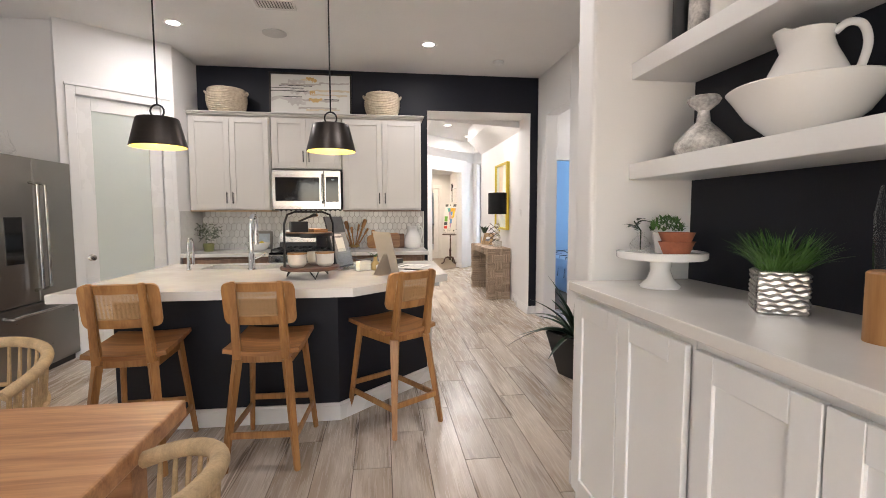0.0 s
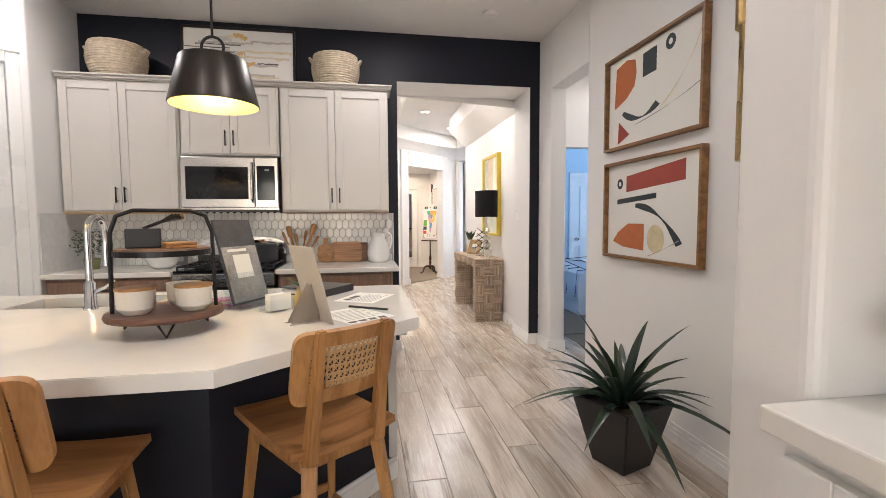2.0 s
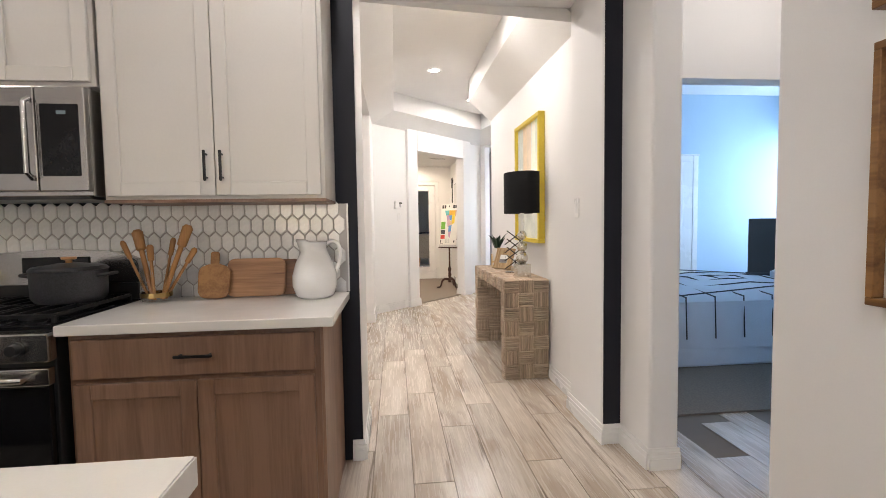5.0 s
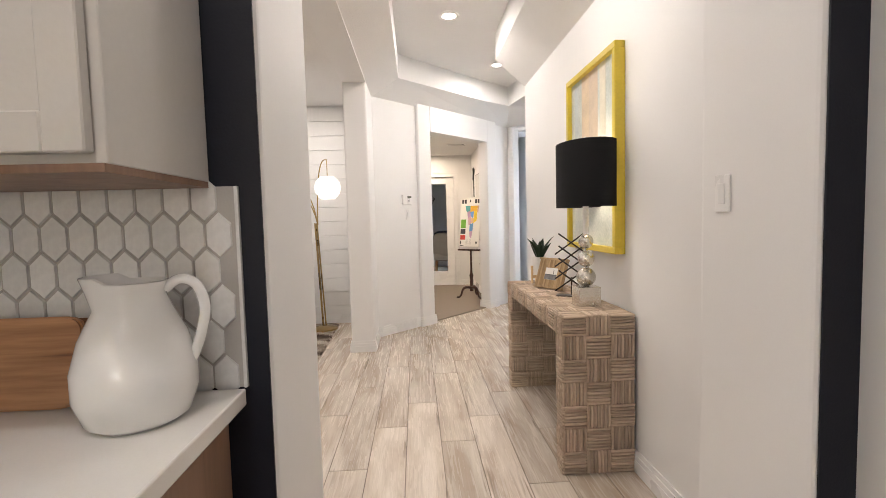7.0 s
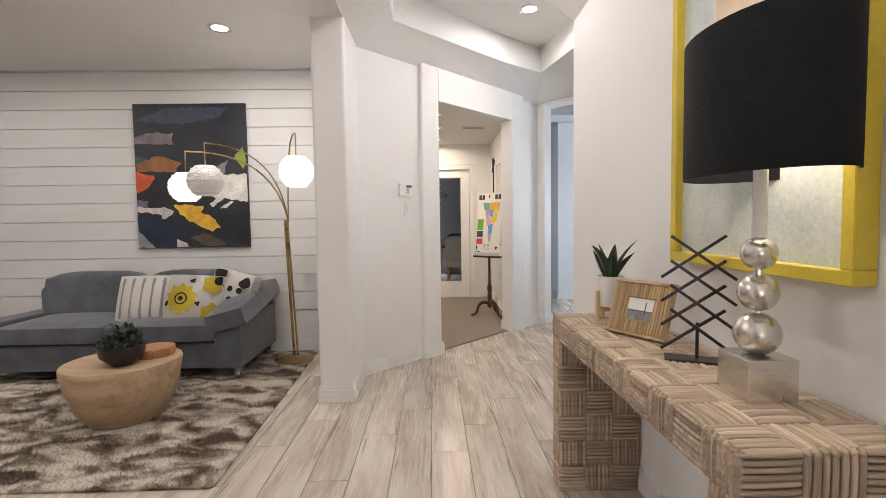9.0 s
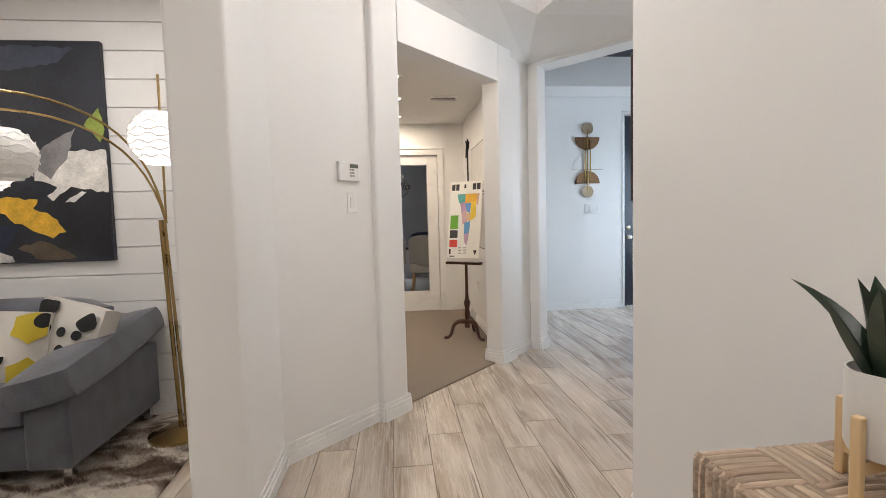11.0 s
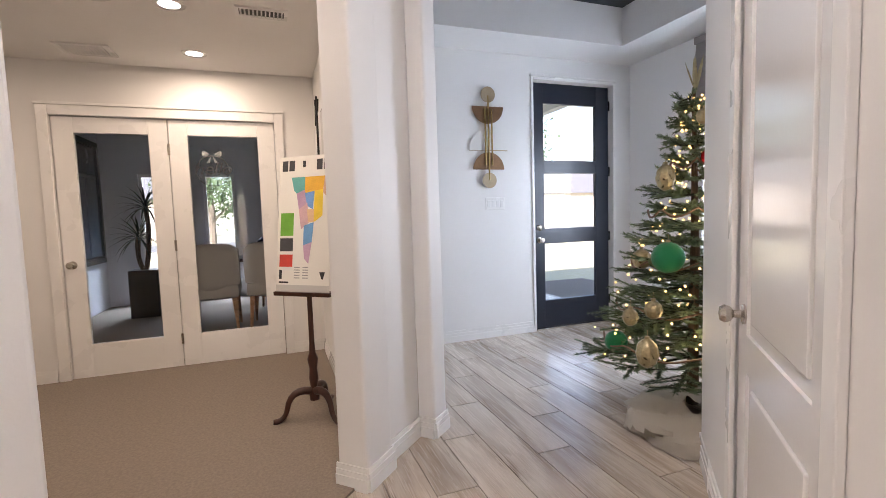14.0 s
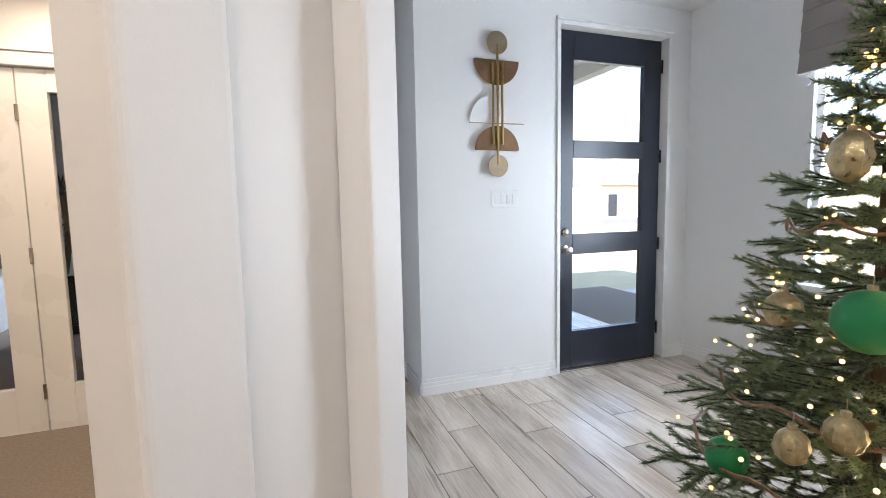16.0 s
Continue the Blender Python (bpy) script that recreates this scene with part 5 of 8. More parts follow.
def rattan_chair(m):
    t = thing("rattan_chair", m, "woven rattan dining chair pulled up to the table", "chair", "chairs at the dining table")
    part("seat", moved(lathe([(0, 0.42), (0.22, 0.42), (0.235, 0.44), (0.22, 0.455), (0, 0.45)], 28), pose(0, 0, 0)), RATTAN, t, smooth=True)
    for a in (45, 135, 225, 315):
        c, s = math.cos(radians(a)), math.sin(radians(a))
        part("leg", tube([(0.19 * c, 0.19 * s, 0.42), (0.25 * c, 0.25 * s, 0)], [0.016, 0.013], 8), RATTAN, t, smooth=True)

    def rim(z, k):
        return [(k * 0.25 * math.sin(a), -k * 0.25 * math.cos(a), z - 0.10 * (abs(a) / 2.0) ** 2) for a in [-2.0 + 4.0 * i / 24 for i in range(25)]]
    part("top_rail", tube(rim(0.80, 1.08), 0.022, 10), RATTAN, t, smooth=True)
    part("back_rail", tube(rim(0.62, 1.05), 0.010, 8), RATTAN, t, smooth=True)
    lo, hi = rim(0.46, 0.95), rim(0.80, 1.08)
    b = bmesh.new()
    for i in range(1, 24):
        for d in (-0.006, 0.006):
            join(b, tube([(lo[i][0] + d, lo[i][1], 0.44), hi[i]], 0.006, 5, False))
    part("back_weave", b, RATTAN, t)
    return t


rc = rattan_chair(pose(-1.45, 1.98, 0, 0, 0, 180))
copy_thing(rc, pose(-0.50, 1.08, 0, 0, 0, 65))

# framed prints on the right wall
RUST, BRICK, TEAL, CREAM = paint("rust_paint", (0.50, 0.14, 0.04)), paint("brick_paint", (0.36, 0.06, 0.04)), paint("ink_teal", (0.025, 0.04, 0.045)), paint("cream_wash", (0.66, 0.58, 0.36))
WALNUT = wood("bronze_wood_frame", (0.14, 0.06, 0.02), (0.30, 0.15, 0.05), 0.4, along=0)


def arc_stroke(p0, p1, p2, w):
    c = bezier((*p0, 0), (*p1, 0), (*p2, 0), 10)
    up, dn = [], []
    for i, p in enumerate(c):
        d = (c[min(i + 1, 10)] - c[max(i - 1, 0)]).normalized()
        nrm = Vector((-d.y, d.x, 0)) * w / 2 * (0.75 + 0.5 * math.sin(i * 0.8))
        up.append((p + nrm)[:2])
        dn.append((p - nrm)[:2])
    return up + dn[::-1]


def print_frame(m, w, h, label, shapes):
    t = thing("framed_print", m, label, "picture", "prints on the kitchen wall")
    part("sheet", box(0.02, w - 0.02, 0.02, h - 0.02, 0.004, 0.012), PAPER, t)
    for a in ((0, w, 0, 0.02), (0, w, h - 0.02, h), (0, 0.02, 0.02, h - 0.02), (w - 0.02, w, 0.02, h - 0.02)):
        part("frame_rail", box(a[0], a[1], a[2], a[3], 0.0, 0.045, 0.002, 1), WALNUT, t)
    for k, (pts, material) in enumerate(shapes):
        part("shape", blob([(x * w, y * h) for x, y in pts], 0.012 + 0.0002 * k, 0.0008), material, t)
    return t


def disc(cx, cy, r, asp=1.55, n=20):
    return [(cx + r * math.cos(2 * math.pi * i / n), cy + r * asp * math.sin(2 * math.pi * i / n)) for i in range(n)]


PR = Matrix.Translation((XR - 0.002, 4.64, 1.79)) @ pose(0, 0, 0, 90, 0, -90)
shapes1 = [([(0.09, 0.45), (0.11, 0.88), (0.24, 0.92), (0.335, 0.88), (0.35, 0.75), (0.33, 0.62), (0.24, 0.52)], RUST), ([(0.42, 0.66), (0.56, 0.67), (0.56, 0.9), (0.42, 0.89)], TEAL), (disc(0.69, 0.86, 0.045), TEAL), (disc(0.69, 0.86, 0.018), PAPER),
           (arc_stroke((0.2, 0.38), (0.4, 0.18), (0.58, 0.36), 0.05), TEAL), ([(0.14, 0.06), (0.28, 0.14), (0.15, 0.30)], BRICK), (arc_stroke((0.35, 0.22), (0.7, 0.28), (0.94, 0.4), 0.008), GREYINK), (arc_stroke((0.6, 0.3), (0.85, 0.5), (0.95, 0.85), 0.008), CREAM)]
print_frame(PR, 1.0, 0.64, "abstract print with rust and ink shapes in a bronze frame", shapes1)
shapes2 = [(disc(0.17, 0.77, 0.035), TEAL), (disc(0.17, 0.77, 0.015), PAPER), ([(0.25, 0.68), (0.84, 0.74), (0.84, 0.92), (0.25, 0.84)], BRICK), ([(0.14, 0.56), (0.58, 0.60), (0.58, 0.65), (0.14, 0.61)], TEAL),
           (arc_stroke((0.36, 0.54), (0.62, 0.52), (0.80, 0.18), 0.05), TEAL), ([(0.09, 0.17), (0.22, 0.12), (0.46, 0.10), (0.46, 0.36), (0.28, 0.36), (0.16, 0.27)], RUST), (disc(0.58, 0.22, 0.085), CREAM), (arc_stroke((0.5, 0.05), (0.65, 0.12), (0.8, 0.22), 0.006), GREYINK)]
print_frame(Matrix.Translation((XR - 0.002, 4.63, 1.04)) @ pose(0, 0, 0, 90, 0, -90), 1.0, 0.665, "abstract print with rust and brick shapes in a bronze frame", shapes2)

gm = thing("brass_wall_sculpture", pose(XR, 3.30, 0), "stacked brass half-drum wall sculpture", "wall art")
for k, (z0, z1, r, dy) in enumerate(((1.12, 1.20, 0.035, 0.0), (1.17, 1.35, 0.05, -0.03), (1.33, 1.60, 0.07, 0.01), (1.58, 1.86, 0.075, 0.03), (1.84, 2.20, 0.10, 0.0), (2.18, 2.45, 0.10, 0.02))):
    pts = [(-(0.02 + 0.006 * (k % 2)) - r * 0.9 * math.sin(math.pi * i / 12), dy + r * math.cos(math.pi * i / 12)) for i in range(13)]
    part("brass_drum", prism([(0, dy + r)] + pts + [(0, dy - r)], z0, z1, 0, 0.003), BRASS, gm)
ol = thing("outlet_plate", pose(XR - 0.002, 3.385, 0.325), "white electrical outlet plate", "outlet")
part("plate", box(-0.006, 0, -0.036, 0.036, -0.058, 0.058, 0.002), TRIM, ol)
for z in (-0.022, 0.022):
    part("socket", box(-0.009, -0.006, -0.017, 0.017, z - 0.015, z + 0.015, 0.002), CABWHITE, ol)

# agave-like plant in a black pot
pp = thing("potted_plant", pose(1.71, 3.68, 0, 0, 0, 20), "strappy dark green plant in a tapered black pot", "plant")
b = bmesh.new()
s0, s1, hh = 0.105, 0.185, 0.36
rings = [[b.verts.new((sx * a, sy * a, z)) for sx, sy in ((-1, -1), (1, -1), (1, 1), (-1, 1))] for a, z in ((s0, 0), (s1, hh), (s1 - 0.018, hh), (s1 - 0.03, hh - 0.05))]
b.faces.new(rings[0][::-1])
for r0, r1 in zip(rings, rings[1:]):
    for k in range(4):
        b.faces.new((r0[k], r0[(k + 1) % 4], r1[(k + 1) % 4], r1[k]))
bmesh.ops.bevel(b, geom=b.edges[:], offset=0.006, segments=2, affect="EDGES")
part("pot", b, mat("matte_black_pot", (0.012, 0.012, 0.013), 0.4, bump=0.03), pp)
part("soil", box(-0.16, 0.16, -0.16, 0.16, 0.29, 0.315), SOIL, pp)
for k in range(30):
    a = k * 137.5
    up = 85 - 62 * (k / 30) ** 1.1
    l = 0.45 + 0.11 * math.sin(k * 1.7)
    part("leaf", moved(leaf(l, 0.058, 0.25 + 0.75 * (k / 30), 0.3, 8), pose(0.03 * math.cos(radians(a)), 0.03 * math.sin(radians(a)), 0.31, 0, -up, a)), LEAF, pp, smooth=True)

# ---- built-in niche ----
CTR = 1.04
nc = thing("niche_counter", pose(0, 0, 0), "white quartz counter on the built-in cabinets", "worktop")
part("slab", box(0.945, NB, -0.6, NY, CTR - 0.04, CTR, 0.004), QUARTZ, nc)
for k in range(4):
    y1 = NY - 0.005 - k * 0.79
    w = min(0.79, y1 + 0.6)
    t = thing("builtin_cabinet", Matrix.Translation((0.965, y1, 0)) @ pose(0, 0, 0, 0, 0, -90), "white painted built-in cabinet with shaker doors", "cabinet", "built-in cabinets")
    part("body", box(0, w - 0.004, 0.024, NB - 0.965, 0.09, CTR - 0.042), CABWHITE, t)
    part("plinth", box(0, w - 0.004, 0.03, NB - 0.965, 0, 0.09), CABWHITE, t)
    for i in range(2):
        dw = (w - 0.03) / 2
        part("door", shaker(dw - 0.006, CTR - 0.17, 0.022, 0.075, 0.01), CABWHITE, t, m=pose(0.015 + i * dw + 0.003, 0, 0.10))
for z in (1.487, 1.92, 2.36):
    s = thing("floating_shelf", pose(0, 0, 0), "thick white floating shelf in the niche", "shelf", "niche shelves")
    part("board", box(1.215, NB, -0.6, NY - 0.001, z, z + 0.07, 0.003), CABWHITE, s)
S1, S2z = 1.557, 1.99
wash = thing("wash_bowl", pose(1.375, 1.35, S1), "wide white ceramic bowl on the shelf", "bowl")
part("bowl", lathe([(0, 0), (0.07, 0), (0.09, 0.015), (0.15, 0.07), (0.19, 0.13), (0.205, 0.15), (0.2, 0.155), (0.185, 0.135), (0.14, 0.07), (0.07, 0.022), (0, 0.02)], 44), CERAMIC, wash, smooth=True)
pitcher(pose(1.375, 1.35, S1 + 0.022, 0, 0, -60), "white ceramic pitcher standing in a bowl", 1.05)
MARBLE = mat("grey_marbled_glass", (0.62, 0.60, 0.57), 0.15, var=0.35, scale=14, tint=(0.32, 0.31, 0.30))
mv = thing("marbled_vase", pose(1.315, 1.71, S1), "grey and white marbled vase on the shelf", "vase")
part("vase_body", lathe([(0, 0), (0.085, 0), (0.098, 0.02), (0.095, 0.045), (0.06, 0.085), (0.025, 0.12), (0.02, 0.16), (0.05, 0.185), (0.058, 0.20), (0.05, 0.212), (0.03, 0.205), (0, 0.2)], 36), MARBLE, mv, smooth=True)
for y, r, h, mm, l in ((1.83, 0.05, 0.22, MARBLE, "grey stone cylinder vase on the top shelf"), (1.68, 0.065, 0.2, CERAMIC, "white ceramic cylinder vase on the top shelf"), (1.95, 0.04, 0.3, BLACKPLASTIC, "slim black vase on the top shelf")):
    t = thing("cylinder_vase", pose(1.38, y, S2z), l, "vase")
    part("vase_body", lathe([(0, 0), (r, 0), (r * 1.02, 0.01), (r * 0.96, h), (r * 0.85, h), (r * 0.85, 0.02), (0, 0.02)], 28), mm, t, smooth=True)
ck = thing("cake_stand", pose(1.24, 1.83, CTR), "white ceramic cake stand with small plants on it", "stand")
part("pedestal", lathe([(0, 0), (0.075, 0), (0.078, 0.008), (0.05, 0.035), (0.038, 0.07), (0.045, 0.12), (0, 0.12)], 36), CERAMIC, ck, smooth=True)
part("plate", lathe([(0, 0.12), (0.165, 0.118), (0.17, 0.125), (0.17, 0.145), (0.16, 0.148), (0.158, 0.138), (0, 0.136)], 44), CERAMIC, ck, smooth=True)
CZ = CTR + 0.137
TERRA = mat("terracotta", (0.36, 0.12, 0.06), 0.75, var=0.2, scale=14, bump=0.15)
for k, (x, y, z) in enumerate(((1.255, 1.755, 0), (1.255, 1.755, 0.035))):
    t = thing("terracotta_bowl", pose(x, y, CZ + z + 0.001), "terracotta bowl stacked on the cake stand", "bowl", "stacked bowls")
    part("bowl", lathe([(0, 0), (0.045, 0), (0.065, 0.05), (0.067, 0.052), (0.061, 0.052), (0.042, 0.008), (0, 0.006)], 28), TERRA, t, smooth=True)
sp = thing("succulent_pot", pose(1.285, 1.87, CZ), "bushy green plant in a small white pot", "plant")
part("pot", lathe([(0, 0), (0.04, 0), (0.052, 0.085), (0.048, 0.085), (0.04, 0.07), (0, 0.07)], 24), CERAMIC, sp, smooth=True)
b = bmesh.new()
for i in range(170):
    v = Vector((rnd.gauss(0, 1), rnd.gauss(0, 1), abs(rnd.gauss(0, 1)))).normalized() * 0.06
    join(b, moved(leaf(0.028, 0.012, 0.2, n=2), pose(v.x, v.y, 0.085 + v.z * 0.9, 0, -rnd.uniform(10, 80), rnd.uniform(0, 360))))
part("foliage", b, LEAF2, sp)
gb = thing("sprig_vase", pose(1.195, 1.905, CZ), "clear glass bud vase with dark leafy sprig", "vase")
part("vase_body", lathe([(0, 0), (0.035, 0), (0.045, 0.03), (0.03, 0.055), (0.014, 0.07), (0.018, 0.085), (0.015, 0.085), (0.011, 0.07), (0.027, 0.055), (0.04, 0.03), (0, 0.006)], 24), GLASS, gb, smooth=True)
part("stem", tube([(0, 0, 0.01), (0.0, 0.0, 0.09), (-0.02, 0.02, 0.13)], 0.003, 6), LEAF, gb)
for k in range(8):
    part("leaf", moved(leaf(0.06, 0.03, 0.3), pose(-0.01, 0.01, 0.09 + 0.006 * k, 0, -15 - 8 * (k % 3), 47 * k + 60)), LEAF, gb)
SILVER = mat("hammered_silver", (0.50, 0.49, 0.47), 0.32, metal=0.9, var=0.2, scale=18)
gp = thing("grass_planter", pose(1.32, 1.35, CTR, 0, 0, -33) @ Matrix.Scale(0.9, 4), "faux green grass in a square silver ridged pot", "plant")
b = box(-0.07, 0.07, -0.07, 0.07, 0, 0.14, 0.004)
for j in range(8):
    for s in range(4):
        pts = [(-0.07 + 0.14 * i / 12, -0.071, 0.012 + 0.0168 * j + 0.004 * math.sin(i * 1.6 + j * 2.2)) for i in range(13)]
        join(b, moved(tube(pts, 0.0055, 5, False), pose(0, 0, 0, 0, 0, 90 * s)))
part("pot", b, SILVER, gp)
b = bmesh.new()
for i in range(420):
    x, y = rnd.uniform(-0.06, 0.06), rnd.uniform(-0.06, 0.06)
    l = rnd.uniform(0.09, 0.165)
    join(b, moved(leaf(l, 0.006, rnd.uniform(0.05, 0.45), n=4), pose(x, y, 0.135, 0, -90 + rnd.uniform(0, 30) + 250 * math.hypot(x, y), math.degrees(math.atan2(y, x)) + rnd.uniform(-40, 40))))
part("grass", b, LEAF2, gp)
cd = thing("candle_holder", pose(1.28, 1.0, CTR), "pale wood candle holder with a glass chimney", "candle")
part("wood_base", lathe([(0, 0), (0.05, 0), (0.05, 0.16), (0.045, 0.165), (0, 0.165)], 24), OAK, cd, smooth=True)
part("chimney", lathe([(0.04, 0.166), (0.045, 0.3), (0.035, 0.36), (0.033, 0.36), (0.043, 0.3), (0.038, 0.166)], 24), GLASS, cd, smooth=True)

# ---- hall ----
WEAVE = wood("seagrass_weave", (0.25, 0.18, 0.13), (0.46, 0.36, 0.27), 0.7, along=0, stretch=30, scale=10, rand=0.32, streak=(0.14, 0.095, 0.06), bump=0.5, island=True)
# core coloured dark to deepen the shade in the gaps between cords
WEAVEGAP = mat("dark_weave_core", (0.05, 0.034, 0.024), 0.9, var=0.3)
con = thing("console_table", pose(0, 0, 0), "woven seagrass waterfall console table against the hall wall", "table")
CX0, CX1, CY0, CY1, CZT, CT = 1.745, 2.112, 7.135, 8.46, 0.80, 0.10
part("core_top", box(CX0 + 0.008, CX1 - 0.002, CY0 + 0.008, CY1 - 0.008, CZT - CT + 0.006, CZT - 0.008), WEAVEGAP, con)
part("core_leg", box(CX0 + 0.008, CX1 - 0.002, CY0 + 0.008, CY0 + CT - 0.006, 0, CZT - CT), WEAVEGAP, con)
part("core_leg", box(CX0 + 0.008, CX1 - 0.002, CY1 - CT + 0.006, CY1 - 0.008, 0, CZT - CT), WEAVEGAP, con)
def cord(length, r):
    """One seagrass cord along x, dipping at both ends."""
    h = length / 2
    return tube([(-h, 0, -0.005), (-h + 0.006, 0, 0.001), (-h * 0.5, 0, 0.003), (h * 0.5, 0, 0.003), (h - 0.006, 0, 0.001), (h, 0, -0.005)], r, 6)


def weave_face(m, w, h, nu, nv, flip=0, single=True):
    """Cover a face, x right and y up in the pose m, with alternate patches of seven cords."""
    pw_, ph_, n = w / nu, h / nv, 7
    seed = random.Random(int(w * 1000) + nv)
    meshes = []
    for k, (lng, wid) in enumerate(((pw_, ph_), (ph_, pw_))):
        me = bpy.data.meshes.new("cord")
        b = cord(lng, wid / n * 0.47)
        bmesh.ops.recalc_face_normals(b, faces=b.faces)
        b.to_mesh(me)
        b.free()
        me.shade_smooth()
        me.materials.append(WEAVE)
        meshes.append(me)
    rest = bmesh.new()
    for i in range(nu):
        for j in range(nv):
            k = (i + j + flip) % 2
            for c in range(n):
                f = (c + 0.5) / n - 0.5
                lift = seed.uniform(-0.0012, 0.0012)
                place = m @ (pose((i + 0.5) * pw_, (j + 0.5 + f) * ph_, lift) if k == 0 else pose((i + 0.5 + f) * pw_, (j + 0.5) * ph_, lift, 0, 0, 90))
                if single:
                    ob = new("cord", meshes[k])
                    ob.parent = con
                    ob.matrix_basis = place
                else:
                    old = len(rest.verts)
                    rest.from_mesh(meshes[k])
                    rest.verts.ensure_lookup_table()
                    bmesh.ops.transform(rest, matrix=place, verts=rest.verts[old:])
    if single:
        rest.free()
    else:
        part("cord_rest", rest, WEAVE, con, smooth=True)["kind"] = "stuff"


dep, zl = CX1 - CX0, CZT - CT
weave_face(Matrix.Translation((CX0, CY0, CZT - 0.006)), dep, CY1 - CY0, 3, 11)
weave_face(Matrix.Translation((CX0, CY0 + 0.006, 0)) @ pose(0, 0, 0, 90), dep, zl, 3, 6)
weave_face(Matrix.Translation((CX0, CY0 + 0.006, zl)) @ pose(0, 0, 0, 90), dep, CT, 3, 1)
weave_face(Matrix.Translation((CX0, CY1 - CT - 0.0, 0)) @ pose(0, 0, 0, 90), dep, zl, 3, 6, 0, False)
weave_face(Matrix.Translation((CX0 + 0.006, CY1, zl)) @ pose(0, 0, 0, 90, 0, -90), CY1 - CY0, CT, 11, 1, 1, False)
for y0 in (CY0 + CT, CY1):
    weave_face(Matrix.Translation((CX0 + 0.006, y0, 0)) @ pose(0, 0, 0, 90, 0, -90), CT, zl, 1, 6, 0, False)

SILVERLEAF = mat("silver_leaf", (0.66, 0.63, 0.57), 0.25, metal=0.9, var=0.15, scale=12, bump=0.05)
tl = thing("table_lamp", pose(1.97, 7.41, CZT), "silver ball table lamp with oval black shade, lit, on the console", "lamp")
part("base", box(-0.06, 0.06, -0.06, 0.06, 0.0, 0.105, 0.003), SILVERLEAF, tl, "square silver base")
for z, r in ((0.155, 0.052), (0.255, 0.045), (0.35, 0.04)):
    part("ball", moved(lathe([(0, -r)] + [(r * math.sin(a), -r * math.cos(a)) for a in [math.pi * i / 12 for i in range(1, 12)]] + [(0, r)], 24), pose(0, 0, z)), SILVERLEAF, tl, "silver ball", smooth=True)
part("stem", tube([(0, 0, 0.10), (0, 0, 0.62)], 0.009, 10), CHROME, tl)
part("acrylic_neck", tube([(0, 0, 0.39), (0, 0, 0.55)], 0.016, 12), mat("clear_neck", (0.75, 0.74, 0.72), 0.1), tl)
SHADE = mat("black_fabric_shade", (0.010, 0.010, 0.011), 0.8, var=0.3, fine=300, bump=0.4, spec=0.2)


def oval_wall(a, c, z0, z1, n=48, th=0.003):
    b = bmesh.new()
    for k in range(n):
        t0, t1 = 2 * math.pi * k / n, 2 * math.pi * (k + 1) / n
        for s in (1.0, (a - th) / a):
            b.faces.new([b.verts.new(v) for v in ((a * s * math.cos(t0), c * s * math.sin(t0), z0), (a * s * math.cos(t1), c * s * math.sin(t1), z0), (a * s * math.cos(t1), c * s * math.sin(t1), z1), (a * s * math.cos(t0), c * s * math.sin(t0), z1))])
    bmesh.ops.remove_doubles(b, verts=b.verts, dist=0.0001)
    return b


part("shade", oval_wall(0.148, 0.215, 0.535, 0.875), SHADE, tl, "oval black fabric shade", smooth=True)
part("spider", join(tube([(0, -0.198, 0.86), (0, 0.198, 0.86)], 0.003, 6), tube([(0, 0, 0.60), (0, 0, 0.90)], 0.004, 6)), CHROME, tl)
part("finial", moved(lathe([(0.012, 0), (0.012, 0.02), (0, 0.03)], 12), pose(0, 0, 0.885)), mat("clear_neck", (0.75, 0.74, 0.72), 0.1), tl)
glow(1.97, 7.41, CZT + 0.72, 9, 0.03, (1.0, 0.88, 0.70))

YELLOW = mat("yellow_gold_frame", (0.62, 0.47, 0.045), 0.4, var=0.12, scale=8, bump=0.04)
wa = thing("wall_painting", Matrix.Translation((2.124, 8.02, 1.085)) @ pose(0, 0, 0, 90, 0, -90), "pale abstract painting in a thick yellow gold frame", "painting")
AW, AH = 0.755, 1.08
part("canvas", box(0.03, AW - 0.03, 0.03, AH - 0.03, 0, 0.028), mat("pale_canvas", (0.62, 0.63, 0.58), 0.5, var=0.2, scale=4, tint=(0.50, 0.56, 0.53)), wa)
for x0, x1, c in ((0.22, 0.34, (0.66, 0.52, 0.36)), (0.34, 0.47, (0.62, 0.50, 0.38)), (0.50, 0.58, (0.70, 0.66, 0.55)), (0.10, 0.16, (0.55, 0.60, 0.58))):
    part("paint_band", box(x0, x1, 0.30, AH - 0.035, 0.028, 0.0285 + x0 * 0.001), paint("band_paint", c), wa)
for a in ((0, AW, 0, 0.035), (0, AW, AH - 0.035, AH), (0, 0.035, 0.035, AH - 0.035), (AW - 0.035, AW, 0.035, AH - 0.035)):
    part("frame_rail", box(*a, 0, 0.055, 0.003, 1), YELLOW, wa)

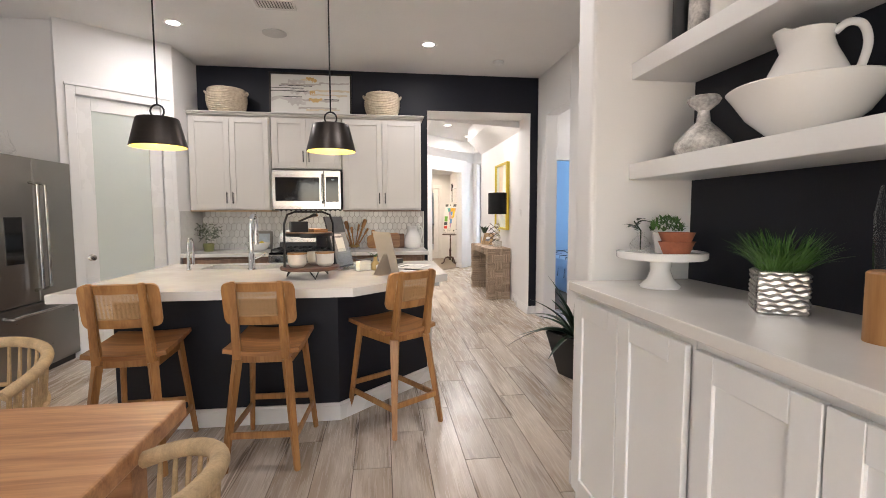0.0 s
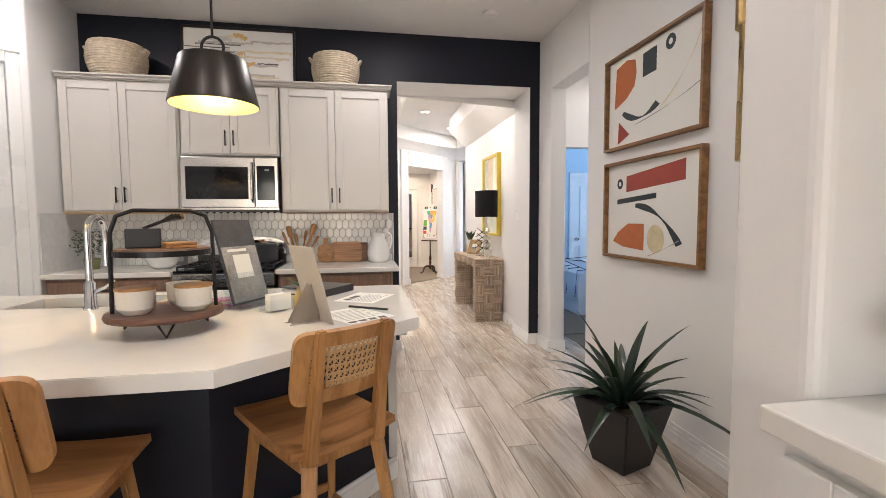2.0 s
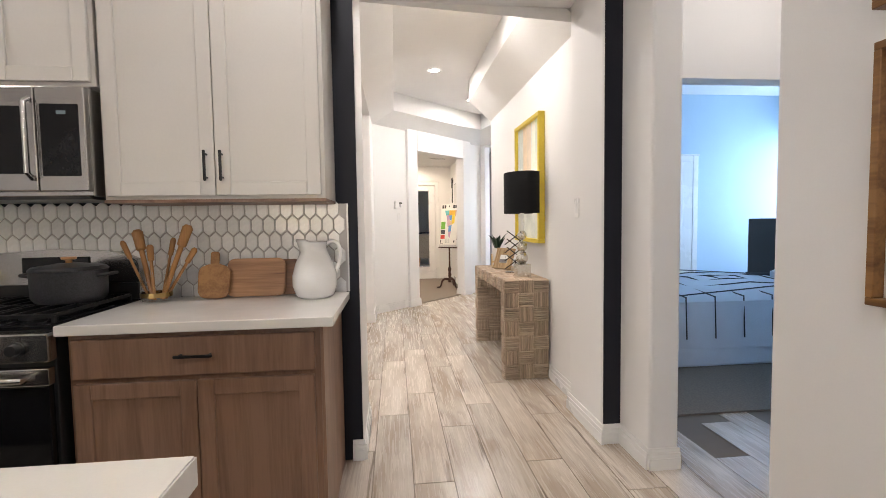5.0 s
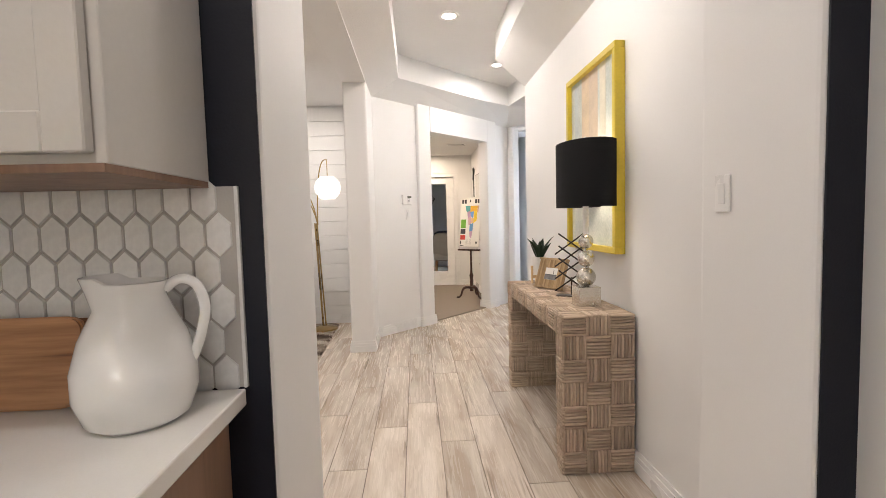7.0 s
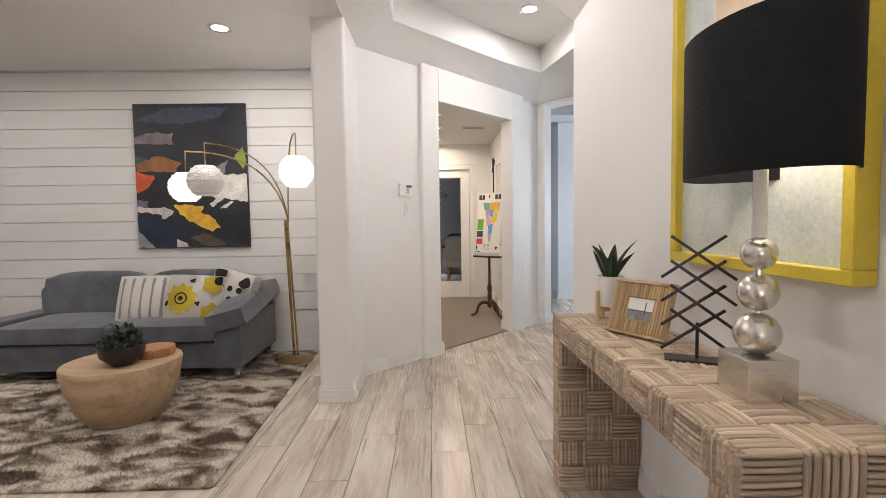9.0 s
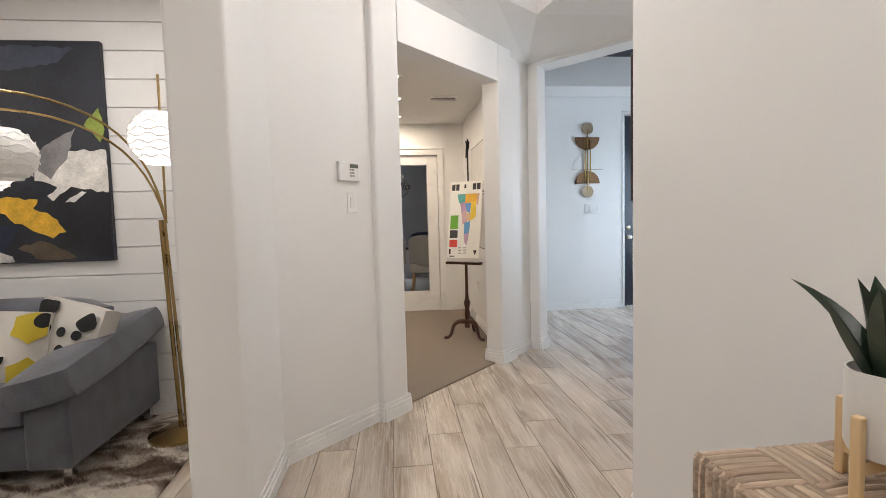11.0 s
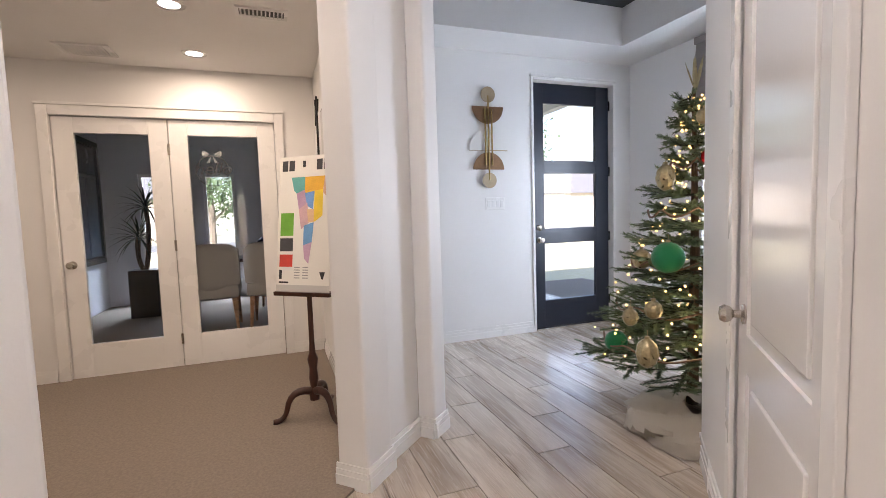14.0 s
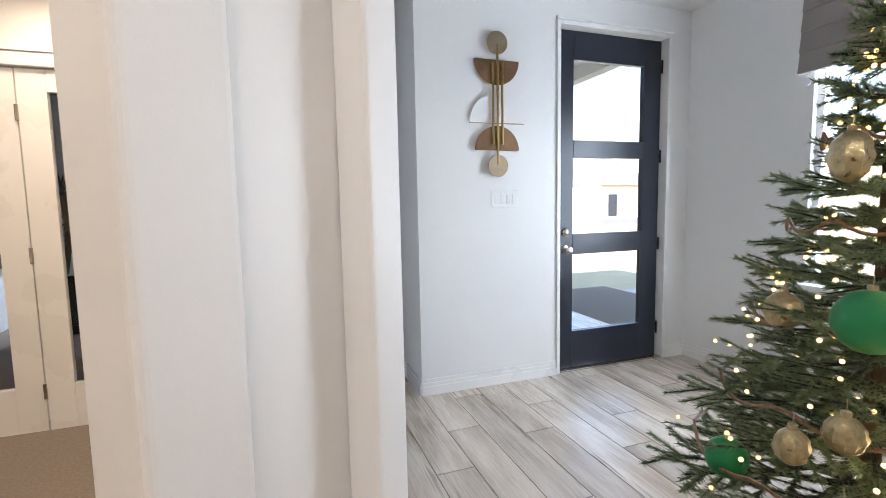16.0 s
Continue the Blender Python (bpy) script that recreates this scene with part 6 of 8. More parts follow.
ph = thing("photo_frame", Matrix.Translation((1.93, 7.99, CZT + 0.003)) @ pose(0, 0, 0, 70, 0, -60), "ribbed wood photo frame with a bridge photograph on the console", "frame")
RIB = wood("ribbed_tan_wood", (0.27, 0.17, 0.08), (0.44, 0.30, 0.16), 0.55, along=1)
part("backing", box(-0.12, 0.12, 0, 0.21, 0, 0.012), RIB, ph)
for i in range(20):
    x = -0.114 + 0.012 * i
    if abs(x) < 0.055:
        part("rib", box(x - 0.005, x + 0.005, 0.012, 0.06, 0.012, 0.02, 0.002, 1), RIB, ph)
        part("rib", box(x - 0.005, x + 0.005, 0.145, 0.198, 0.012, 0.02, 0.002, 1), RIB, ph)
    else:
        part("rib", box(x - 0.005, x + 0.005, 0.012, 0.198, 0.012, 0.02, 0.002, 1), RIB, ph)
part("frame_rail", box(-0.125, 0.125, 0.198, 0.21, 0.0, 0.024, 0.002, 1), RIB, ph)
part("frame_rail", box(-0.125, 0.125, 0.0, 0.012, 0.0, 0.024, 0.002, 1), RIB, ph)
part("photograph", box(-0.052, 0.052, 0.062, 0.143, 0.012, 0.014), mat("photo_sky", (0.68, 0.67, 0.64), 0.3), ph)
part("photo_sea", box(-0.052, 0.052, 0.062, 0.095, 0.014, 0.0145), mat("photo_grey", (0.16, 0.16, 0.165), 0.3, var=0.4, scale=40), ph)
part("photo_bridge", box(0.02, 0.024, 0.085, 0.13, 0.0145, 0.015), INK, ph)
part("photo_deck", box(-0.052, 0.052, 0.095, 0.098, 0.0145, 0.015), INK, ph)
part("easel_back", box(-0.02, 0.02, 0.0, 0.14, -0.006, 0), RIB, ph)

gs = thing("lattice_sculpture", pose(1.985, 7.69, CZT, 0, 0, -25), "dark metal lattice sculpture on the console", "sculpture")
part("base", box(-0.09, 0.09, -0.035, 0.035, 0, 0.01, 0.002), BRONZE, gs)
for k in range(4):
    for s in (-1, 1):
        part("strut", bar((s * (-0.10 + 0.0), 0.012 * s, 0.03 + 0.075 * k), (s * 0.075, 0.012 * s, 0.03 + 0.075 * k + 0.13), 0.009, 0.009, 0.001), BRONZE, gs)
part("post", bar((0.0, 0, 0.005), (0.0, 0, 0.12), 0.009, 0.009, 0.001, up=(0, 1, 0)), BRONZE, gs)

sn = thing("snake_plant", pose(1.955, 8.30, CZT), "dark snake plant in a white pot on a light wood stand", "plant")
part("pot", moved(lathe([(0, 0), (0.058, 0), (0.064, 0.01), (0.066, 0.115), (0.061, 0.115), (0.058, 0.09), (0, 0.09)], 32), pose(0, 0, 0.055)), mat("matte_white_pot", (0.74, 0.72, 0.69), 0.55), sn, smooth=True)
PALE = wood("light_beech", (0.58, 0.39, 0.19), (0.72, 0.52, 0.29), 0.5, along=2)
for a in (10, 100, 190, 280):
    c, s = math.cos(radians(a)), math.sin(radians(a))
    part("stand_leg", moved(box(-0.009, 0.009, -0.009, 0.009, 0, 0.115, 0.003), pose(0.077 * c, 0.077 * s, 0, 0, 0, a)), PALE, sn)
part("cross_bar", moved(box(-0.075, 0.075, -0.008, 0.008, 0.035, 0.053), pose(0, 0, 0, 0, 0, 10)), PALE, sn)
part("cross_bar", moved(box(-0.008, 0.008, -0.075, 0.075, 0.035, 0.053), pose(0, 0, 0, 0, 0, 10)), PALE, sn)
for o in sn.children:
    o.data.transform(Matrix.Diagonal((0.82, 0.82, 1.15, 1)))
for k in range(9):
    a = 40 * k + 15
    part("leaf", moved(leaf(0.15 + 0.03 * ((k * 7) % 3), 0.05, 0.25 * (k % 3 - 0.6), 0.35, 7), pose(0.018 * math.cos(radians(a)), 0.018 * math.sin(radians(a)), 0.165, 0, -84 + 9 * (k % 4), a)), mat("snake_leaf", (0.022, 0.045, 0.035), 0.4, var=0.35, scale=20) if k == 0 else LEAF, sn, smooth=True)


def switch_plate(m, gangs=1, label="white rocker light switch plate on the wall"):
    t = thing("switch_plate", m, label, "switch")
    w = 0.07 + 0.046 * (gangs - 1)
    part("plate", box(-w / 2, w / 2, -0.007, 0, -0.06, 0.06, 0.003), TRIM, t)
    for g in range(gangs):
        x = -w / 2 + 0.035 + 0.046 * g
        part("rocker", moved(box(x - 0.016, x + 0.016, -0.011, -0.006, -0.033, 0.033, 0.002), pose(0, 0, 0, 3)), CABWHITE, t)


switch_plate(Matrix.Translation((2.0445, 6.39, 1.348)) @ pose(0, 0, 0, 0, 0, -90))
DG = pose(0.609, 10.06, 0, 0, 0, 45)
th = thing("alarm_keypad", DG @ pose(0.475, 0, 1.53), "white alarm keypad with small display on the angled wall", "keypad")
part("housing", box(-0.075, 0.075, -0.026, 0, -0.055, 0.055, 0.006), TRIM, th)
part("display", box(0.0, 0.06, -0.028, -0.026, 0.02, 0.042), mat("lcd_grey", (0.12, 0.13, 0.10), 0.3), th)
for r in range(3):
    for c in range(2):
        part("key", box(0.0 + 0.018 * c, 0.012 + 0.018 * c, -0.029, -0.026, -0.03 + 0.017 * r, -0.019 + 0.017 * r), GREYINK, th)
switch_plate(DG @ pose(0.50, 0, 1.355))

# ---- living room ----
SHIP = mat("white_shiplap_paint", (0.79, 0.78, 0.76), 0.45, var=0.03, scale=3, bump=0.05)
wl = bpy.data.objects["wall_living_back"]
for k in range(17):
    z0 = 0.0 + 0.1785 * k - 0.13
    z0, z1 = max(0.0, z0), min(2.74, z0 + 0.1735)
    if z1 > z0:
        part("shiplap_board", box(-5.9, 0.383, LY - 0.018, LY, z0, z1, 0.003, 1), SHIP, wl)
pt = thing("large_abstract_painting", pose(-1.12, LY - 0.018, 1.035, 90), "large dark abstract canvas with red and yellow strokes", "painting")
PWH, PHH = 0.53, 1.375
part("canvas", box(-PWH, PWH, 0, PHH, 0, 0.035, 0.003, 1), mat("dark_canvas", (0.022, 0.024, 0.032), 0.45, var=0.6, scale=3, bump=0.15), pt)
rj = random.Random(17)


def brushed(col, pts, rough=0.02):
    """One stroke of paint, given in tenths of a metre from the canvas's lower right corner, with ragged edges."""
    out = []
    k = len(pts)
    for i, p in enumerate(pts):
        q = pts[(i + 1) % k]
        n = max(2, int(math.hypot(q[0] - p[0], q[1] - p[1]) / 0.35))
        for j in range(n):
            x = PWH + (p[0] + (q[0] - p[0]) * j / n) * 0.1 + rj.uniform(-rough, rough) * 0.5
            y = (p[1] + (q[1] - p[1]) * j / n) * 0.1 + rj.uniform(-rough, rough) * 0.5
            out.append((max(-PWH + 0.002, min(PWH - 0.002, x)), max(0.003, min(PHH - 0.003, y))))
    brushed.layer += 1
    part("brush_stroke", blob(out, 0.035 + 0.0003 * brushed.layer, 0.0008), mat("stroke_paint", col, 0.4, var=0.35, scale=9, fine=70, bump=0.2), pt)


brushed.layer = 0
brushed((0.05, 0.06, 0.09), [(-10.6, 12.2), (-7, 13.4), (-1.5, 13.3), (-2.5, 12.4), (-6, 11.8)])
brushed((0.20, 0.16, 0.17), [(-11, 10.5), (-9.4, 11.0), (-6.9, 11.0), (-7.0, 9.9), (-10.5, 10.0)])
brushed((0.05, 0.10, 0.06), [(-10.6, 8.9), (-9.3, 8.5), (-9.8, 7.4), (-10.6, 7.5)])
brushed((0.30, 0.13, 0.045), [(-10.4, 8.1), (-8.2, 8.9), (-6.2, 8.2), (-6.8, 7.3), (-10.4, 7.3)])
brushed((0.58, 0.10, 0.04), [(-10.6, 7.4), (-8.9, 7.0), (-8.8, 6.5), (-10.0, 5.4), (-10.6, 5.4)])
brushed((0.70, 0.67, 0.62), [(-4.3, 6.8), (-2.1, 7.0), (0, 7.0), (0, 4.3), (-2.3, 4.7), (-3.3, 3.9), (-4.3, 5.2)])
brushed((0.22, 0.21, 0.21), [(-4.3, 6.8), (-1.8, 8.5), (-2.5, 6.2), (-3.3, 5.3), (-4.1, 5.8)])
brushed((0.02, 0.022, 0.03), [(-5.8, 4.1), (-4.4, 5.2), (-3.1, 4.8), (-3.5, 4.2), (-4.7, 4.0)])
brushed((0.72, 0.42, 0.04), [(-7.2, 4.2), (-4.2, 4.0), (-4.5, 3.5), (-3.3, 2.9), (-2.8, 2.0), (-3.5, 1.5), (-4.7, 2.0), (-6.2, 3.0)])
brushed((0.16, 0.12, 0.22), [(-10.6, 4.6), (-9.5, 4.5), (-9.6, 4.0), (-10.6, 4.0)])
brushed((0.55, 0.50, 0.47), [(-10.6, 4.0), (-8.0, 3.9), (-7.0, 3.5), (-8.3, 2.5), (-8.3, 3.2), (-10.6, 3.5)])
brushed((0.018, 0.026, 0.05), [(-10.6, 3.3), (-9.2, 3.1), (-5.4, 2.2), (-6.8, 0.1), (-9.0, 0.1), (-10.6, 1.8)])
brushed((0.015, 0.016, 0.02), [(-2.3, 4.7), (0, 4.3), (0, 0.1), (-3.0, 1.0), (-2.7, 2.1), (-4.0, 3.5)])
brushed((0.70, 0.69, 0.66), [(-2.7, 3.8), (-1.6, 4.45), (-1.3, 4.4), (-2.1, 3.75)], 0.01)
brushed((0.10, 0.075, 0.05), [(-5.6, 1.0), (-4.0, 1.4), (-2.2, 0.3), (-4.2, 0.1)])
brushed((0.62, 0.60, 0.57), [(-6.9, 0.8), (-6.0, 0.5), (-5.8, 0.05), (-6.9, 0.05)], 0.015)
brushed((0.28, 0.28, 0.30), [(-10.6, 1.9), (-10.0, 1.0), (-9.0, 0.05), (-10.6, 0.05)])
brushed((0.27, 0.34, 0.06), [(-1.2, 8.6), (-0.3, 9.7), (0, 8.3), (-0.3, 7.5)], 0.008)

VELVET = mat("grey_velvet", (0.10, 0.105, 0.125), 0.85, var=0.35, scale=7, fine=150, bump=0.15, Sheen_Weight=0.35)
so = thing("sofa", pose(-0.36, 9.98, 0), "grey velvet sofa with soft rounded arms", "sofa")


def cushion(w, d, h, puff=0.03, n=8):
    b = bmesh.new()
    bmesh.ops.create_cube(b, size=1)
    bmesh.ops.subdivide_edges(b, edges=b.edges[:], cuts=n, use_grid_fill=True)
    for v in b.verts:
        x, y, z = v.co * 2
        k = (1 - abs(x) ** 3) * (1 - abs(y) ** 3)
        v.co = Vector((x * w / 2 * (1 - 0.03 * abs(y * z) ** 2), y * d / 2 * (1 - 0.03 * abs(x * z) ** 2), z * (h / 2 * (0.72 + 0.28 * k ** 0.5) + puff * k * 0.5)))
    return b


part("base", box(-1.95, -0.15, 0.02, 0.85, 0.10, 0.32, 0.02, 3), VELVET, so)
part("back_frame", box(-2.1, -0.05, 0.66, 0.86, 0.32, 0.70, 0.05, 3), VELVET, so)
for k in range(2):
    part("seat_cushion", moved(cushion(0.87, 0.72, 0.17), pose(-0.62 - 0.88 * k, 0.34, 0.395)), VELVET, so, smooth=True)
    part("back_cushion", moved(cushion(0.87, 0.22, 0.44, 0.02), pose(-0.60 - 0.88 * k, 0.60, 0.62, -8)), VELVET, so, smooth=True)
arm = box(-0.2, 0, 0.0, 0.86, 0.10, 0.50, 0.02, 3)
part("arm", arm, VELVET, so)
part("arm_pillow", moved(cushion(0.30, 0.95, 0.19, 0.03), pose(-0.11, 0.43, 0.56, 8, -14)), VELVET, so, smooth=True)
part("arm", box(-2.1, -1.9, 0.0, 0.86, 0.10, 0.50, 0.02, 3), VELVET, so)
for x in (-2.05, -0.05):
    for y in (0.07, 0.79):
        part("foot", box(x - 0.02, x + 0.02, y - 0.02, y + 0.02, 0, 0.10, 0.002), CHROME, so)
LINEN = mat("cream_linen", (0.62, 0.59, 0.54), 0.9, var=0.06, fine=250, bump=0.25)
BLKFAB = mat("black_fabric", (0.02, 0.02, 0.02), 0.9)
MUST = mat("mustard_felt", (0.55, 0.42, 0.04), 0.9, var=0.1)


def throw_pillow(m, w, label, pattern):
    t = thing("throw_pillow", m, label, "pillow", "pillows on the sofa")
    h, th_ = 0.40, 0.15
    part("pillow_body", moved(cushion(w, h, th_, 0.05), pose(0, 0, 0, 90)), LINEN, t, smooth=True)

    def face(x, z, lift):
        u, v = min(0.98, abs(x) / (w / 2)), min(0.98, abs(z) / (h / 2))
        k = (1 - u ** 3) * (1 - v ** 3)
        return (x, -(th_ / 2 * (0.72 + 0.28 * k ** 0.5) + 0.025 * k) - lift, z)

    for i, (pts, mm) in enumerate(pattern):
        b = bmesh.new()
        cx, cz = sum(p[0] for p in pts) / len(pts), sum(p[1] for p in pts) / len(pts)
        rings = []
        for f in (1.0, 0.66, 0.33):
            ring = []
            for x, z in pts:
                x, z = cx + (x - cx) * f, cz + (z - cz) * f
                ring.append(b.verts.new(face(max(-w * 0.485, min(w * 0.485, x)), max(-h * 0.485, min(h * 0.485, z)), 0.003 + 0.0012 * i)))
            rings.append(ring)
        c = b.verts.new(face(cx, cz, 0.003 + 0.0012 * i))
        n = len(pts)
        for k in range(n):
            j = (k + 1) % n
            for r0, r1 in zip(rings, rings[1:]):
                b.faces.new((r0[k], r0[j], r1[j], r1[k]))
            b.faces.new((rings[-1][k], rings[-1][j], c))
        part("patch", b, mm, t, smooth=True)


def ring_pts(cx, cz, r, n=14, wob=0.0):
    return [(cx + r * (1 + wob * (i % 2)) * math.cos(2 * math.pi * i / n), cz + r * (1 + wob * (i % 2)) * math.sin(2 * math.pi * i / n)) for i in range(n)]


throw_pillow(pose(-0.57, 10.36, 0.645, -18, 12, -16), 0.40, "white pillow with black dots against the sofa arm", [(ring_pts(x * 0.085 + 0.02 * (i % 2), z * 0.085, 0.026), BLKFAB) for i, z in enumerate((-1.6, -0.55, 0.5)) for x in (-1.6, -0.55, 0.5, 1.5)] + [(rounded([(0.09, 0.10), (0.16, 0.19), (0.205, 0.10), (0.15, 0.06)], 0.03), BLKFAB), (rounded([(-0.19, 0.18), (-0.05, 0.19), (-0.03, 0.13), (-0.13, 0.09)], 0.03), BLKFAB), (rounded([(-0.02, -0.19), (0.13, -0.19), (0.10, -0.11)], 0.03), BLKFAB)])
throw_pillow(pose(-0.83, 10.27, 0.62, -18, 4, 6), 0.44, "white pillow with mustard flowers and black accents", [(ring_pts(-0.09, -0.01, 0.105, 20, 0.28), MUST), (ring_pts(-0.09, -0.01, 0.052), BLKFAB), (ring_pts(-0.09, -0.01, 0.040), MUST), (ring_pts(-0.09, -0.01, 0.020), BLKFAB), (ring_pts(0.15, 0.12, 0.075, 12, 0.25), MUST), (ring_pts(0.19, 0.15, 0.04), BLKFAB), (ring_pts(0.16, -0.13, 0.075, 12, 0.25), MUST), (ring_pts(0.18, -0.15, 0.042), BLKFAB), (rounded([(-0.05, 0.14), (0.01, 0.17), (0.0, 0.12)], 0.01), BLKFAB), (rounded([(0.02, -0.04), (0.07, -0.03), (0.06, -0.08)], 0.01), BLKFAB), (rounded([(-0.23, -0.06), (-0.18, -0.02), (-0.19, -0.08)], 0.01), BLKFAB)])
throw_pillow(pose(-1.24, 10.30, 0.62, -18, 0, 0), 0.48, "white and grey striped pillow with tassels", [([(-0.2 + 0.085 * k, -0.17), (-0.175 + 0.085 * k, -0.17), (-0.175 + 0.085 * k, 0.17), (-0.2 + 0.085 * k, 0.17)], mat("grey_stripe", (0.28, 0.27, 0.25), 0.9)) for k in range(5)])

RUG = bpy.data.materials.new("brown_cream_shag")
RUG.use_nodes = True
n_, l_ = RUG.node_tree.nodes, RUG.node_tree.links
tc_ = n_.new("ShaderNodeTexCoord")
nz = n_.new("ShaderNodeTexNoise")
nz.inputs["Scale"].default_value, nz.inputs["Detail"].default_value, nz.inputs["Distortion"].default_value = 4.5, 8, 0.9
mp_ = n_.new("ShaderNodeMapping")
mp_.inputs["Scale"].default_value = (1.0, 1.7, 1)
l_.new(tc_.outputs["Object"], mp_.inputs[0])
l_.new(mp_.outputs[0], nz.inputs["Vector"])
rp = n_.new("ShaderNodeValToRGB")
e_ = rp.color_ramp.elements
e_[0].position, e_[0].color = 0.37, (0.085, 0.055, 0.038, 1)
e_[1].position, e_[1].color = 0.60, (0.62, 0.56, 0.48, 1)
x_ = e_.new(0.465)
x_.color = (0.24, 0.185, 0.14, 1)
l_.new(nz.outputs["Fac"], rp.inputs[0])
l_.new(rp.outputs[0], n_["Principled BSDF"].inputs["Base Color"])
n_["Principled BSDF"].inputs["Roughness"].default_value = 0.95
rug = tagged(thing("shag_rug", pose(0, 0, 0), "brown and cream shaggy rug under the sofa", "rug"))
part("rug_base", prism(rounded([(-3.2, 8.45), (0.13, 8.45), (0.05, 10.82), (-3.2, 10.82)], 0.03), 0.001, 0.012), RUG, rug)
rr_ = np.random.RandomState(3)
vs_, fs_ = [], []
for i in range(26000):
    x, y = rr_.uniform(-1.9, 0.12), rr_.uniform(8.44, 10.6)
    if x > 0.13 - 0.035 * (y - 8.45):
        continue
    a, l = rr_.uniform(0, 6.28), rr_.uniform(0.015, 0.035)
    dx, dy = math.cos(a), math.sin(a)
    k = len(vs_)
    vs_ += [(x - dy * 0.004, y + dx * 0.004, 0.01), (x + dy * 0.004, y - dx * 0.004, 0.01), (x + dx * l * 0.8, y + dy * l * 0.8, 0.01 + l * 0.75)]
    fs_.append((k, k + 1, k + 2))
me_ = bpy.data.meshes.new("pile")
me_.from_pydata(vs_, [], fs_)
me_.materials.append(RUG)
po = new("pile", me_)
po.parent = rug
po["kind"] = "stuff"

# arc lamp
al = thing("arc_floor_lamp", pose(-0.09, 10.50, 0.012), "brass three-arm arc floor lamp with lit woven globes", "lamp")
part("base", lathe([(0, 0), (0.17, 0), (0.172, 0.02), (0.12, 0.032), (0.03, 0.045), (0, 0.045)], 40), BRASS, al, smooth=True)
part("pole", tube([(0.0, 0, 0.04), (-0.05, 0.02, 1.27)], 0.012, 14), BRASS, al, smooth=True)
part("pole_twin", tube([(0.03, 0.01, 0.04), (-0.03, 0.02, 1.27)], 0.009, 12), BRASS, al, smooth=True)
GLOBE = mat("white_paper_weave", (0.85, 0.83, 0.80), 0.7)
GLOBEL = emit("lit_paper_globe", (1.0, 0.95, 0.90), 0.30)
for (gx, gy, gz, lit) in ((0.20, -0.45, 1.65, 1), (-0.80, -0.20, 1.56, 1), (-0.53, -0.42, 1.59, 0)):
    ap = Vector((gx, gy, gz + 0.30))
    part("arm", tube(bezier((-0.02, 0.02, 1.25), (-0.03 + gx * 0.12, 0.0, ap.z + 0.12 if gx > 0 else ap.z + 0.02), ap, 12), [0.0065] * 13, 8), BRASS, al, smooth=True)
    part("drop", tube([ap, (gx, gy, gz + 0.13)], 0.005, 6), BRASS, al)
    r = 0.135
    prof = [(0.075, -r * 0.88)] + [(r * max(0.55, math.sin(a)) * (1 + 0.03 * (i % 2)), -r * math.cos(a)) for i, a in enumerate([math.pi * k / 16 for k in range(3, 14)])] + [(0.075, r * 0.88)]
    g = part("globe", moved(lathe(prof, 28), pose(gx, gy, gz)), GLOBEL if lit else GLOBE, al, "white woven globe shade")
    b = bmesh.new()
    for k in range(7):
        z = -0.09 + 0.03 * k
        rr = math.sqrt(max(0.0, r * r - z * z)) + 0.004
        join(b, moved(tube([(rr * math.cos(a) , rr * math.sin(a), z + 0.008 * math.sin(a * 9 + k * 3)) for a in [2 * math.pi * i / 54 for i in range(55)]], 0.003, 4, False), pose(gx, gy, gz)))
    part("cord", b, GLOBE, g)
    if lit:
        glow(-0.09 + gx, 10.50 + gy, gz + 0.21, 1.2, 0.05)
ct = thing("coffee_table", pose(-0.82, 9.30, 0.012), "pale carved wood drum coffee table on the rug", "table")
part("drum", lathe([(0, 0), (0.2, 0), (0.26, 0.08), (0.31, 0.22), (0.335, 0.36), (0.33, 0.375), (0, 0.375)], 48), wood("pale_mango_wood", (0.40, 0.26, 0.15), (0.58, 0.42, 0.27), 0.5), ct, smooth=True)
lt = thing("wooden_log_tray", pose(-0.68, 9.40, 0.388), "round bark-edged wood slab on the coffee table", "tray")
part("slab", lathe([(0, 0), (0.12, 0), (0.125, 0.02), (0.12, 0.055), (0, 0.055)], 30), TEAK, lt, smooth=True)
bp_ = thing("bowl_plant", pose(-0.76, 9.20, 0.388), "leafy green plant in a dark bowl", "plant")
part("bowl", lathe([(0, 0), (0.06, 0), (0.12, 0.06), (0.13, 0.12), (0.12, 0.12), (0, 0.08)], 28), BLACKPLASTIC, bp_, smooth=True)
b = bmesh.new()
for i in range(240):
    v = Vector((rnd.gauss(0, 1), rnd.gauss(0, 1), abs(rnd.gauss(0, 1)))).normalized() * 0.13 * rnd.random() ** 0.3
    join(b, moved(leaf(0.05, 0.026, 0.2, n=2), pose(v.x, v.y, 0.11 + v.z, 0, -rnd.uniform(0, 70), rnd.uniform(0, 360))))
part("foliage", b, LEAF, bp_)

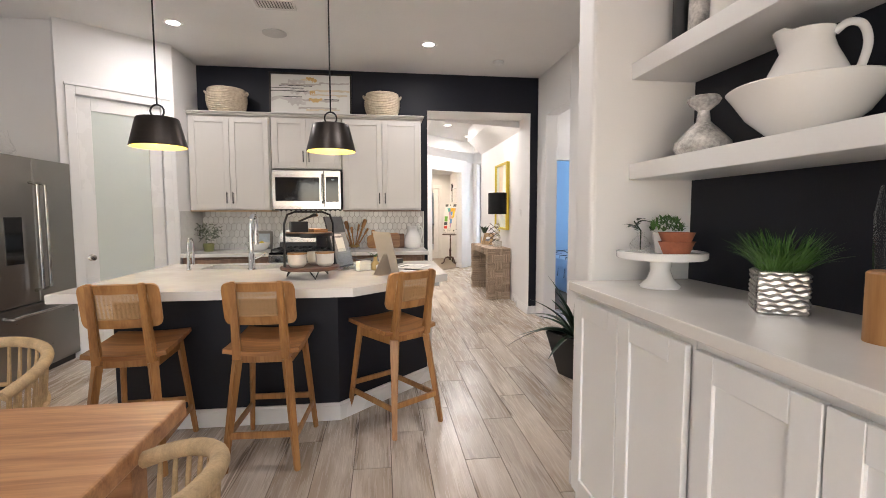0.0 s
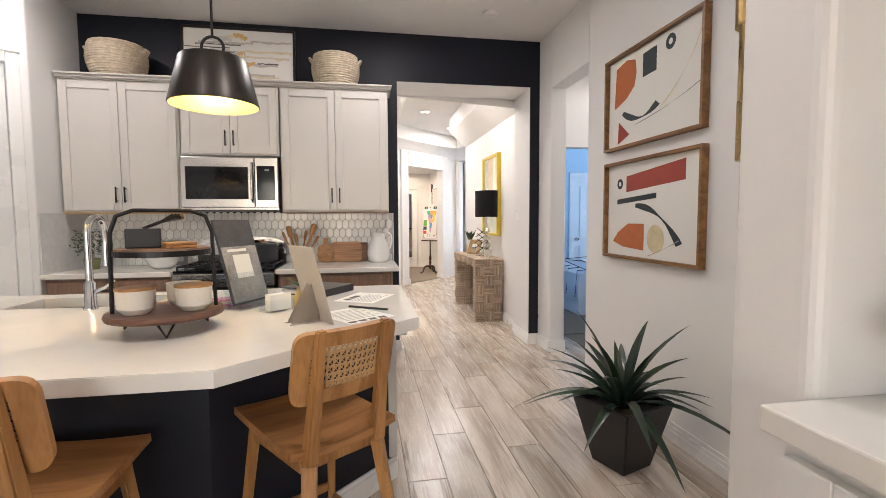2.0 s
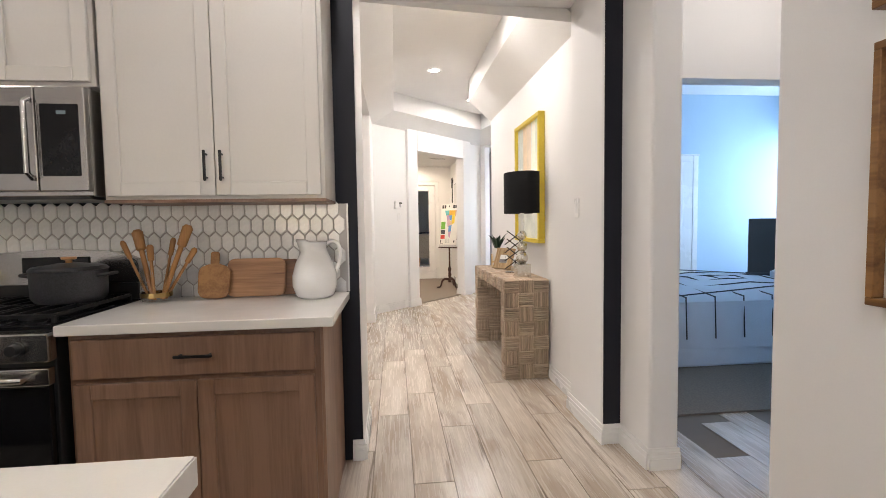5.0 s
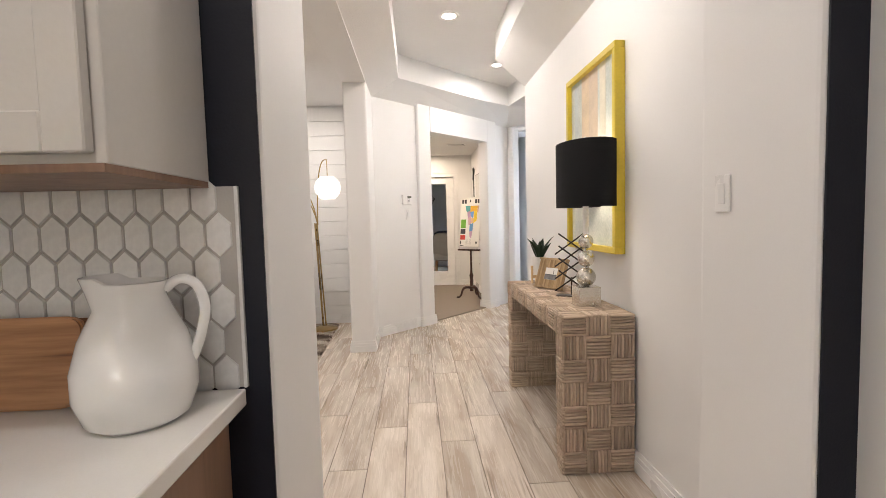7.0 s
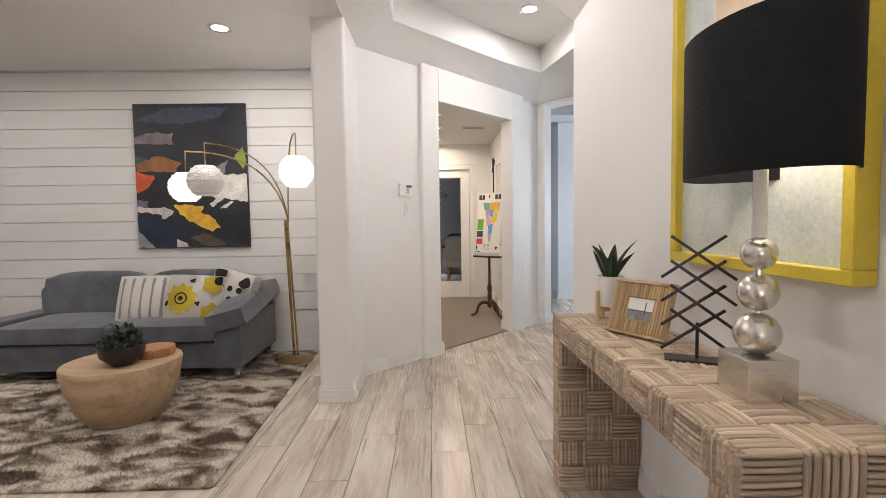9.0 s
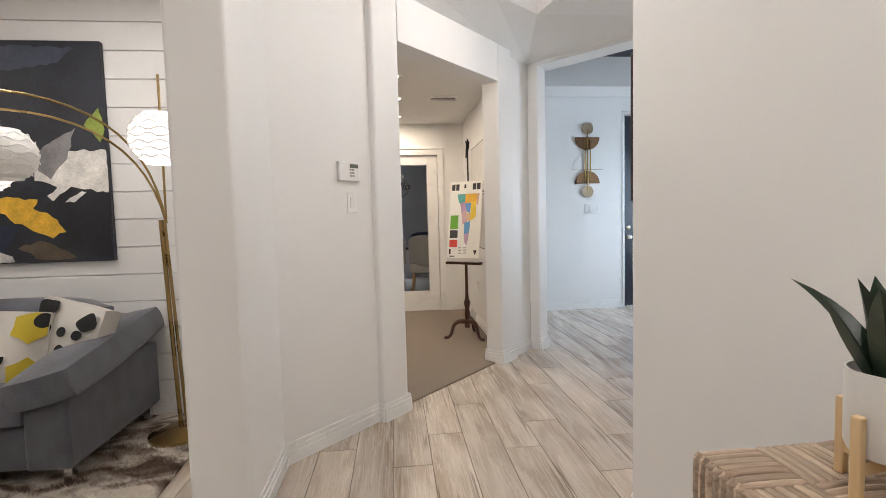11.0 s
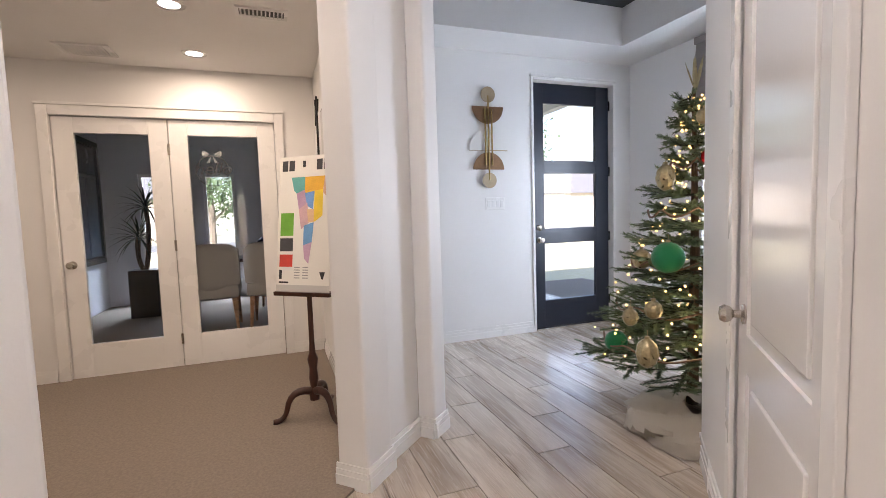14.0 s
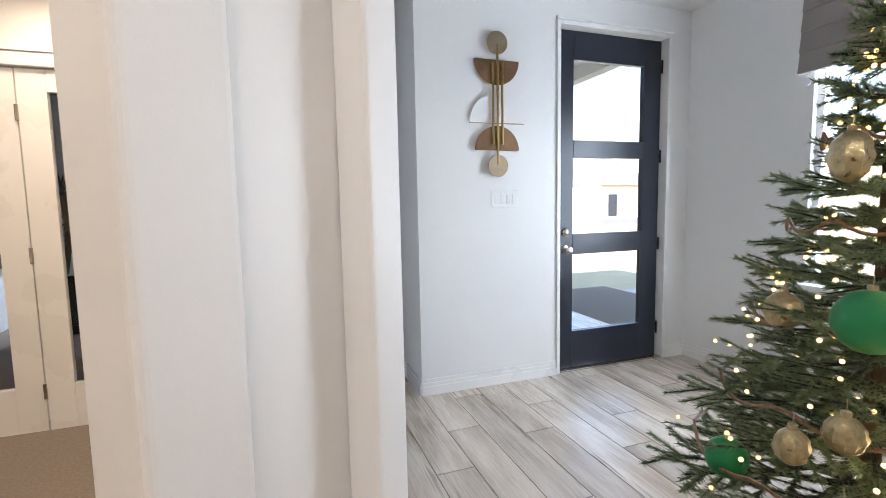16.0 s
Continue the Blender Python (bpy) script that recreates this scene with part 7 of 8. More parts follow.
# ---- office ----
fd = tagged(thing("french_doors", pose(0, OY, 0), "white french doors with full glass panes, closed", "door"), kind="structure")
part("casing", casing(0.17, 1.80, 2.1), TRIM, fd)
for x0, x1, hinge in ((0.175, 0.962, 0), (0.968, 1.795, 1)):
    b = box(x0, x0 + 0.14, 0.02, 0.06, 0.008, 2.095, 0.003)
    for a in ((x1 - 0.14, x1, 0.008, 2.095), (x0 + 0.14, x1 - 0.14, 0.008, 0.28), (x0 + 0.14, x1 - 0.14, 1.97, 2.095)):
        join(b, box(a[0], a[1], 0.02, 0.06, a[2], a[3], 0.003))
    d = part("door_leaf", b, TRIM, fd)
    p = part("pane", box(x0 + 0.14, x1 - 0.14, 0.037, 0.043, 0.28, 1.97), DOORGLASS, d, "clear glass pane")
    p.visible_shadow = False
    for z in (0.25, 1.05, 1.85):
        part("hinge", tube([(0.965 + 0.004 * (1 if hinge else -1), 0.014, z - 0.045), (0.965 + 0.004 * (1 if hinge else -1), 0.014, z + 0.045)], 0.006, 8), NICKEL, d)
knob_set(fd, 0.235, 0.02, 0.93)
ea = thing("easel", pose(1.93, 12.40, 0.012), "dark mahogany pedestal easel on the carpet", "easel")
MAHO = wood("dark_mahogany", (0.025, 0.008, 0.005), (0.06, 0.018, 0.010), 0.3, along=2)
part("column", lathe([(0.03, 0.10), (0.034, 0.16), (0.022, 0.18), (0.03, 0.24), (0.024, 0.30), (0.034, 0.36), (0.02, 0.40), (0.016, 0.46), (0.015, 0.80), (0, 0.80)], 20), MAHO, ea, smooth=True)
for a in (190, 300, 60):
    c, s = math.cos(radians(a)), math.sin(radians(a))
    pts = bezier((0.02 * c, 0.02 * s, 0.16), (0.15 * c, 0.15 * s, 0.20), (0.17 * c, 0.17 * s, 0.07), 6) + bezier((0.17 * c, 0.17 * s, 0.07), (0.19 * c, 0.19 * s, 0.0), (0.255 * c, 0.255 * s, 0.014), 5)[1:]
    part("leg", tube(pts, [0.026, 0.025, 0.024, 0.022, 0.02, 0.018, 0.017, 0.016, 0.016, 0.017, 0.019, 0.016], 10), MAHO, ea, smooth=True)
PO = pose(1.93, 12.40, 0.012) @ pose(0, 0, 0, 0, 0, -40)
part("ledge", moved(box(-0.2, 0.2, -0.085, -0.01, 0.765, 0.79, 0.003), pose(0, 0, 0, 0, 0, -40)), MAHO, ea)
part("crank", tube([(0.0, 0.0, 0.78), (0.06, -0.01, 0.80)], 0.012, 10), MAHO, ea)
po_ = thing("map_poster", PO @ pose(0, -0.072, 0.792, 82), "poster with a coloured area map standing on the easel", "poster")
part("board", box(-0.19, 0.19, 0, 0.83, -0.006, 0), PAPER, po_)
part("bottom_strip", box(-0.19, 0.19, 0.0, 0.04, 0, 0.001), mat("grey_strip", (0.55, 0.54, 0.53), 0.5), po_)
MAPC = [(0.12, 0.42, 0.40), (0.80, 0.45, 0.05), (0.62, 0.40, 0.30), (0.50, 0.32, 0.48), (0.16, 0.35, 0.70), (0.85, 0.62, 0.06), (0.62, 0.40, 0.44), (0.72, 0.50, 0.30), (0.14, 0.34, 0.62), (0.55, 0.36, 0.50)]
REG = [[(-.10, .70), (.0, .70), (.0, .62), (-.06, .60), (-.08, .62)], [(.0, .70), (.14, .70), (.13, .62), (.0, .60)], [(.14, .70), (.165, .70), (.15, .58), (.13, .60)], [(-.06, .60), (.0, .62), (.02, .54), (-.04, .50)], [(.0, .60), (.07, .61), (.06, .50), (.02, .52)], [(.07, .61), (.13, .62), (.13, .46), (.07, .42)], [(-.04, .50), (.02, .54), (.04, .42), (-.02, .38)], [(.02, .50), (.07, .50), (.07, .42), (.03, .42)], [(.0, .40), (.07, .42), (.06, .30), (.0, .28)], [(.0, .28), (.06, .30), (.04, .17), (.01, .20)]]
for k, pts in enumerate(REG):
    part("map_area", blob(pts, 0.0, 0.001 + 0.0001 * k), paint("map_ink", MAPC[k]), po_)
part("green_block", box(-0.17, -0.075, 0.34, 0.48, 0, 0.001), paint("green_ink", (0.16, 0.42, 0.05)), po_)
part("photo_block", box(-0.17, -0.075, 0.245, 0.325, 0, 0.001), DKPRINT, po_)
part("red_block", box(-0.17, -0.075, 0.15, 0.225, 0, 0.001), paint("red_ink", (0.66, 0.07, 0.05)), po_)
for x in (-0.17, -0.12, 0.08, 0.13):
    part("photo_block", box(x, x + 0.04, 0.74, 0.805, 0, 0.001), DKPRINT, po_)
part("logo_block", box(-0.02, 0.0, 0.76, 0.80, 0, 0.001), INK, po_)
part("county_shape", blob([(.12, .12), (.16, .12), (.145, .075), (.135, .08)], 0, 0.001), INK, po_)
for r in range(5):
    for x in (-0.06, 0.0):
        part("text_line", box(x, x + 0.04, 0.08 + 0.016 * r, 0.086 + 0.016 * r, 0, 0.001), GREYINK, po_)
part("text_block", box(-0.17, -0.15, 0.075, 0.13, 0, 0.001), INK, po_)
part("text_line", box(-0.17, -0.10, 0.05, 0.06, 0, 0.001), INK, po_)
OX = 2.15
for y0, y1, z0, z1 in ((12.35, 13.15, 1.52, 2.05), (12.35, 13.15, 0.92, 1.50)):
    t = thing("site_plan_board", Matrix.Translation((OX - 0.001, y1, z0)) @ pose(0, 0, 0, 90, 0, -90), "thin dark-edged white plan board on the office wall", "board", "plan boards")
    part("board", box(0, y1 - y0, 0, z1 - z0, 0, 0.02), BLACKPLASTIC, t)
    part("sheet", box(0.01, y1 - y0 - 0.01, 0.01, z1 - z0 - 0.01, 0.02, 0.022), mat("pale_plan", (0.62, 0.60, 0.58), 0.5, var=0.12, scale=20), t)
fl = thing("metal_wall_letters", Matrix.Translation((OX - 0.03, 13.45, 2.0)) @ pose(0, 0, 0, 90, 0, -90), "thin dark metal script ornament on the office wall", "wall art")
part("script", tube([(0, 0, 0), (0.05, 0.12, 0), (0.02, 0.2, 0), (0.1, 0.1, 0), (0.14, 0.2, 0), (0.18, 0.08, 0), (0.24, 0.16, 0)], 0.008, 6), BLACKMETAL, fl)
part("drop_bar", tube([(0.12, 0.1, 0), (0.12, -0.32, 0)], 0.009, 6), BLACKMETAL, fl)
speaker(0.88, 12.55, 2.51)
vent(1.75, 12.58, 2.51, 0.26, 0.10)
vent(0.55, 13.55, 2.51, 0.30, 0.2, 0)
sw = thing("wall_thermostat", pose(-0.2, OY, 1.45), "round black thermostat on the office wall", "thermostat")
part("dial", moved(lathe([(0.05, 0), (0.05, 0.015), (0.04, 0.022), (0, 0.022)], 28), pose(0, 0, 0, 90)), BLACKGLASS, sw, smooth=True)
switch_plate(Matrix.Translation((OX, 12.95, 0.45)) @ pose(0, 0, 0, 0, 0, -90), 1, "white outlet plate low on the wall")

# study behind the french doors
SY = 17.6
LILAC = mat("grey_lilac_paint", (0.66, 0.66, 0.69), 0.6, var=0.03)
setting("carpet_study", box(-0.6, 2.6, OY + 0.0, SY, 0.0, 0.012), CARPET, "taupe study carpet", "carpet")
setting("wall_study_left", box(-0.72, -0.6, OY + 0.13, SY, 0, 2.75), LILAC, "grey painted study wall")
setting("wall_study_right", box(2.6, 2.72, OY + 0.13, SY, 0, 2.75), LILAC, "grey painted study wall")
STUDY_WINDOWS = ((-0.12, 0.36), (0.75, 1.20))
b = box(-0.72, -0.12, SY, SY + 0.14, 0, 2.75)
for x0, x1 in ((0.36, 0.75), (1.20, 2.72)):
    join(b, box(x0, x1, SY, SY + 0.14, 0, 2.75))
for x0, x1 in STUDY_WINDOWS:
    join(b, box(x0, x1, SY, SY + 0.14, 1.98, 2.75))
    join(b, box(x0, x1, SY, SY + 0.14, 0, 0.3))
setting("wall_study_back", b, LILAC, "grey painted study wall with a window")
setting("ceiling_study", box(-0.72, 2.72, OY + 0.13, SY + 0.14, 2.7, 2.8), CEIL, "white study ceiling", "ceiling")
for x0, x1 in STUDY_WINDOWS:
    t = tagged(thing("window_study", pose(0, SY, 0), "tall white framed study window", "window"), kind="structure")
    part("window_frame", join(join(join(box(x0, x0 + 0.04, 0.03, 0.08, 0.3, 1.98), box(x1 - 0.04, x1, 0.03, 0.08, 0.3, 1.98)), box(x0 + 0.04, x1 - 0.04, 0.03, 0.08, 0.3, 0.34)), box(x0 + 0.04, x1 - 0.04, 0.03, 0.08, 1.94, 1.98)), TRIM, t)
    part("window_sill", box(x0 - 0.04, x1 + 0.04, -0.05, 0.03, 0.27, 0.3, 0.004), TRIM, t)
    part("pane", box(x0 + 0.04, x1 - 0.04, 0.05, 0.056, 0.34, 1.94), DOORGLASS, t).visible_shadow = False
BEIGE = mat("beige_upholstery", (0.40, 0.37, 0.34), 0.85, var=0.06, fine=220, bump=0.15)


def armchair(m, material, label, tuft=False):
    t = thing("upholstered_chair", m, label, "chair", "study chairs")
    part("seat", moved(cushion(0.54, 0.54, 0.18, 0.03), pose(0, 0, 0.46)), material, t, smooth=True)
    bk = cushion(0.58, 0.13, 0.52, 0.02)
    for v in bk.verts:
        v.co.y += 0.06 * (v.co.x / 0.29) ** 2
    part("backrest", moved(bk, pose(0, -0.25, 0.72, 8)), material, t, smooth=True)
    if tuft:
        for i in range(3):
            for j in range(3):
                part("button", moved(lathe([(0, 0), (0.018, 0), (0.012, 0.012), (0, 0.014)], 10), pose(-0.15 + 0.15 * i, -0.17 - 0.01 * j, 0.60 + 0.12 * j, -90)), material, t)
    for x in (-0.22, 0.22):
        for y in (-0.22, 0.22):
            part("leg", bar((x * 1.12, y * 1.15, 0), (x, y, 0.38), 0.022, 0.022, 0.003, w2=0.04, d2=0.04), TEAK, t)
    return t


ac = armchair(pose(0.98 + 0.10, 15.25, 0.012), BEIGE, "beige upholstered chair with wooden legs")
copy_thing(ac, pose(1.72, 15.25, 0.012, 0, 0, -4))
armchair(pose(1.80, 16.7, 0.012, 0, 0, 180), mat("navy_leather", (0.02, 0.03, 0.07), 0.35, bump=0.05), "navy tufted leather desk chair", True)
dsk = thing("study_desk", pose(1.4, 15.95, 0.012), "dark wood study desk", "desk")
part("desktop", box(-0.75, 0.75, -0.3, 0.3, 0.72, 0.76, 0.004), MAHO, dsk)
for x in (-0.68, 0.64):
    part("pedestal", box(x - 0.04, x + 0.08, -0.26, 0.26, 0, 0.72, 0.003), MAHO, dsk)
yp = thing("yucca_plant", pose(0.12, 16.6, 0.012), "tall yucca in a tapered black planter", "plant")
part("planter", prism([(-0.17, -0.17), (0.17, -0.17), (0.17, 0.17), (-0.17, 0.17)], 0, 0.62, 0.01), BLACKPLASTIC, yp)
for k, (tx, ty, h) in enumerate(((0.05, 0.0, 1.45), (-0.06, 0.03, 1.05))):
    part("trunk", tube(bezier((0, 0, 0.58), (tx * 2, ty, h * 0.7), (tx, ty, h), 8), [0.03] * 9, 8), wood("yucca_bark", (0.10, 0.07, 0.05), (0.22, 0.16, 0.11), 0.9, along=2), yp)
    for j in range(34):
        part("leaf", moved(leaf(0.36, 0.028, 0.25 + 0.5 * (j / 34), 0.3, 4), pose(tx, ty, h - 0.02, 0, -85 + 95 * (j / 34), j * 137.5)), LEAF, yp)
# plain frame and panels for a dark thing here, its kind not settled
wd = thing("dark_wall_picture", Matrix.Translation((-0.598, 15.95, 0.70)) @ pose(0, 0, 0, 90, 0, 90), "large dark frame with three glossy panels on the study wall", "picture")
for a in ((0, 1.5, 0, 0.07), (0, 1.5, 1.63, 1.7), (0, 0.07, 0.07, 1.63), (1.43, 1.5, 0.07, 1.63)):
    part("frame_rail", box(*a, 0, 0.05, 0.004), BLACKPLASTIC, wd)
part("backing", box(0.07, 1.43, 0.07, 1.63, 0, 0.02), BLACKPLASTIC, wd)
for k in range(3):
    part("panel", box(0.09 + 0.45 * k, 0.50 + 0.45 * k, 0.10, 1.18, 0.02, 0.03, 0.004), mat("dark_panel_gloss", (0.05, 0.065, 0.085), 0.2, var=0.5, scale=3), wd)
part("upper_panel", box(0.09, 1.41, 1.22, 1.61, 0.02, 0.03, 0.004), mat("dark_panel_gloss", (0.03, 0.035, 0.045), 0.25, var=0.5, scale=3), wd)
hs = thing("hello_sign", Matrix.Translation((1.28, OY + 0.075, 1.65)) @ pose(0, 0, 0, 90), "dark metal hello sign with a bow hanging in the study door", "sign")
fc = bpy.data.curves.new("hello", "FONT")
fc.body, fc.size, fc.extrude, fc.align_x, fc.shear = "hello", 0.15, 0.004, "CENTER", 0.3
ho = new("lettering", fc)
ho.data.materials.append(INK)
dg = bpy.context.evaluated_depsgraph_get()
hm = bpy.data.meshes.new_from_object(ho.evaluated_get(dg))
bpy.data.objects.remove(ho)
ho = new("lettering", hm)
ho.parent = hs
part("hoop", tube([(0.13 * math.cos(a), 0.03 + 0.13 * math.sin(a), 0) for a in [2 * math.pi * i / 30 for i in range(31)]], 0.004, 6, False), INK, hs)
for sx in (-1, 1):
    part("bow_loop", prism(rounded([(0, 0.17), (sx * 0.08, 0.21), (sx * 0.075, 0.15)], 0.015), -0.003, 0.003), GREYINK, hs, "grey ribbon bow")
    part("bow_tail", prism([(0, 0.17), (sx * 0.045, 0.10), (sx * 0.02, 0.10)], -0.002, 0.002), GREYINK, hs, "grey ribbon bow")
fan = thing("ceiling_fan", pose(1.2, 15.9, 2.7), "dark ceiling fan in the study", "fan")
part("motor", lathe([(0, -0.30), (0.09, -0.28), (0.10, -0.2), (0.03, -0.17), (0.02, 0), (0, 0)], 20), NICKEL, fan, smooth=True)
for a in range(5):
    part("blade", moved(box(0.1, 0.62, -0.06, 0.06, -0.245, -0.238, 0.003), pose(0, 0, 0, 6, 0, 72 * a + 15)), MAHO, fan)

# ---- foyer ----
DARKDOOR = mat("near_black_door_paint", (0.018, 0.022, 0.034), 0.35, var=0.12, bump=0.03)
fdr = tagged(thing("door_front", pose(4.255, FY, 0), "near-black front door with three clear glass panes, closed", "door"), kind="structure")
part("casing", casing(0.0, 0.98, 2.555, 0.03, 0.015), TRIM, fdr)
PZ = ((0.30, 0.90), (1.055, 1.63), (1.76, 2.34))
b = box(0.02, 0.15, 0.05, 0.095, 0.015, 2.545, 0.003)
join(b, box(0.80, 0.965, 0.05, 0.095, 0.015, 2.545, 0.003))
for z0, z1 in ((0.015, 0.30), (0.90, 1.055), (1.63, 1.76), (2.34, 2.545)):
    join(b, box(0.15, 0.80, 0.05, 0.095, z0, z1, 0.003))
dl = part("door_leaf", b, DARKDOOR, fdr)
for z0, z1 in PZ:
    part("pane", box(0.15, 0.80, 0.07, 0.076, z0, z1), DOORGLASS, dl, "clear glass pane").visible_shadow = False
knob_set(fdr, 0.085, 0.05, 0.94)
part("deadbolt", moved(lathe([(0.032, 0), (0.032, 0.01), (0.02, 0.02), (0, 0.022)], 24), pose(0.085, 0.05, 1.07, 90)), NICKEL, fdr, smooth=True)
for z in (0.25, 0.95, 1.65, 2.35):
    part("hinge", tube([(0.970, 0.045, z - 0.05), (0.970, 0.045, z + 0.05)], 0.008, 8), BLACKMETAL, fdr)
part("threshold", box(0.0, 0.98, 0.0, 0.16, 0.0, 0.014, 0.003), NICKEL, fdr)

mw_ = thing("metal_wall_art", pose(3.74, FY - 0.001, 0), "brown metal half-moon wall sculpture with brass rods", "wall art")
COPPER = mat("brown_bronze_plate", (0.26, 0.15, 0.085), 0.35, metal=0.7, var=0.2, scale=10)
TANM = mat("tan_brass_plate", (0.42, 0.33, 0.22), 0.35, metal=0.7, var=0.15, scale=10)


def plate(pts, y0, mm, name):
    part(name, moved(prism(pts, 0, 0.008, 0, 0.001), pose(0, y0, 0, 90)), mm, mw_)


def half(cx, cz, r, up):
    a0 = 0 if up else math.pi
    return [(cx + r * math.cos(a0 + math.pi * i / 20), cz + r * math.sin(a0 + math.pi * i / 20)) for i in range(21)]


plate(ring_pts(0, 2.37, 0.075, 28), -0.03, TANM, "disc")
plate(ring_pts(0, 1.555, 0.075, 28), -0.03, TANM, "disc")
plate(half(0, 2.26, 0.165, False), -0.02, COPPER, "half_disc")
plate(half(0, 1.66, 0.165, True), -0.02, COPPER, "half_disc")
plate(half(0.0, 1.845, 0.2, True)[9:] + [(0.0, 1.845)], -0.012, CABWHITE, "white_half_disc")
for x, z0, z1 in ((-0.035, 1.70, 2.24), (0.0, 1.56, 2.36), (0.035, 1.70, 2.24)):
    part("rod", tube([(x, -0.035, z0), (x, -0.035, z1)], 0.008, 10), BRASS, mw_, smooth=True)
part("cross_rod", tube([(-0.2, -0.012, 1.845), (0.21, -0.012, 1.845)], 0.004, 6), TANM, mw_)
switch_plate(pose(3.81, FY, 1.33), 4, "white four-gang switch plate by the front door")

wf = tagged(thing("window_foyer", pose(FX, 0, 0), "white framed foyer window with a roman shade", "window"), kind="structure")
b = box(0.04, 0.09, WY0, WY0 + 0.04, 0.75, 2.5)
for a in ((WY1 - 0.04, WY1, 0.75, 2.5), (WY0 + 0.04, WY1 - 0.04, 0.75, 0.79), (WY0 + 0.04, WY1 - 0.04, 2.46, 2.5), (WY0 + 0.04, WY1 - 0.04, 1.6, 1.63)):
    join(b, box(0.04, 0.09, a[0], a[1], a[2], a[3]))
part("window_frame", b, TRIM, wf)
part("window_sill", box(-0.06, 0.04, WY0 - 0.05, WY1 + 0.05, 0.72, 0.75, 0.004), TRIM, wf)
part("pane", box(0.06, 0.066, WY0 + 0.04, WY1 - 0.04, 0.79, 2.46), DOORGLASS, wf).visible_shadow = False
SHADEF = mat("grey_taupe_linen", (0.30, 0.265, 0.25), 0.9, var=0.06, fine=260, bump=0.25)
rs = thing("roman_shade", pose(FX, 0, 0), "grey linen roman shade drawn half up over the window", "shade")
part("headrail", box(-0.06, 0, WY0 - 0.06, WY1 + 0.06, 2.70, 2.76, 0.003), SHADEF, rs)
for k in range(5):
    part("fold", moved(box(-0.016, 0.016, WY0 - 0.06, WY1 + 0.06, 0, 0.16, 0.006), pose(-0.035 - 0.006 * k, 0, 2.56 - 0.125 * k, 0, 7)), SHADEF, rs)

# closet door in the angled wall
CM = along(C1, CA)
E0, E1 = CL - DS1, CL - DS0
cdr = tagged(thing("door_closet", CM, "white two-panel closet door, closed", "door"), kind="structure")
part("casing", casing(E0 + 0.015, E1 - 0.015, 2.04, 0.065), TRIM, cdr)
b = box(E0 + 0.02, E0 + 0.13, 0.006, 0.04, 0.01, 2.035)
for a in ((E1 - 0.13, E1 - 0.02, 0.01, 2.035), (E0 + 0.13, E1 - 0.13, 0.01, 0.22), (E0 + 0.13, E1 - 0.13, 0.72, 0.84), (E0 + 0.13, E1 - 0.13, 1.93, 2.035)):
    join(b, box(a[0], a[1], 0.006, 0.04, a[2], a[3]))
for z0, z1 in ((0.22, 0.72), (0.84, 1.93)):
    join(b, box(E0 + 0.13, E1 - 0.13, 0.016, 0.04, z0, z1))
    join(b, box(E0 + 0.17, E1 - 0.17, 0.008, 0.04, z0 + 0.04, z1 - 0.04, 0.006))
GLOSS = mat("glossy_white_door", (0.80, 0.79, 0.78), 0.16, var=0.015, bump=0.01)
part("door_leaf", b, GLOSS, cdr)
knob_set(cdr, E0 + 0.10, 0.006, 0.90)
for z in (0.25, 1.02, 1.8):
    part("hinge", tube([(E1 - 0.016, 0.0, z - 0.045), (E1 - 0.016, 0.0, z + 0.045)], 0.007, 8), NICKEL, cdr)
sb = thing("shadow_box_picture", CM @ pose(CL - 0.54, -0.002, 1.30), "deep dark wood shadow box with glass on the angled wall", "picture")
DKW = wood("dark_walnut", (0.014, 0.009, 0.007), (0.032, 0.02, 0.014), 0.4)
for a in ((0.06, 0.4, 0, 0.03), (0.06, 0.4, 0.57, 0.6), (0.06, 0.09, 0.03, 0.57), (0.37, 0.4, 0.03, 0.57)):
    part("frame_rail", box(a[0], a[1], -0.042, 0, a[2], a[3], 0.002, 1), DKW, sb)
part("backing", box(0.09, 0.37, -0.015, 0, 0.03, 0.57), mat("brown_mount", (0.20, 0.16, 0.13), 0.6, var=0.3, scale=9), sb)
part("glass_front", box(0.09, 0.37, -0.036, -0.033, 0.03, 0.57), DOORGLASS, sb)

# christmas tree
TX, TY = 4.14, 11.57
xt = thing("christmas_tree", pose(TX, TY, 0.0), "green artificial christmas tree with warm lights and ornaments", "tree")
part("trunk", tube([(0, 0, 0.02), (0.01, 0, 1.0), (0, 0.01, 1.95)], [0.035, 0.025, 0.008], 8), wood("pine_bark", (0.06, 0.035, 0.02), (0.14, 0.09, 0.055), 0.9, along=2), xt)
NEEDLE = mat("pine_needle", (0.18, 0.235, 0.12), 0.5, var=0.4, scale=11, tint=(0.08, 0.12, 0.065))
rt = np.random.RandomState(11)
nv_, nf_ = [], []
tips = []


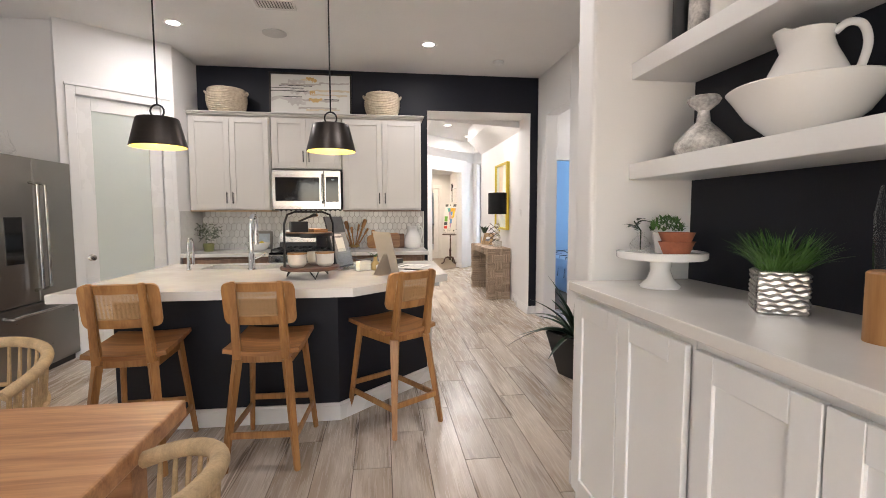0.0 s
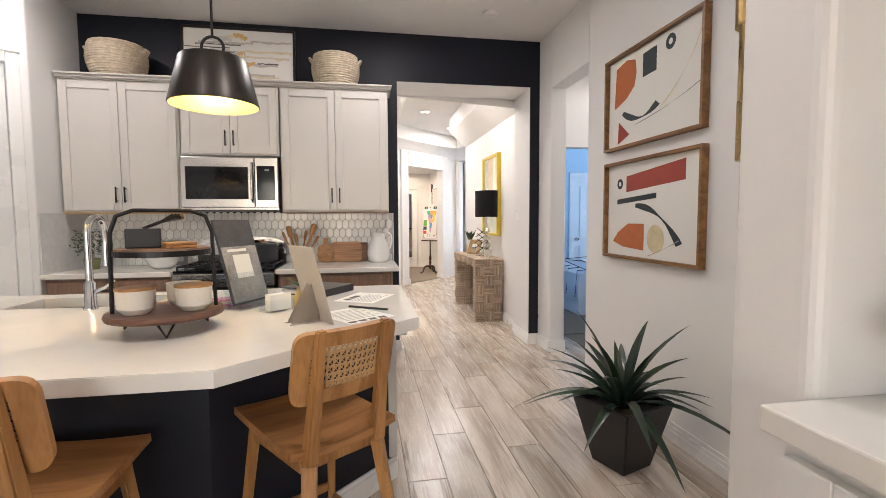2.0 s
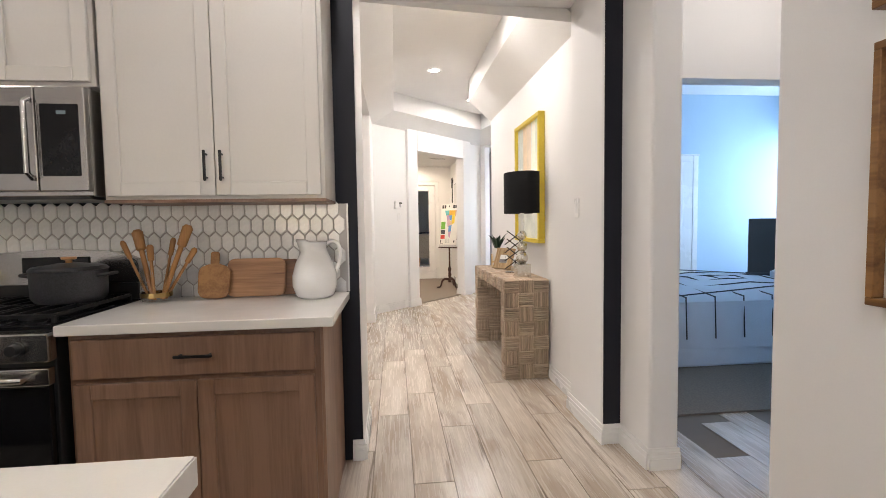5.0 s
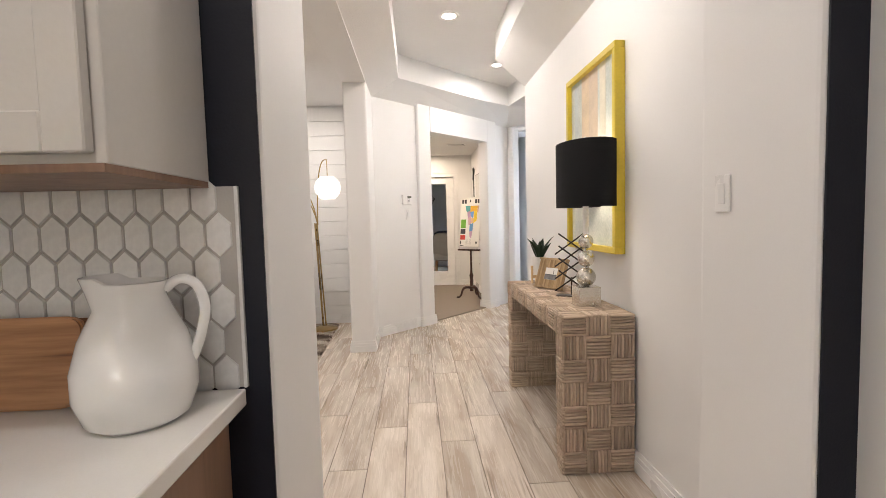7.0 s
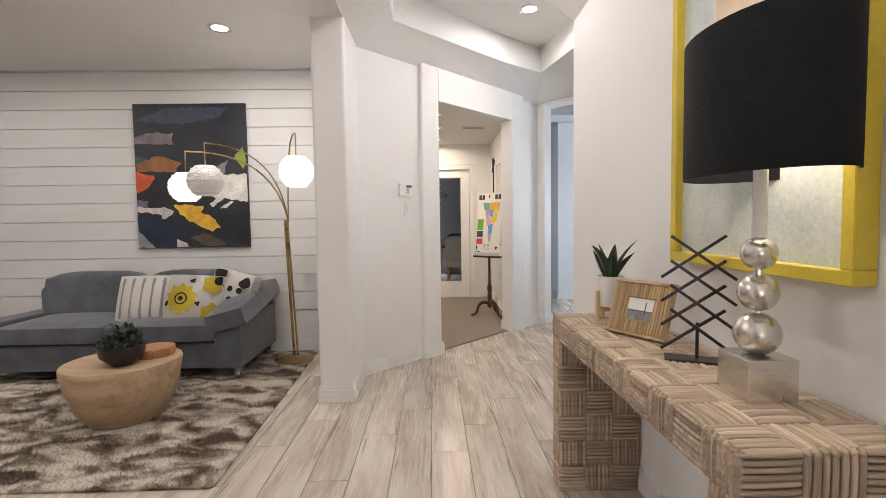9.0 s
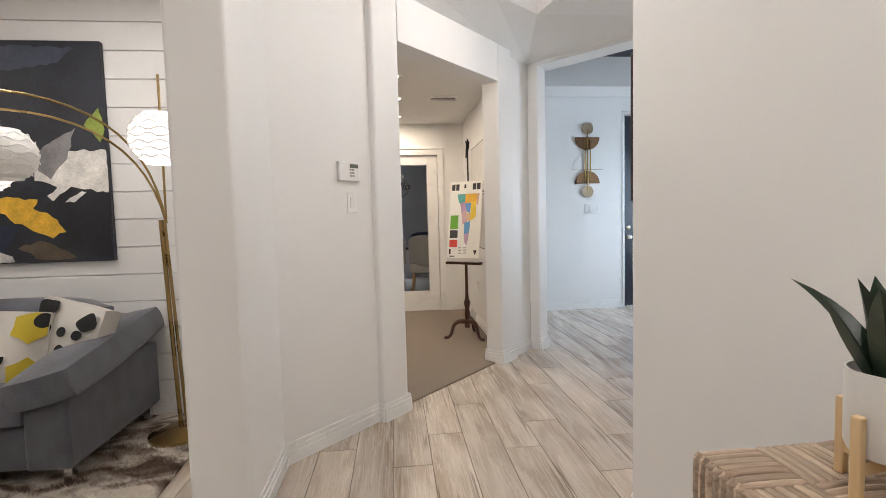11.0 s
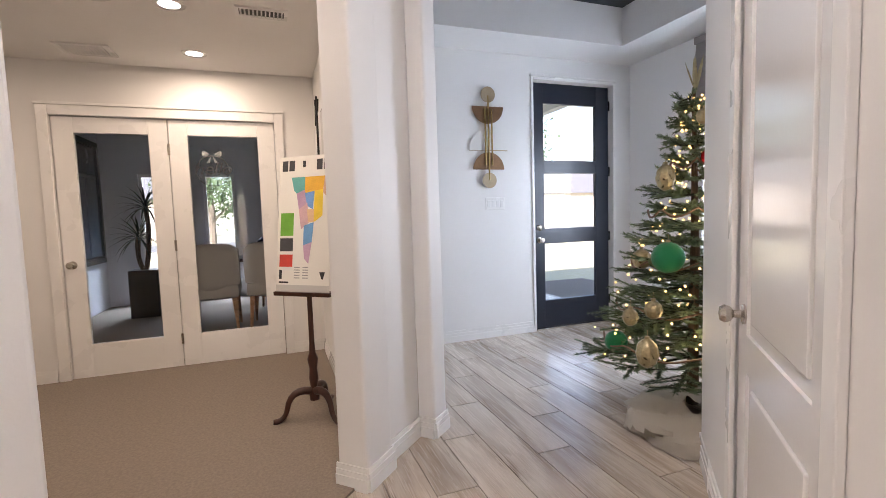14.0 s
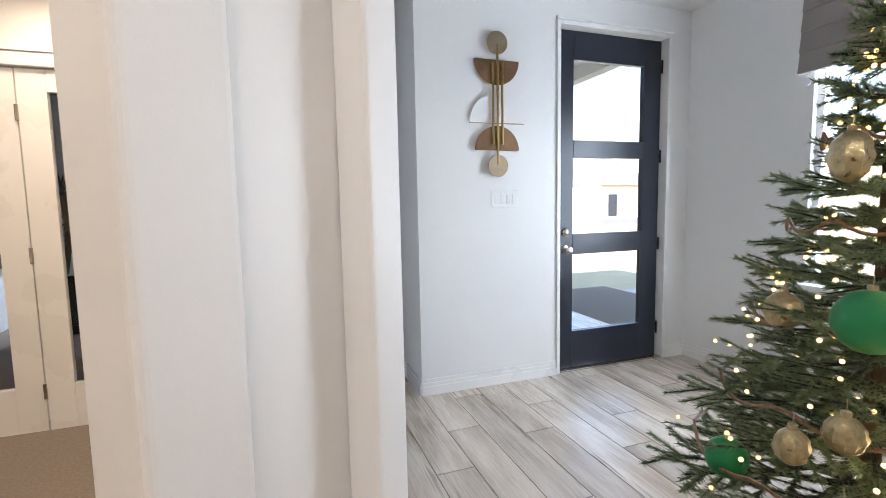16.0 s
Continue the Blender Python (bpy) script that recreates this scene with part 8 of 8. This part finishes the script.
def needles(p, q, dens, l0):
    """Needles all round a twig from p to q."""
    d = q - p
    ln = np.linalg.norm(d)
    d = d / ln
    n = int(ln * dens)
    s = np.cross(d, (0.3, 0.2, 0.93))
    s /= np.linalg.norm(s)
    u = np.cross(d, s)
    for i in range(n):
        t = rt.rand()
        a = rt.rand() * 6.283
        out = s * math.cos(a) + u * math.sin(a) * 0.75
        b0 = p + d * ln * t
        l = l0 * (0.75 + 0.5 * rt.rand())
        tip = b0 + (out * 0.85 + d * 0.6) * l
        side = np.cross(out, d) * 0.0024
        k = len(nv_)
        nv_.extend((b0 - side, b0 + side, tip))
        nf_.append((k, k + 1, k + 2))


twigs = bmesh.new()
zs = 0.32
lvl = 0
while zs < 1.90:
    f = max(0.0, zs - 0.30) / 1.72
    reach = 0.56 * (1 - f) ** 1.3 + 0.07
    nb = int(9 - 4 * f)
    for i in range(nb):
        a = 2 * math.pi * (i + 0.37 * lvl) / nb + rt.uniform(-0.25, 0.25)
        r = reach * rt.uniform(0.72, 1.1)
        p = np.array((0.0, 0.0, zs))
        mid = np.array((math.cos(a) * r * 0.55, math.sin(a) * r * 0.55, zs - 0.03 + 0.05 * f))
        q = np.array((math.cos(a) * r, math.sin(a) * r, zs + 0.0 + 0.10 * f - 0.04 * (1 - f)))
        join(twigs, tube([p, mid, q], [0.010, 0.007, 0.003], 4, False))
        needles(p + (mid - p) * 0.25, mid, 560, 0.026)
        needles(mid, q, 850, 0.028)
        tips.append((q, a, r))
        for k in range(5):
            t = 0.35 + 0.13 * k
            b0 = mid + (q - mid) * ((t - 0.5) * 2) if t > 0.5 else p + (mid - p) * t * 2
            for s in (-1, 1):
                aa = a + s * rt.uniform(0.6, 0.95)
                l = r * 0.42 * (1.15 - 0.75 * t) + 0.05
                e = b0 + np.array((math.cos(aa) * l, math.sin(aa) * l, rt.uniform(-0.03, 0.05)))
                join(twigs, tube([b0, e], [0.004, 0.002], 3, False))
                needles(b0, e, 850, 0.026)
    zs += 0.085 + 0.02 * f
    lvl += 1
part("branch", twigs, mat("twig_green_brown", (0.035, 0.035, 0.018), 0.9), xt)["kind"] = "stuff"
nm = bpy.data.meshes.new("needles")
nm.from_pydata([tuple(v) for v in nv_], [], nf_)
nm.materials.append(NEEDLE)
no_ = new("needle", nm)
no_.parent = xt
no_["kind"] = "stuff"
FAIRY = emit("fairy_light", (1.0, 0.64, 0.20), 1.3)
bl = bmesh.new()
bmesh.ops.create_icosphere(bl, subdivisions=1, radius=0.0075)
blm = bpy.data.meshes.new("fairy_bulb")
bl.to_mesh(blm)
bl.free()
blm.materials.append(FAIRY)
for k in range(290):
    f = rt.rand() ** 1.3
    z = 0.36 + 1.56 * f
    a, r = rt.rand() * 6.283, (0.62 * (1 - f) ** 1.35 + 0.05) * rt.uniform(0.6, 1.0)
    o = new("fairy_bulb", blm)
    o.parent = xt
    o.matrix_basis = pose(r * math.cos(a), r * math.sin(a), z)
for z, w in ((0.6, 3.0), (1.2, 2.0)):
    glow(TX - 0.45 + 0.2 * z, TY - 0.25, z, w * 0.8, 0.1, (1.0, 0.8, 0.45))
GREENB = mat("green_glitter_ball", (0.01, 0.22, 0.075), 0.35, metal=0.3, var=0.2, fine=500, bump=0.4)
REDB = mat("red_glass_ball", (0.45, 0.01, 0.015), 0.15, var=0.1)
CHAMP = mat("champagne_gold", (0.42, 0.34, 0.19), 0.3, metal=0.7, var=0.25, scale=40, bump=0.3)


def ball(x, y, z, r, material, label, tall=1.0, ribs=0):
    t = thing("tree_ornament", pose(x, y, z), label, "ornament", "tree ornaments")
    b = lathe([(0, -r * tall)] + [(r * math.sin(a) * (1 + (0.05 * math.cos(i * 2.2) if ribs else 0)), -r * tall * math.cos(a)) for i, a in enumerate([math.pi * k / 14 for k in range(1, 14)])] + [(0, r * tall)], 24)
    if ribs:
        for v in b.verts:
            an = math.atan2(v.co.y, v.co.x)
            v.co.x *= 1 + 0.05 * math.cos(ribs * an)
            v.co.y *= 1 + 0.05 * math.cos(ribs * an)
    part("ball", b, material, t, smooth=True)
    part("cap", lathe([(0.012, r * tall - 0.004), (0.012, r * tall + 0.012), (0, r * tall + 0.013)], 10), CHAMP, t)
    part("hook", tube([(0, 0, r * tall + 0.01), (0.004, 0, r * tall + 0.03), (0, 0, r * tall + 0.045)], 0.0015, 5), CHAMP, t)


ball(3.75, 11.39, 0.97, 0.085, GREENB, "large green glitter ball on the christmas tree")
ball(3.70, 11.74, 0.425, 0.068, GREENB, "green glitter ball low on the christmas tree")
ball(4.16, 11.22, 1.20, 0.07, GREENB, "green glitter ball on the christmas tree")
ball(3.867, 11.525, 1.413, 0.052, CHAMP, "gold and white leaf pattern drop ornament", 1.45, 9)
ball(3.52, 11.30, 0.495, 0.055, CHAMP, "gold leaf pattern drop ornament", 1.4, 9)
ball(3.828, 11.665, 0.935, 0.055, CHAMP, "gold pine cone ornament on the tree", 1.1, 12)
ball(3.62, 11.36, 0.70, 0.045, CHAMP, "gold pine cone ornament on the tree", 1.1, 12)
ball(4.06, 11.40, 1.52, 0.045, REDB, "shiny red ball on the christmas tree")
ball(4.14, 11.42, 1.72, 0.04, REDB, "shiny red ball on the christmas tree")
ball(4.02, 11.40, 1.74, 0.045, CHAMP, "gold glitter ball near the tree top")
ball(3.52, 11.42, 0.66, 0.04, CHAMP, "gold glitter ball on the tree", 1.2, 8)
ball(3.95, 11.12, 0.55, 0.05, CHAMP, "gold glitter ball on the tree", 1.2, 8)
tp = thing("tree_topper", pose(TX, TY, 1.90), "pale gold starburst topper on the christmas tree", "ornament")
for k in range(7):
    part("ray", moved(leaf(0.2, 0.03, -0.1, 0.2, 4), pose(0, 0, 0.02, 0, -84 + 9 * (k % 3), k * 52)), CHAMP, tp)
gl = bmesh.new()
for z0 in (0.44, 0.66, 0.92, 1.22, 1.5):
    pts = []
    for i in range(60):
        a = 2 * math.pi * i / 59
        f = (z0 - 0.30) / 1.72
        r = (0.57 * (1 - f) ** 1.2 + 0.05) * 0.92
        pts.append((r * math.cos(a), r * math.sin(a), z0 - 0.05 * abs(math.sin(a * 4)) + 0.03 * i / 59))
    join(gl, tube(pts, 0.006, 5, False))
part("bead_garland", gl, mat("wood_bead", (0.20, 0.11, 0.06), 0.5, var=0.5, scale=60), xt, "brown bead garland")
CLOTH = mat("cream_linen_skirt", (0.44, 0.39, 0.32), 0.9, var=0.06, fine=220, bump=0.3)
sk_ = bmesh.new()
rings = []
for j in range(9):
    f = j / 8
    ring = []
    for i in range(56):
        a = 2 * math.pi * i / 56
        wob = 1 + 0.05 * math.sin(a * 7 + j) + 0.03 * math.sin(a * 13 + 2 * j)
        r = (0.10 + 0.30 * math.sin(min(1.0, f * 1.25) * math.pi / 2)) * wob
        z = 0.13 * (1 - f ** 2.2) * (1 + 0.18 * math.sin(a * 5 + j * 1.3))
        ring.append(sk_.verts.new((r * math.cos(a), r * math.sin(a), max(0.004, z))))
    rings.append(ring)
for r0, r1 in zip(rings, rings[1:]):
    for i in range(56):
        sk_.faces.new((r0[i], r0[(i + 1) % 56], r1[(i + 1) % 56], r1[i]))
skt = thing("tree_skirt", pose(TX - 0.2, TY - 0.24, 0), "gathered cream linen skirt round the tree base", "tree skirt")
part("cloth", sk_, CLOTH, skt, smooth=True)

# ---- bedroom ----
bed = thing("bed", pose(3.05, 7.1, 0.012), "bed with white quilt of dark grid lines", "bed")
QUILT = mat("white_quilt", (0.70, 0.74, 0.80), 0.85, var=0.05, scale=5, fine=150, bump=0.2)
part("mattress", moved(cushion(2.0, 1.6, 0.55, 0.05), pose(1.1, 0.85, 0.36)), QUILT, bed, smooth=True)
part("bed_skirt", box(0.12, 2.08, 0.07, 1.63, 0.0, 0.32, 0.02), QUILT, bed)
for k in range(8):
    x = 0.25 + 0.26 * k
    part("quilt_line", tube([(x, 0.04, 0.25), (x, 0.06, 0.60), (x + 0.02, 0.85, 0.668), (x, 1.64, 0.60)], 0.006, 5), INK, bed)
for k in range(6):
    y = 0.12 + 0.28 * k
    part("quilt_line", tube([(0.09, y, 0.25), (0.12, y, 0.60), (1.1, y, 0.667), (2.05, y, 0.60)], 0.006, 5), INK, bed)
part("headboard", box(2.12, 2.18, 0.02, 1.68, 0, 1.25, 0.01), BLACKPLASTIC, bed)
part("pillow", moved(cushion(0.45, 0.65, 0.18, 0.03), pose(1.85, 0.45, 0.72, 0, -18)), QUILT, bed, smooth=True)
bdr = tagged(thing("door_bedroom", pose(4.2, 9.55, 0), "white two-panel door in the bedroom, closed", "door"), kind="structure")
part("casing", casing(0.0, 0.76, 2.05), TRIM, bdr)
b = box(0, 0.76, -0.012, 0.0, 0, 2.05)
for z0, z1 in ((0.2, 0.8), (0.95, 1.9)):
    join(b, box(0.13, 0.63, -0.020, -0.012, z0, z1, 0.006))
part("door_leaf", b, TRIM, bdr)
knob_set(bdr, 0.07, -0.012, 0.92)
setting("beam_bedroom", box(2.42, 6.5, 7.6, 7.8, 2.6, 2.95), NAVY, "dark painted beam under the bedroom ceiling", "beam")

# ---- outside ----
GRASS = mat("dry_lawn", (0.44, 0.41, 0.27), 0.95, var=0.3, scale=0.6, fine=30, bump=0.4)
setting("ground", box(-120, 120, 14.0, 220, -0.35, -0.12), GRASS, "dry pale lawn outside the house", "ground")
setting("porch", box(3.0, 9.0, 13.76, 16.2, -0.12, -0.02), mat("pale_concrete", (0.55, 0.53, 0.50), 0.9, var=0.1, bump=0.3), "pale concrete porch slab", "porch")
setting("path", box(4.0, 5.4, 16.2, 34.0, -0.119, -0.09), mat("pale_concrete", (0.55, 0.53, 0.50), 0.9, var=0.1, bump=0.3), "pale concrete front path", "path")
setting("road", box(-80, 90, 34.0, 41.0, -0.119, -0.08), mat("pale_asphalt", (0.16, 0.16, 0.16), 0.9, var=0.1, bump=0.3), "grey street in front of the house", "road")
SOF = mat("porch_soffit_paint", (0.62, 0.60, 0.57), 0.6, var=0.03)
ROOFD = mat("roof_shingle_grey", (0.12, 0.12, 0.13), 0.9, fine=12, bump=0.4)
por = thing("porch_roof", pose(0, 0, 0), "pale boarded porch ceiling with fascia beam", "roof")
for k in range(14):
    part("soffit_board", box(3.0 + 0.19 * k, 3.185 + 0.19 * k, 13.78, 18.0, 2.86, 2.88), SOF, por)
part("fascia", box(3.0, 5.80, 18.0, 18.12, 2.72, 3.05), SOF, por)
part("side_fascia", box(5.66, 5.80, 13.78, 18.0, 2.72, 3.05), SOF, por)
part("roof_deck", box(2.95, 5.85, 13.78, 18.2, 3.05, 3.12), ROOFD, por)
tree_mat = mat("street_leaf", (0.06, 0.10, 0.035), 0.7, var=0.5, scale=2)
BARK = mat("grey_bark", (0.16, 0.13, 0.10), 0.95, var=0.3, fine=30, bump=0.6)


def street_tree(x, y, h, spread, seed):
    r = np.random.RandomState(seed)
    t = thing("street_tree", pose(x, y, -0.12), "leafy green street tree beyond the lawn", "tree", "street trees")
    tr = tube([(0, 0, 0), (0.05, 0, h * 0.35), (0.0, 0.1, h * 0.8)], [h * 0.028, h * 0.02, h * 0.006], 8)
    for k in range(9):
        a = k * 2.4
        z = h * (0.3 + 0.055 * k)
        join(tr, tube([(0, 0, z), (spread * 0.6 * math.cos(a), spread * 0.6 * math.sin(a), z + h * 0.16)], [h * 0.01, h * 0.003], 5))
    part("trunk", tr, BARK, t)
    v, f = [], []
    for c in range(46):
        th_, ph_ = r.rand() * 6.28, r.rand()
        cz = h * (0.36 + 0.62 * ph_)
        rad = spread * math.sin(math.pi * min(0.97, 0.15 + 0.8 * ph_)) ** 0.7
        cx, cy = rad * r.rand() ** 0.5 * math.cos(th_), rad * r.rand() ** 0.5 * math.sin(th_)
        for i in range(75):
            p = np.array((cx, cy, cz)) + r.normal(0, 1, 3) * spread * 0.17
            d1, d2 = r.normal(0, 1, 3), r.normal(0, 1, 3)
            s = 0.028 * h
            k = len(v)
            v += [tuple(p), tuple(p + d1 * s * 0.5), tuple(p + d2 * s * 0.5)]
            f.append((k, k + 1, k + 2))
    me = bpy.data.meshes.new("crown")
    me.from_pydata(v, [], f)
    me.materials.append(tree_mat)
    o = new("crown", me)
    o.parent = t
    o["kind"] = "stuff"


street_tree(6.2, 30.0, 5.2, 1.5, 1)
street_tree(14.5, 46.0, 13.0, 3.2, 2)
street_tree(19.0, 50.0, 14.0, 3.4, 3)
street_tree(0.15, 23.5, 4.4, 1.3, 4)
street_tree(26.0, 52.0, 12.0, 3.2, 5)
street_tree(0.5, 48.0, 11.0, 3.0, 6)
street_tree(3.0, 21.5, 3.4, 1.0, 7)
ROOFM = mat("grey_shingle", (0.12, 0.12, 0.13), 0.9, var=0.2, fine=12, bump=0.4)
BRICKM = mat("pale_brick", (0.52, 0.46, 0.40), 0.85, var=0.15, scale=4, fine=30, bump=0.3)


FARPANE = mat("pale_window_glass", (0.30, 0.34, 0.38), 0.12)


def house(x, y, w, label):
    t = thing("house", pose(x, y, -0.1), label, "house", "houses across the street")
    part("wall", box(-w / 2, w / 2, 0, 9, 0, 3.0), BRICKM, t)
    b = bmesh.new()
    p = [b.verts.new(v) for v in ((-w / 2 - 0.4, -0.4, 2.95), (w / 2 + 0.4, -0.4, 2.95), (w / 2 + 0.4, 9.4, 2.95), (-w / 2 - 0.4, 9.4, 2.95), (-w / 4, 4.5, 6.6), (w / 4, 4.5, 6.6))]
    for q in ((0, 1, 5, 4), (1, 2, 5), (2, 3, 4, 5), (3, 0, 4), (3, 2, 1, 0)):
        b.faces.new([p[i] for i in q])
    part("roof", b, ROOFM, t)
    for wx in (-w * 0.32, 0.0, w * 0.3):
        wi = part("window", box(wx - 0.6, wx + 0.6, -0.06, 0.0, 0.9, 2.3, 0.01), TRIM, t)
        part("pane", box(wx - 0.52, wx + 0.52, -0.07, -0.06, 0.98, 2.22), FARPANE, wi)
    part("door", box(w * 0.12, w * 0.12 + 1.0, -0.05, 0.0, 0, 2.1, 0.01), DARKDOOR, t)


house(8.5, 46.0, 15.0, "pale brick house with grey roof across the street")
house(-12.0, 47.0, 15.0, "pale brick house with hipped roof across the street")
house(30.0, 47.0, 15.0, "pale brick house with hipped roof across the street")

# ---- baseboards ----
def board_run(pts, name="baseboard", h=0.11, d=0.013, parent=None):
    """A stepped baseboard along plan points; the room lies to the left of the run."""
    b = bmesh.new()
    for p, q in zip(pts, pts[1:]):
        p, q = Vector(p), Vector(q)
        u = (q - p).normalized()
        nn = Vector((-u.y, u.x))
        e = 0.004
        for k, (z0, z1, dd) in enumerate(((0, 0.06, d + 0.004), (0.06, 0.085, d), (0.085, h, d * 0.55))):
            join(b, prism([tuple(p - u * e), tuple(q + u * e), tuple(q + u * e + nn * dd), tuple(p - u * e + nn * dd)], z0, z1))
    return setting(name, b, TRIM, "white stepped baseboard along the wall", "baseboard")


board_run([(XR, VY0), (XR, 2.22)][::-1])
board_run([(XR + 0.16, VY1), (XR, VY1), (XR, YB)][0:3])
board_run([(2.126, 6.53), (2.126, 9.39), cl(DS0 - 0.05)])
board_run([(2.045, 6.0), (2.045, 6.53)])
board_run([(XR, YB), (2.045, YB)])
board_run([(0.705, 6.53), (0.705, 6.02), (0.65, 6.02)])
board_run([cl(DS1 + 0.05), cl(CL), cl(CL, 0.13)])
board_run([diag(0.66, 0.0), diag(0.0), (0.609, 9.5), (0.384, 9.5), (0.384, 10.88)])
board_run([diag(0.89, 0.12), diag(0.89, -0.045), diag(0.66, -0.045), diag(0.66, 0.0)])
board_run([tuple(J1 + N2 * 0.15), tuple(J1), tuple(J0), diag(2.26, 0.0), diag(2.26, -0.045), diag(2.04, -0.045), diag(2.04, 0.12)])
board_run([(4.22, FY), (3.17, FY), (3.17, 14.82)])
board_run([(FX, 10.5), (FX, FY), (5.27, FY)])
board_run([(0.08, OY), (-2.0, OY)])
board_run([(OX, 12.0), (OX, OY), (1.88, OY)])
board_run([(0.38, LY - 0.018), (-5.9, LY - 0.018)])
board_run([(NX, 2.06), (NX, 2.22), (XR, 2.22)][::-1])
board_run([(3.17, 14.82), (2.42, 14.82)])

# ---- backsplash tiles ----
TILE = mat("pearly_white_tile", (0.74, 0.735, 0.72), 0.10, var=0.08, scale=20, bump=0.03, island=0.07)
wdk = bpy.data.objects["wall_dark"]
GROUTW = mat("pale_tile_grout", (0.42, 0.40, 0.375), 0.8, fine=200)
part("grout_bed", box(-2.03, 0.644, YB - 0.005, YB, 0.915, 1.375), GROUTW, wdk)
hw, hh_, rise = 0.0275, 0.0255, 0.0255
hexa = [(-hw, -hh_), (0, -hh_ - rise), (hw, -hh_), (hw, hh_), (0, hh_ + rise), (-hw, hh_)]


def hex_mesh(pts):
    b = bmesh.new()
    lo = [b.verts.new((x, 0, z)) for x, z in pts]
    hi = [b.verts.new((x * 0.93, -0.005, z * 0.95)) for x, z in pts]
    b.faces.new(hi)
    for i in range(len(pts)):
        j = (i + 1) % len(pts)
        b.faces.new((lo[i], lo[j], hi[j], hi[i]))
    bmesh.ops.recalc_face_normals(b, faces=b.faces)
    me = bpy.data.meshes.new("tile")
    b.to_mesh(me)
    b.free()
    me.materials.append(TILE)
    return me


full = hex_mesh(hexa)
pw2, ph2 = 2 * hw + 0.004, 2 * hh_ + rise + 0.005
rtile = random.Random(8)
for j in range(8):
    z = 0.915 + 0.026 + j * ph2
    if z + hh_ + rise > 1.41:
        break
    for i in range(48):
        x = -1.99 + i * pw2 + (pw2 / 2 if j % 2 else 0)
        if x + hw > 0.644:
            continue
        o = new("tile", full)
        o.parent = wdk
        o.matrix_basis = pose(x, YB - 0.005, z, rtile.uniform(-0.8, 0.8), 0, rtile.uniform(-0.8, 0.8))
part("edge_trim", box(0.644, 0.652, YB - 0.012, YB, 0.915, 1.375, 0.001, 1), TILE, wdk)
part("side_splash", box(-2.03, -2.022, 5.38, YB - 0.012, 0.915, 1.375), TILE, bpy.data.objects["wall_kitchen_left"])

# ---- floor planks ----
fl_ob = bpy.data.objects["floor"]
PWD, PLN, GAP = PLANK, 1.2, 0.004


def plank_mesh(w, l):
    b = box(-w / 2, w / 2, -l / 2, l / 2, -0.004, 0.0, 0.0012, 1)
    me = bpy.data.meshes.new("plank")
    bmesh.ops.recalc_face_normals(b, faces=b.faces)
    b.to_mesh(me)
    b.free()
    me.materials.append(FLOORWOOD)
    return me


pm = plank_mesh(PWD - GAP, PLN - GAP)
rp_ = random.Random(21)
near, rest = 0, []
for i in range(-20, 34):
    x = -0.04 + PWD * (i + 0.5)
    off = (i * 0.37) % 1.0 * PLN + rp_.uniform(-0.1, 0.1)
    for j in range(-5, 14):
        y = off + PLN * (j + 0.5)
        if not (-4.9 < y < 15.2) or x < -3.6 or x > 5.5:
            continue
        if x > 2.6 and y < 9.5 and not (x < 3.4 and 4.8 < y < 6.2):
            continue
        walked = (-2.2 < x < 2.2 and 0.9 < y < 6.4) or (0.0 < x < 2.4 and 6.3 < y < 10.0) or (0.4 < x < 5.4 and 9.4 < y < 13.6 and y < x + 10.6 and y > 9.0)
        if walked and near < 300:
            o = new("plank", pm)
            o.parent = fl_ob
            o.matrix_basis = pose(x, y, 0)
            near += 1
        else:
            rest.append((x, y))
vs2, fs2 = [], []
for x, y in rest:
    w, l = (PWD - GAP) / 2, (PLN - GAP) / 2
    k = len(vs2)
    x -= 0.06
    vs2 += [(x - w, y - l, 0), (x + w, y - l, 0), (x + w, y + l, 0), (x - w, y + l, 0), (x - w, y - l, -0.004), (x + w, y - l, -0.004), (x + w, y + l, -0.004), (x - w, y + l, -0.004)]
    fs2 += [(k, k + 1, k + 2, k + 3), (k, k + 4, k + 5, k + 1), (k + 1, k + 5, k + 6, k + 2), (k + 2, k + 6, k + 7, k + 3), (k + 3, k + 7, k + 4, k)]
fm = bpy.data.meshes.new("planks")
fm.from_pydata(vs2, [], fs2)
fm.materials.append(FLOORWOOD)
fo = new("planks", fm)
fo.parent = fl_ob
fo.location.x = 0.06
fo["kind"] = "stuff"
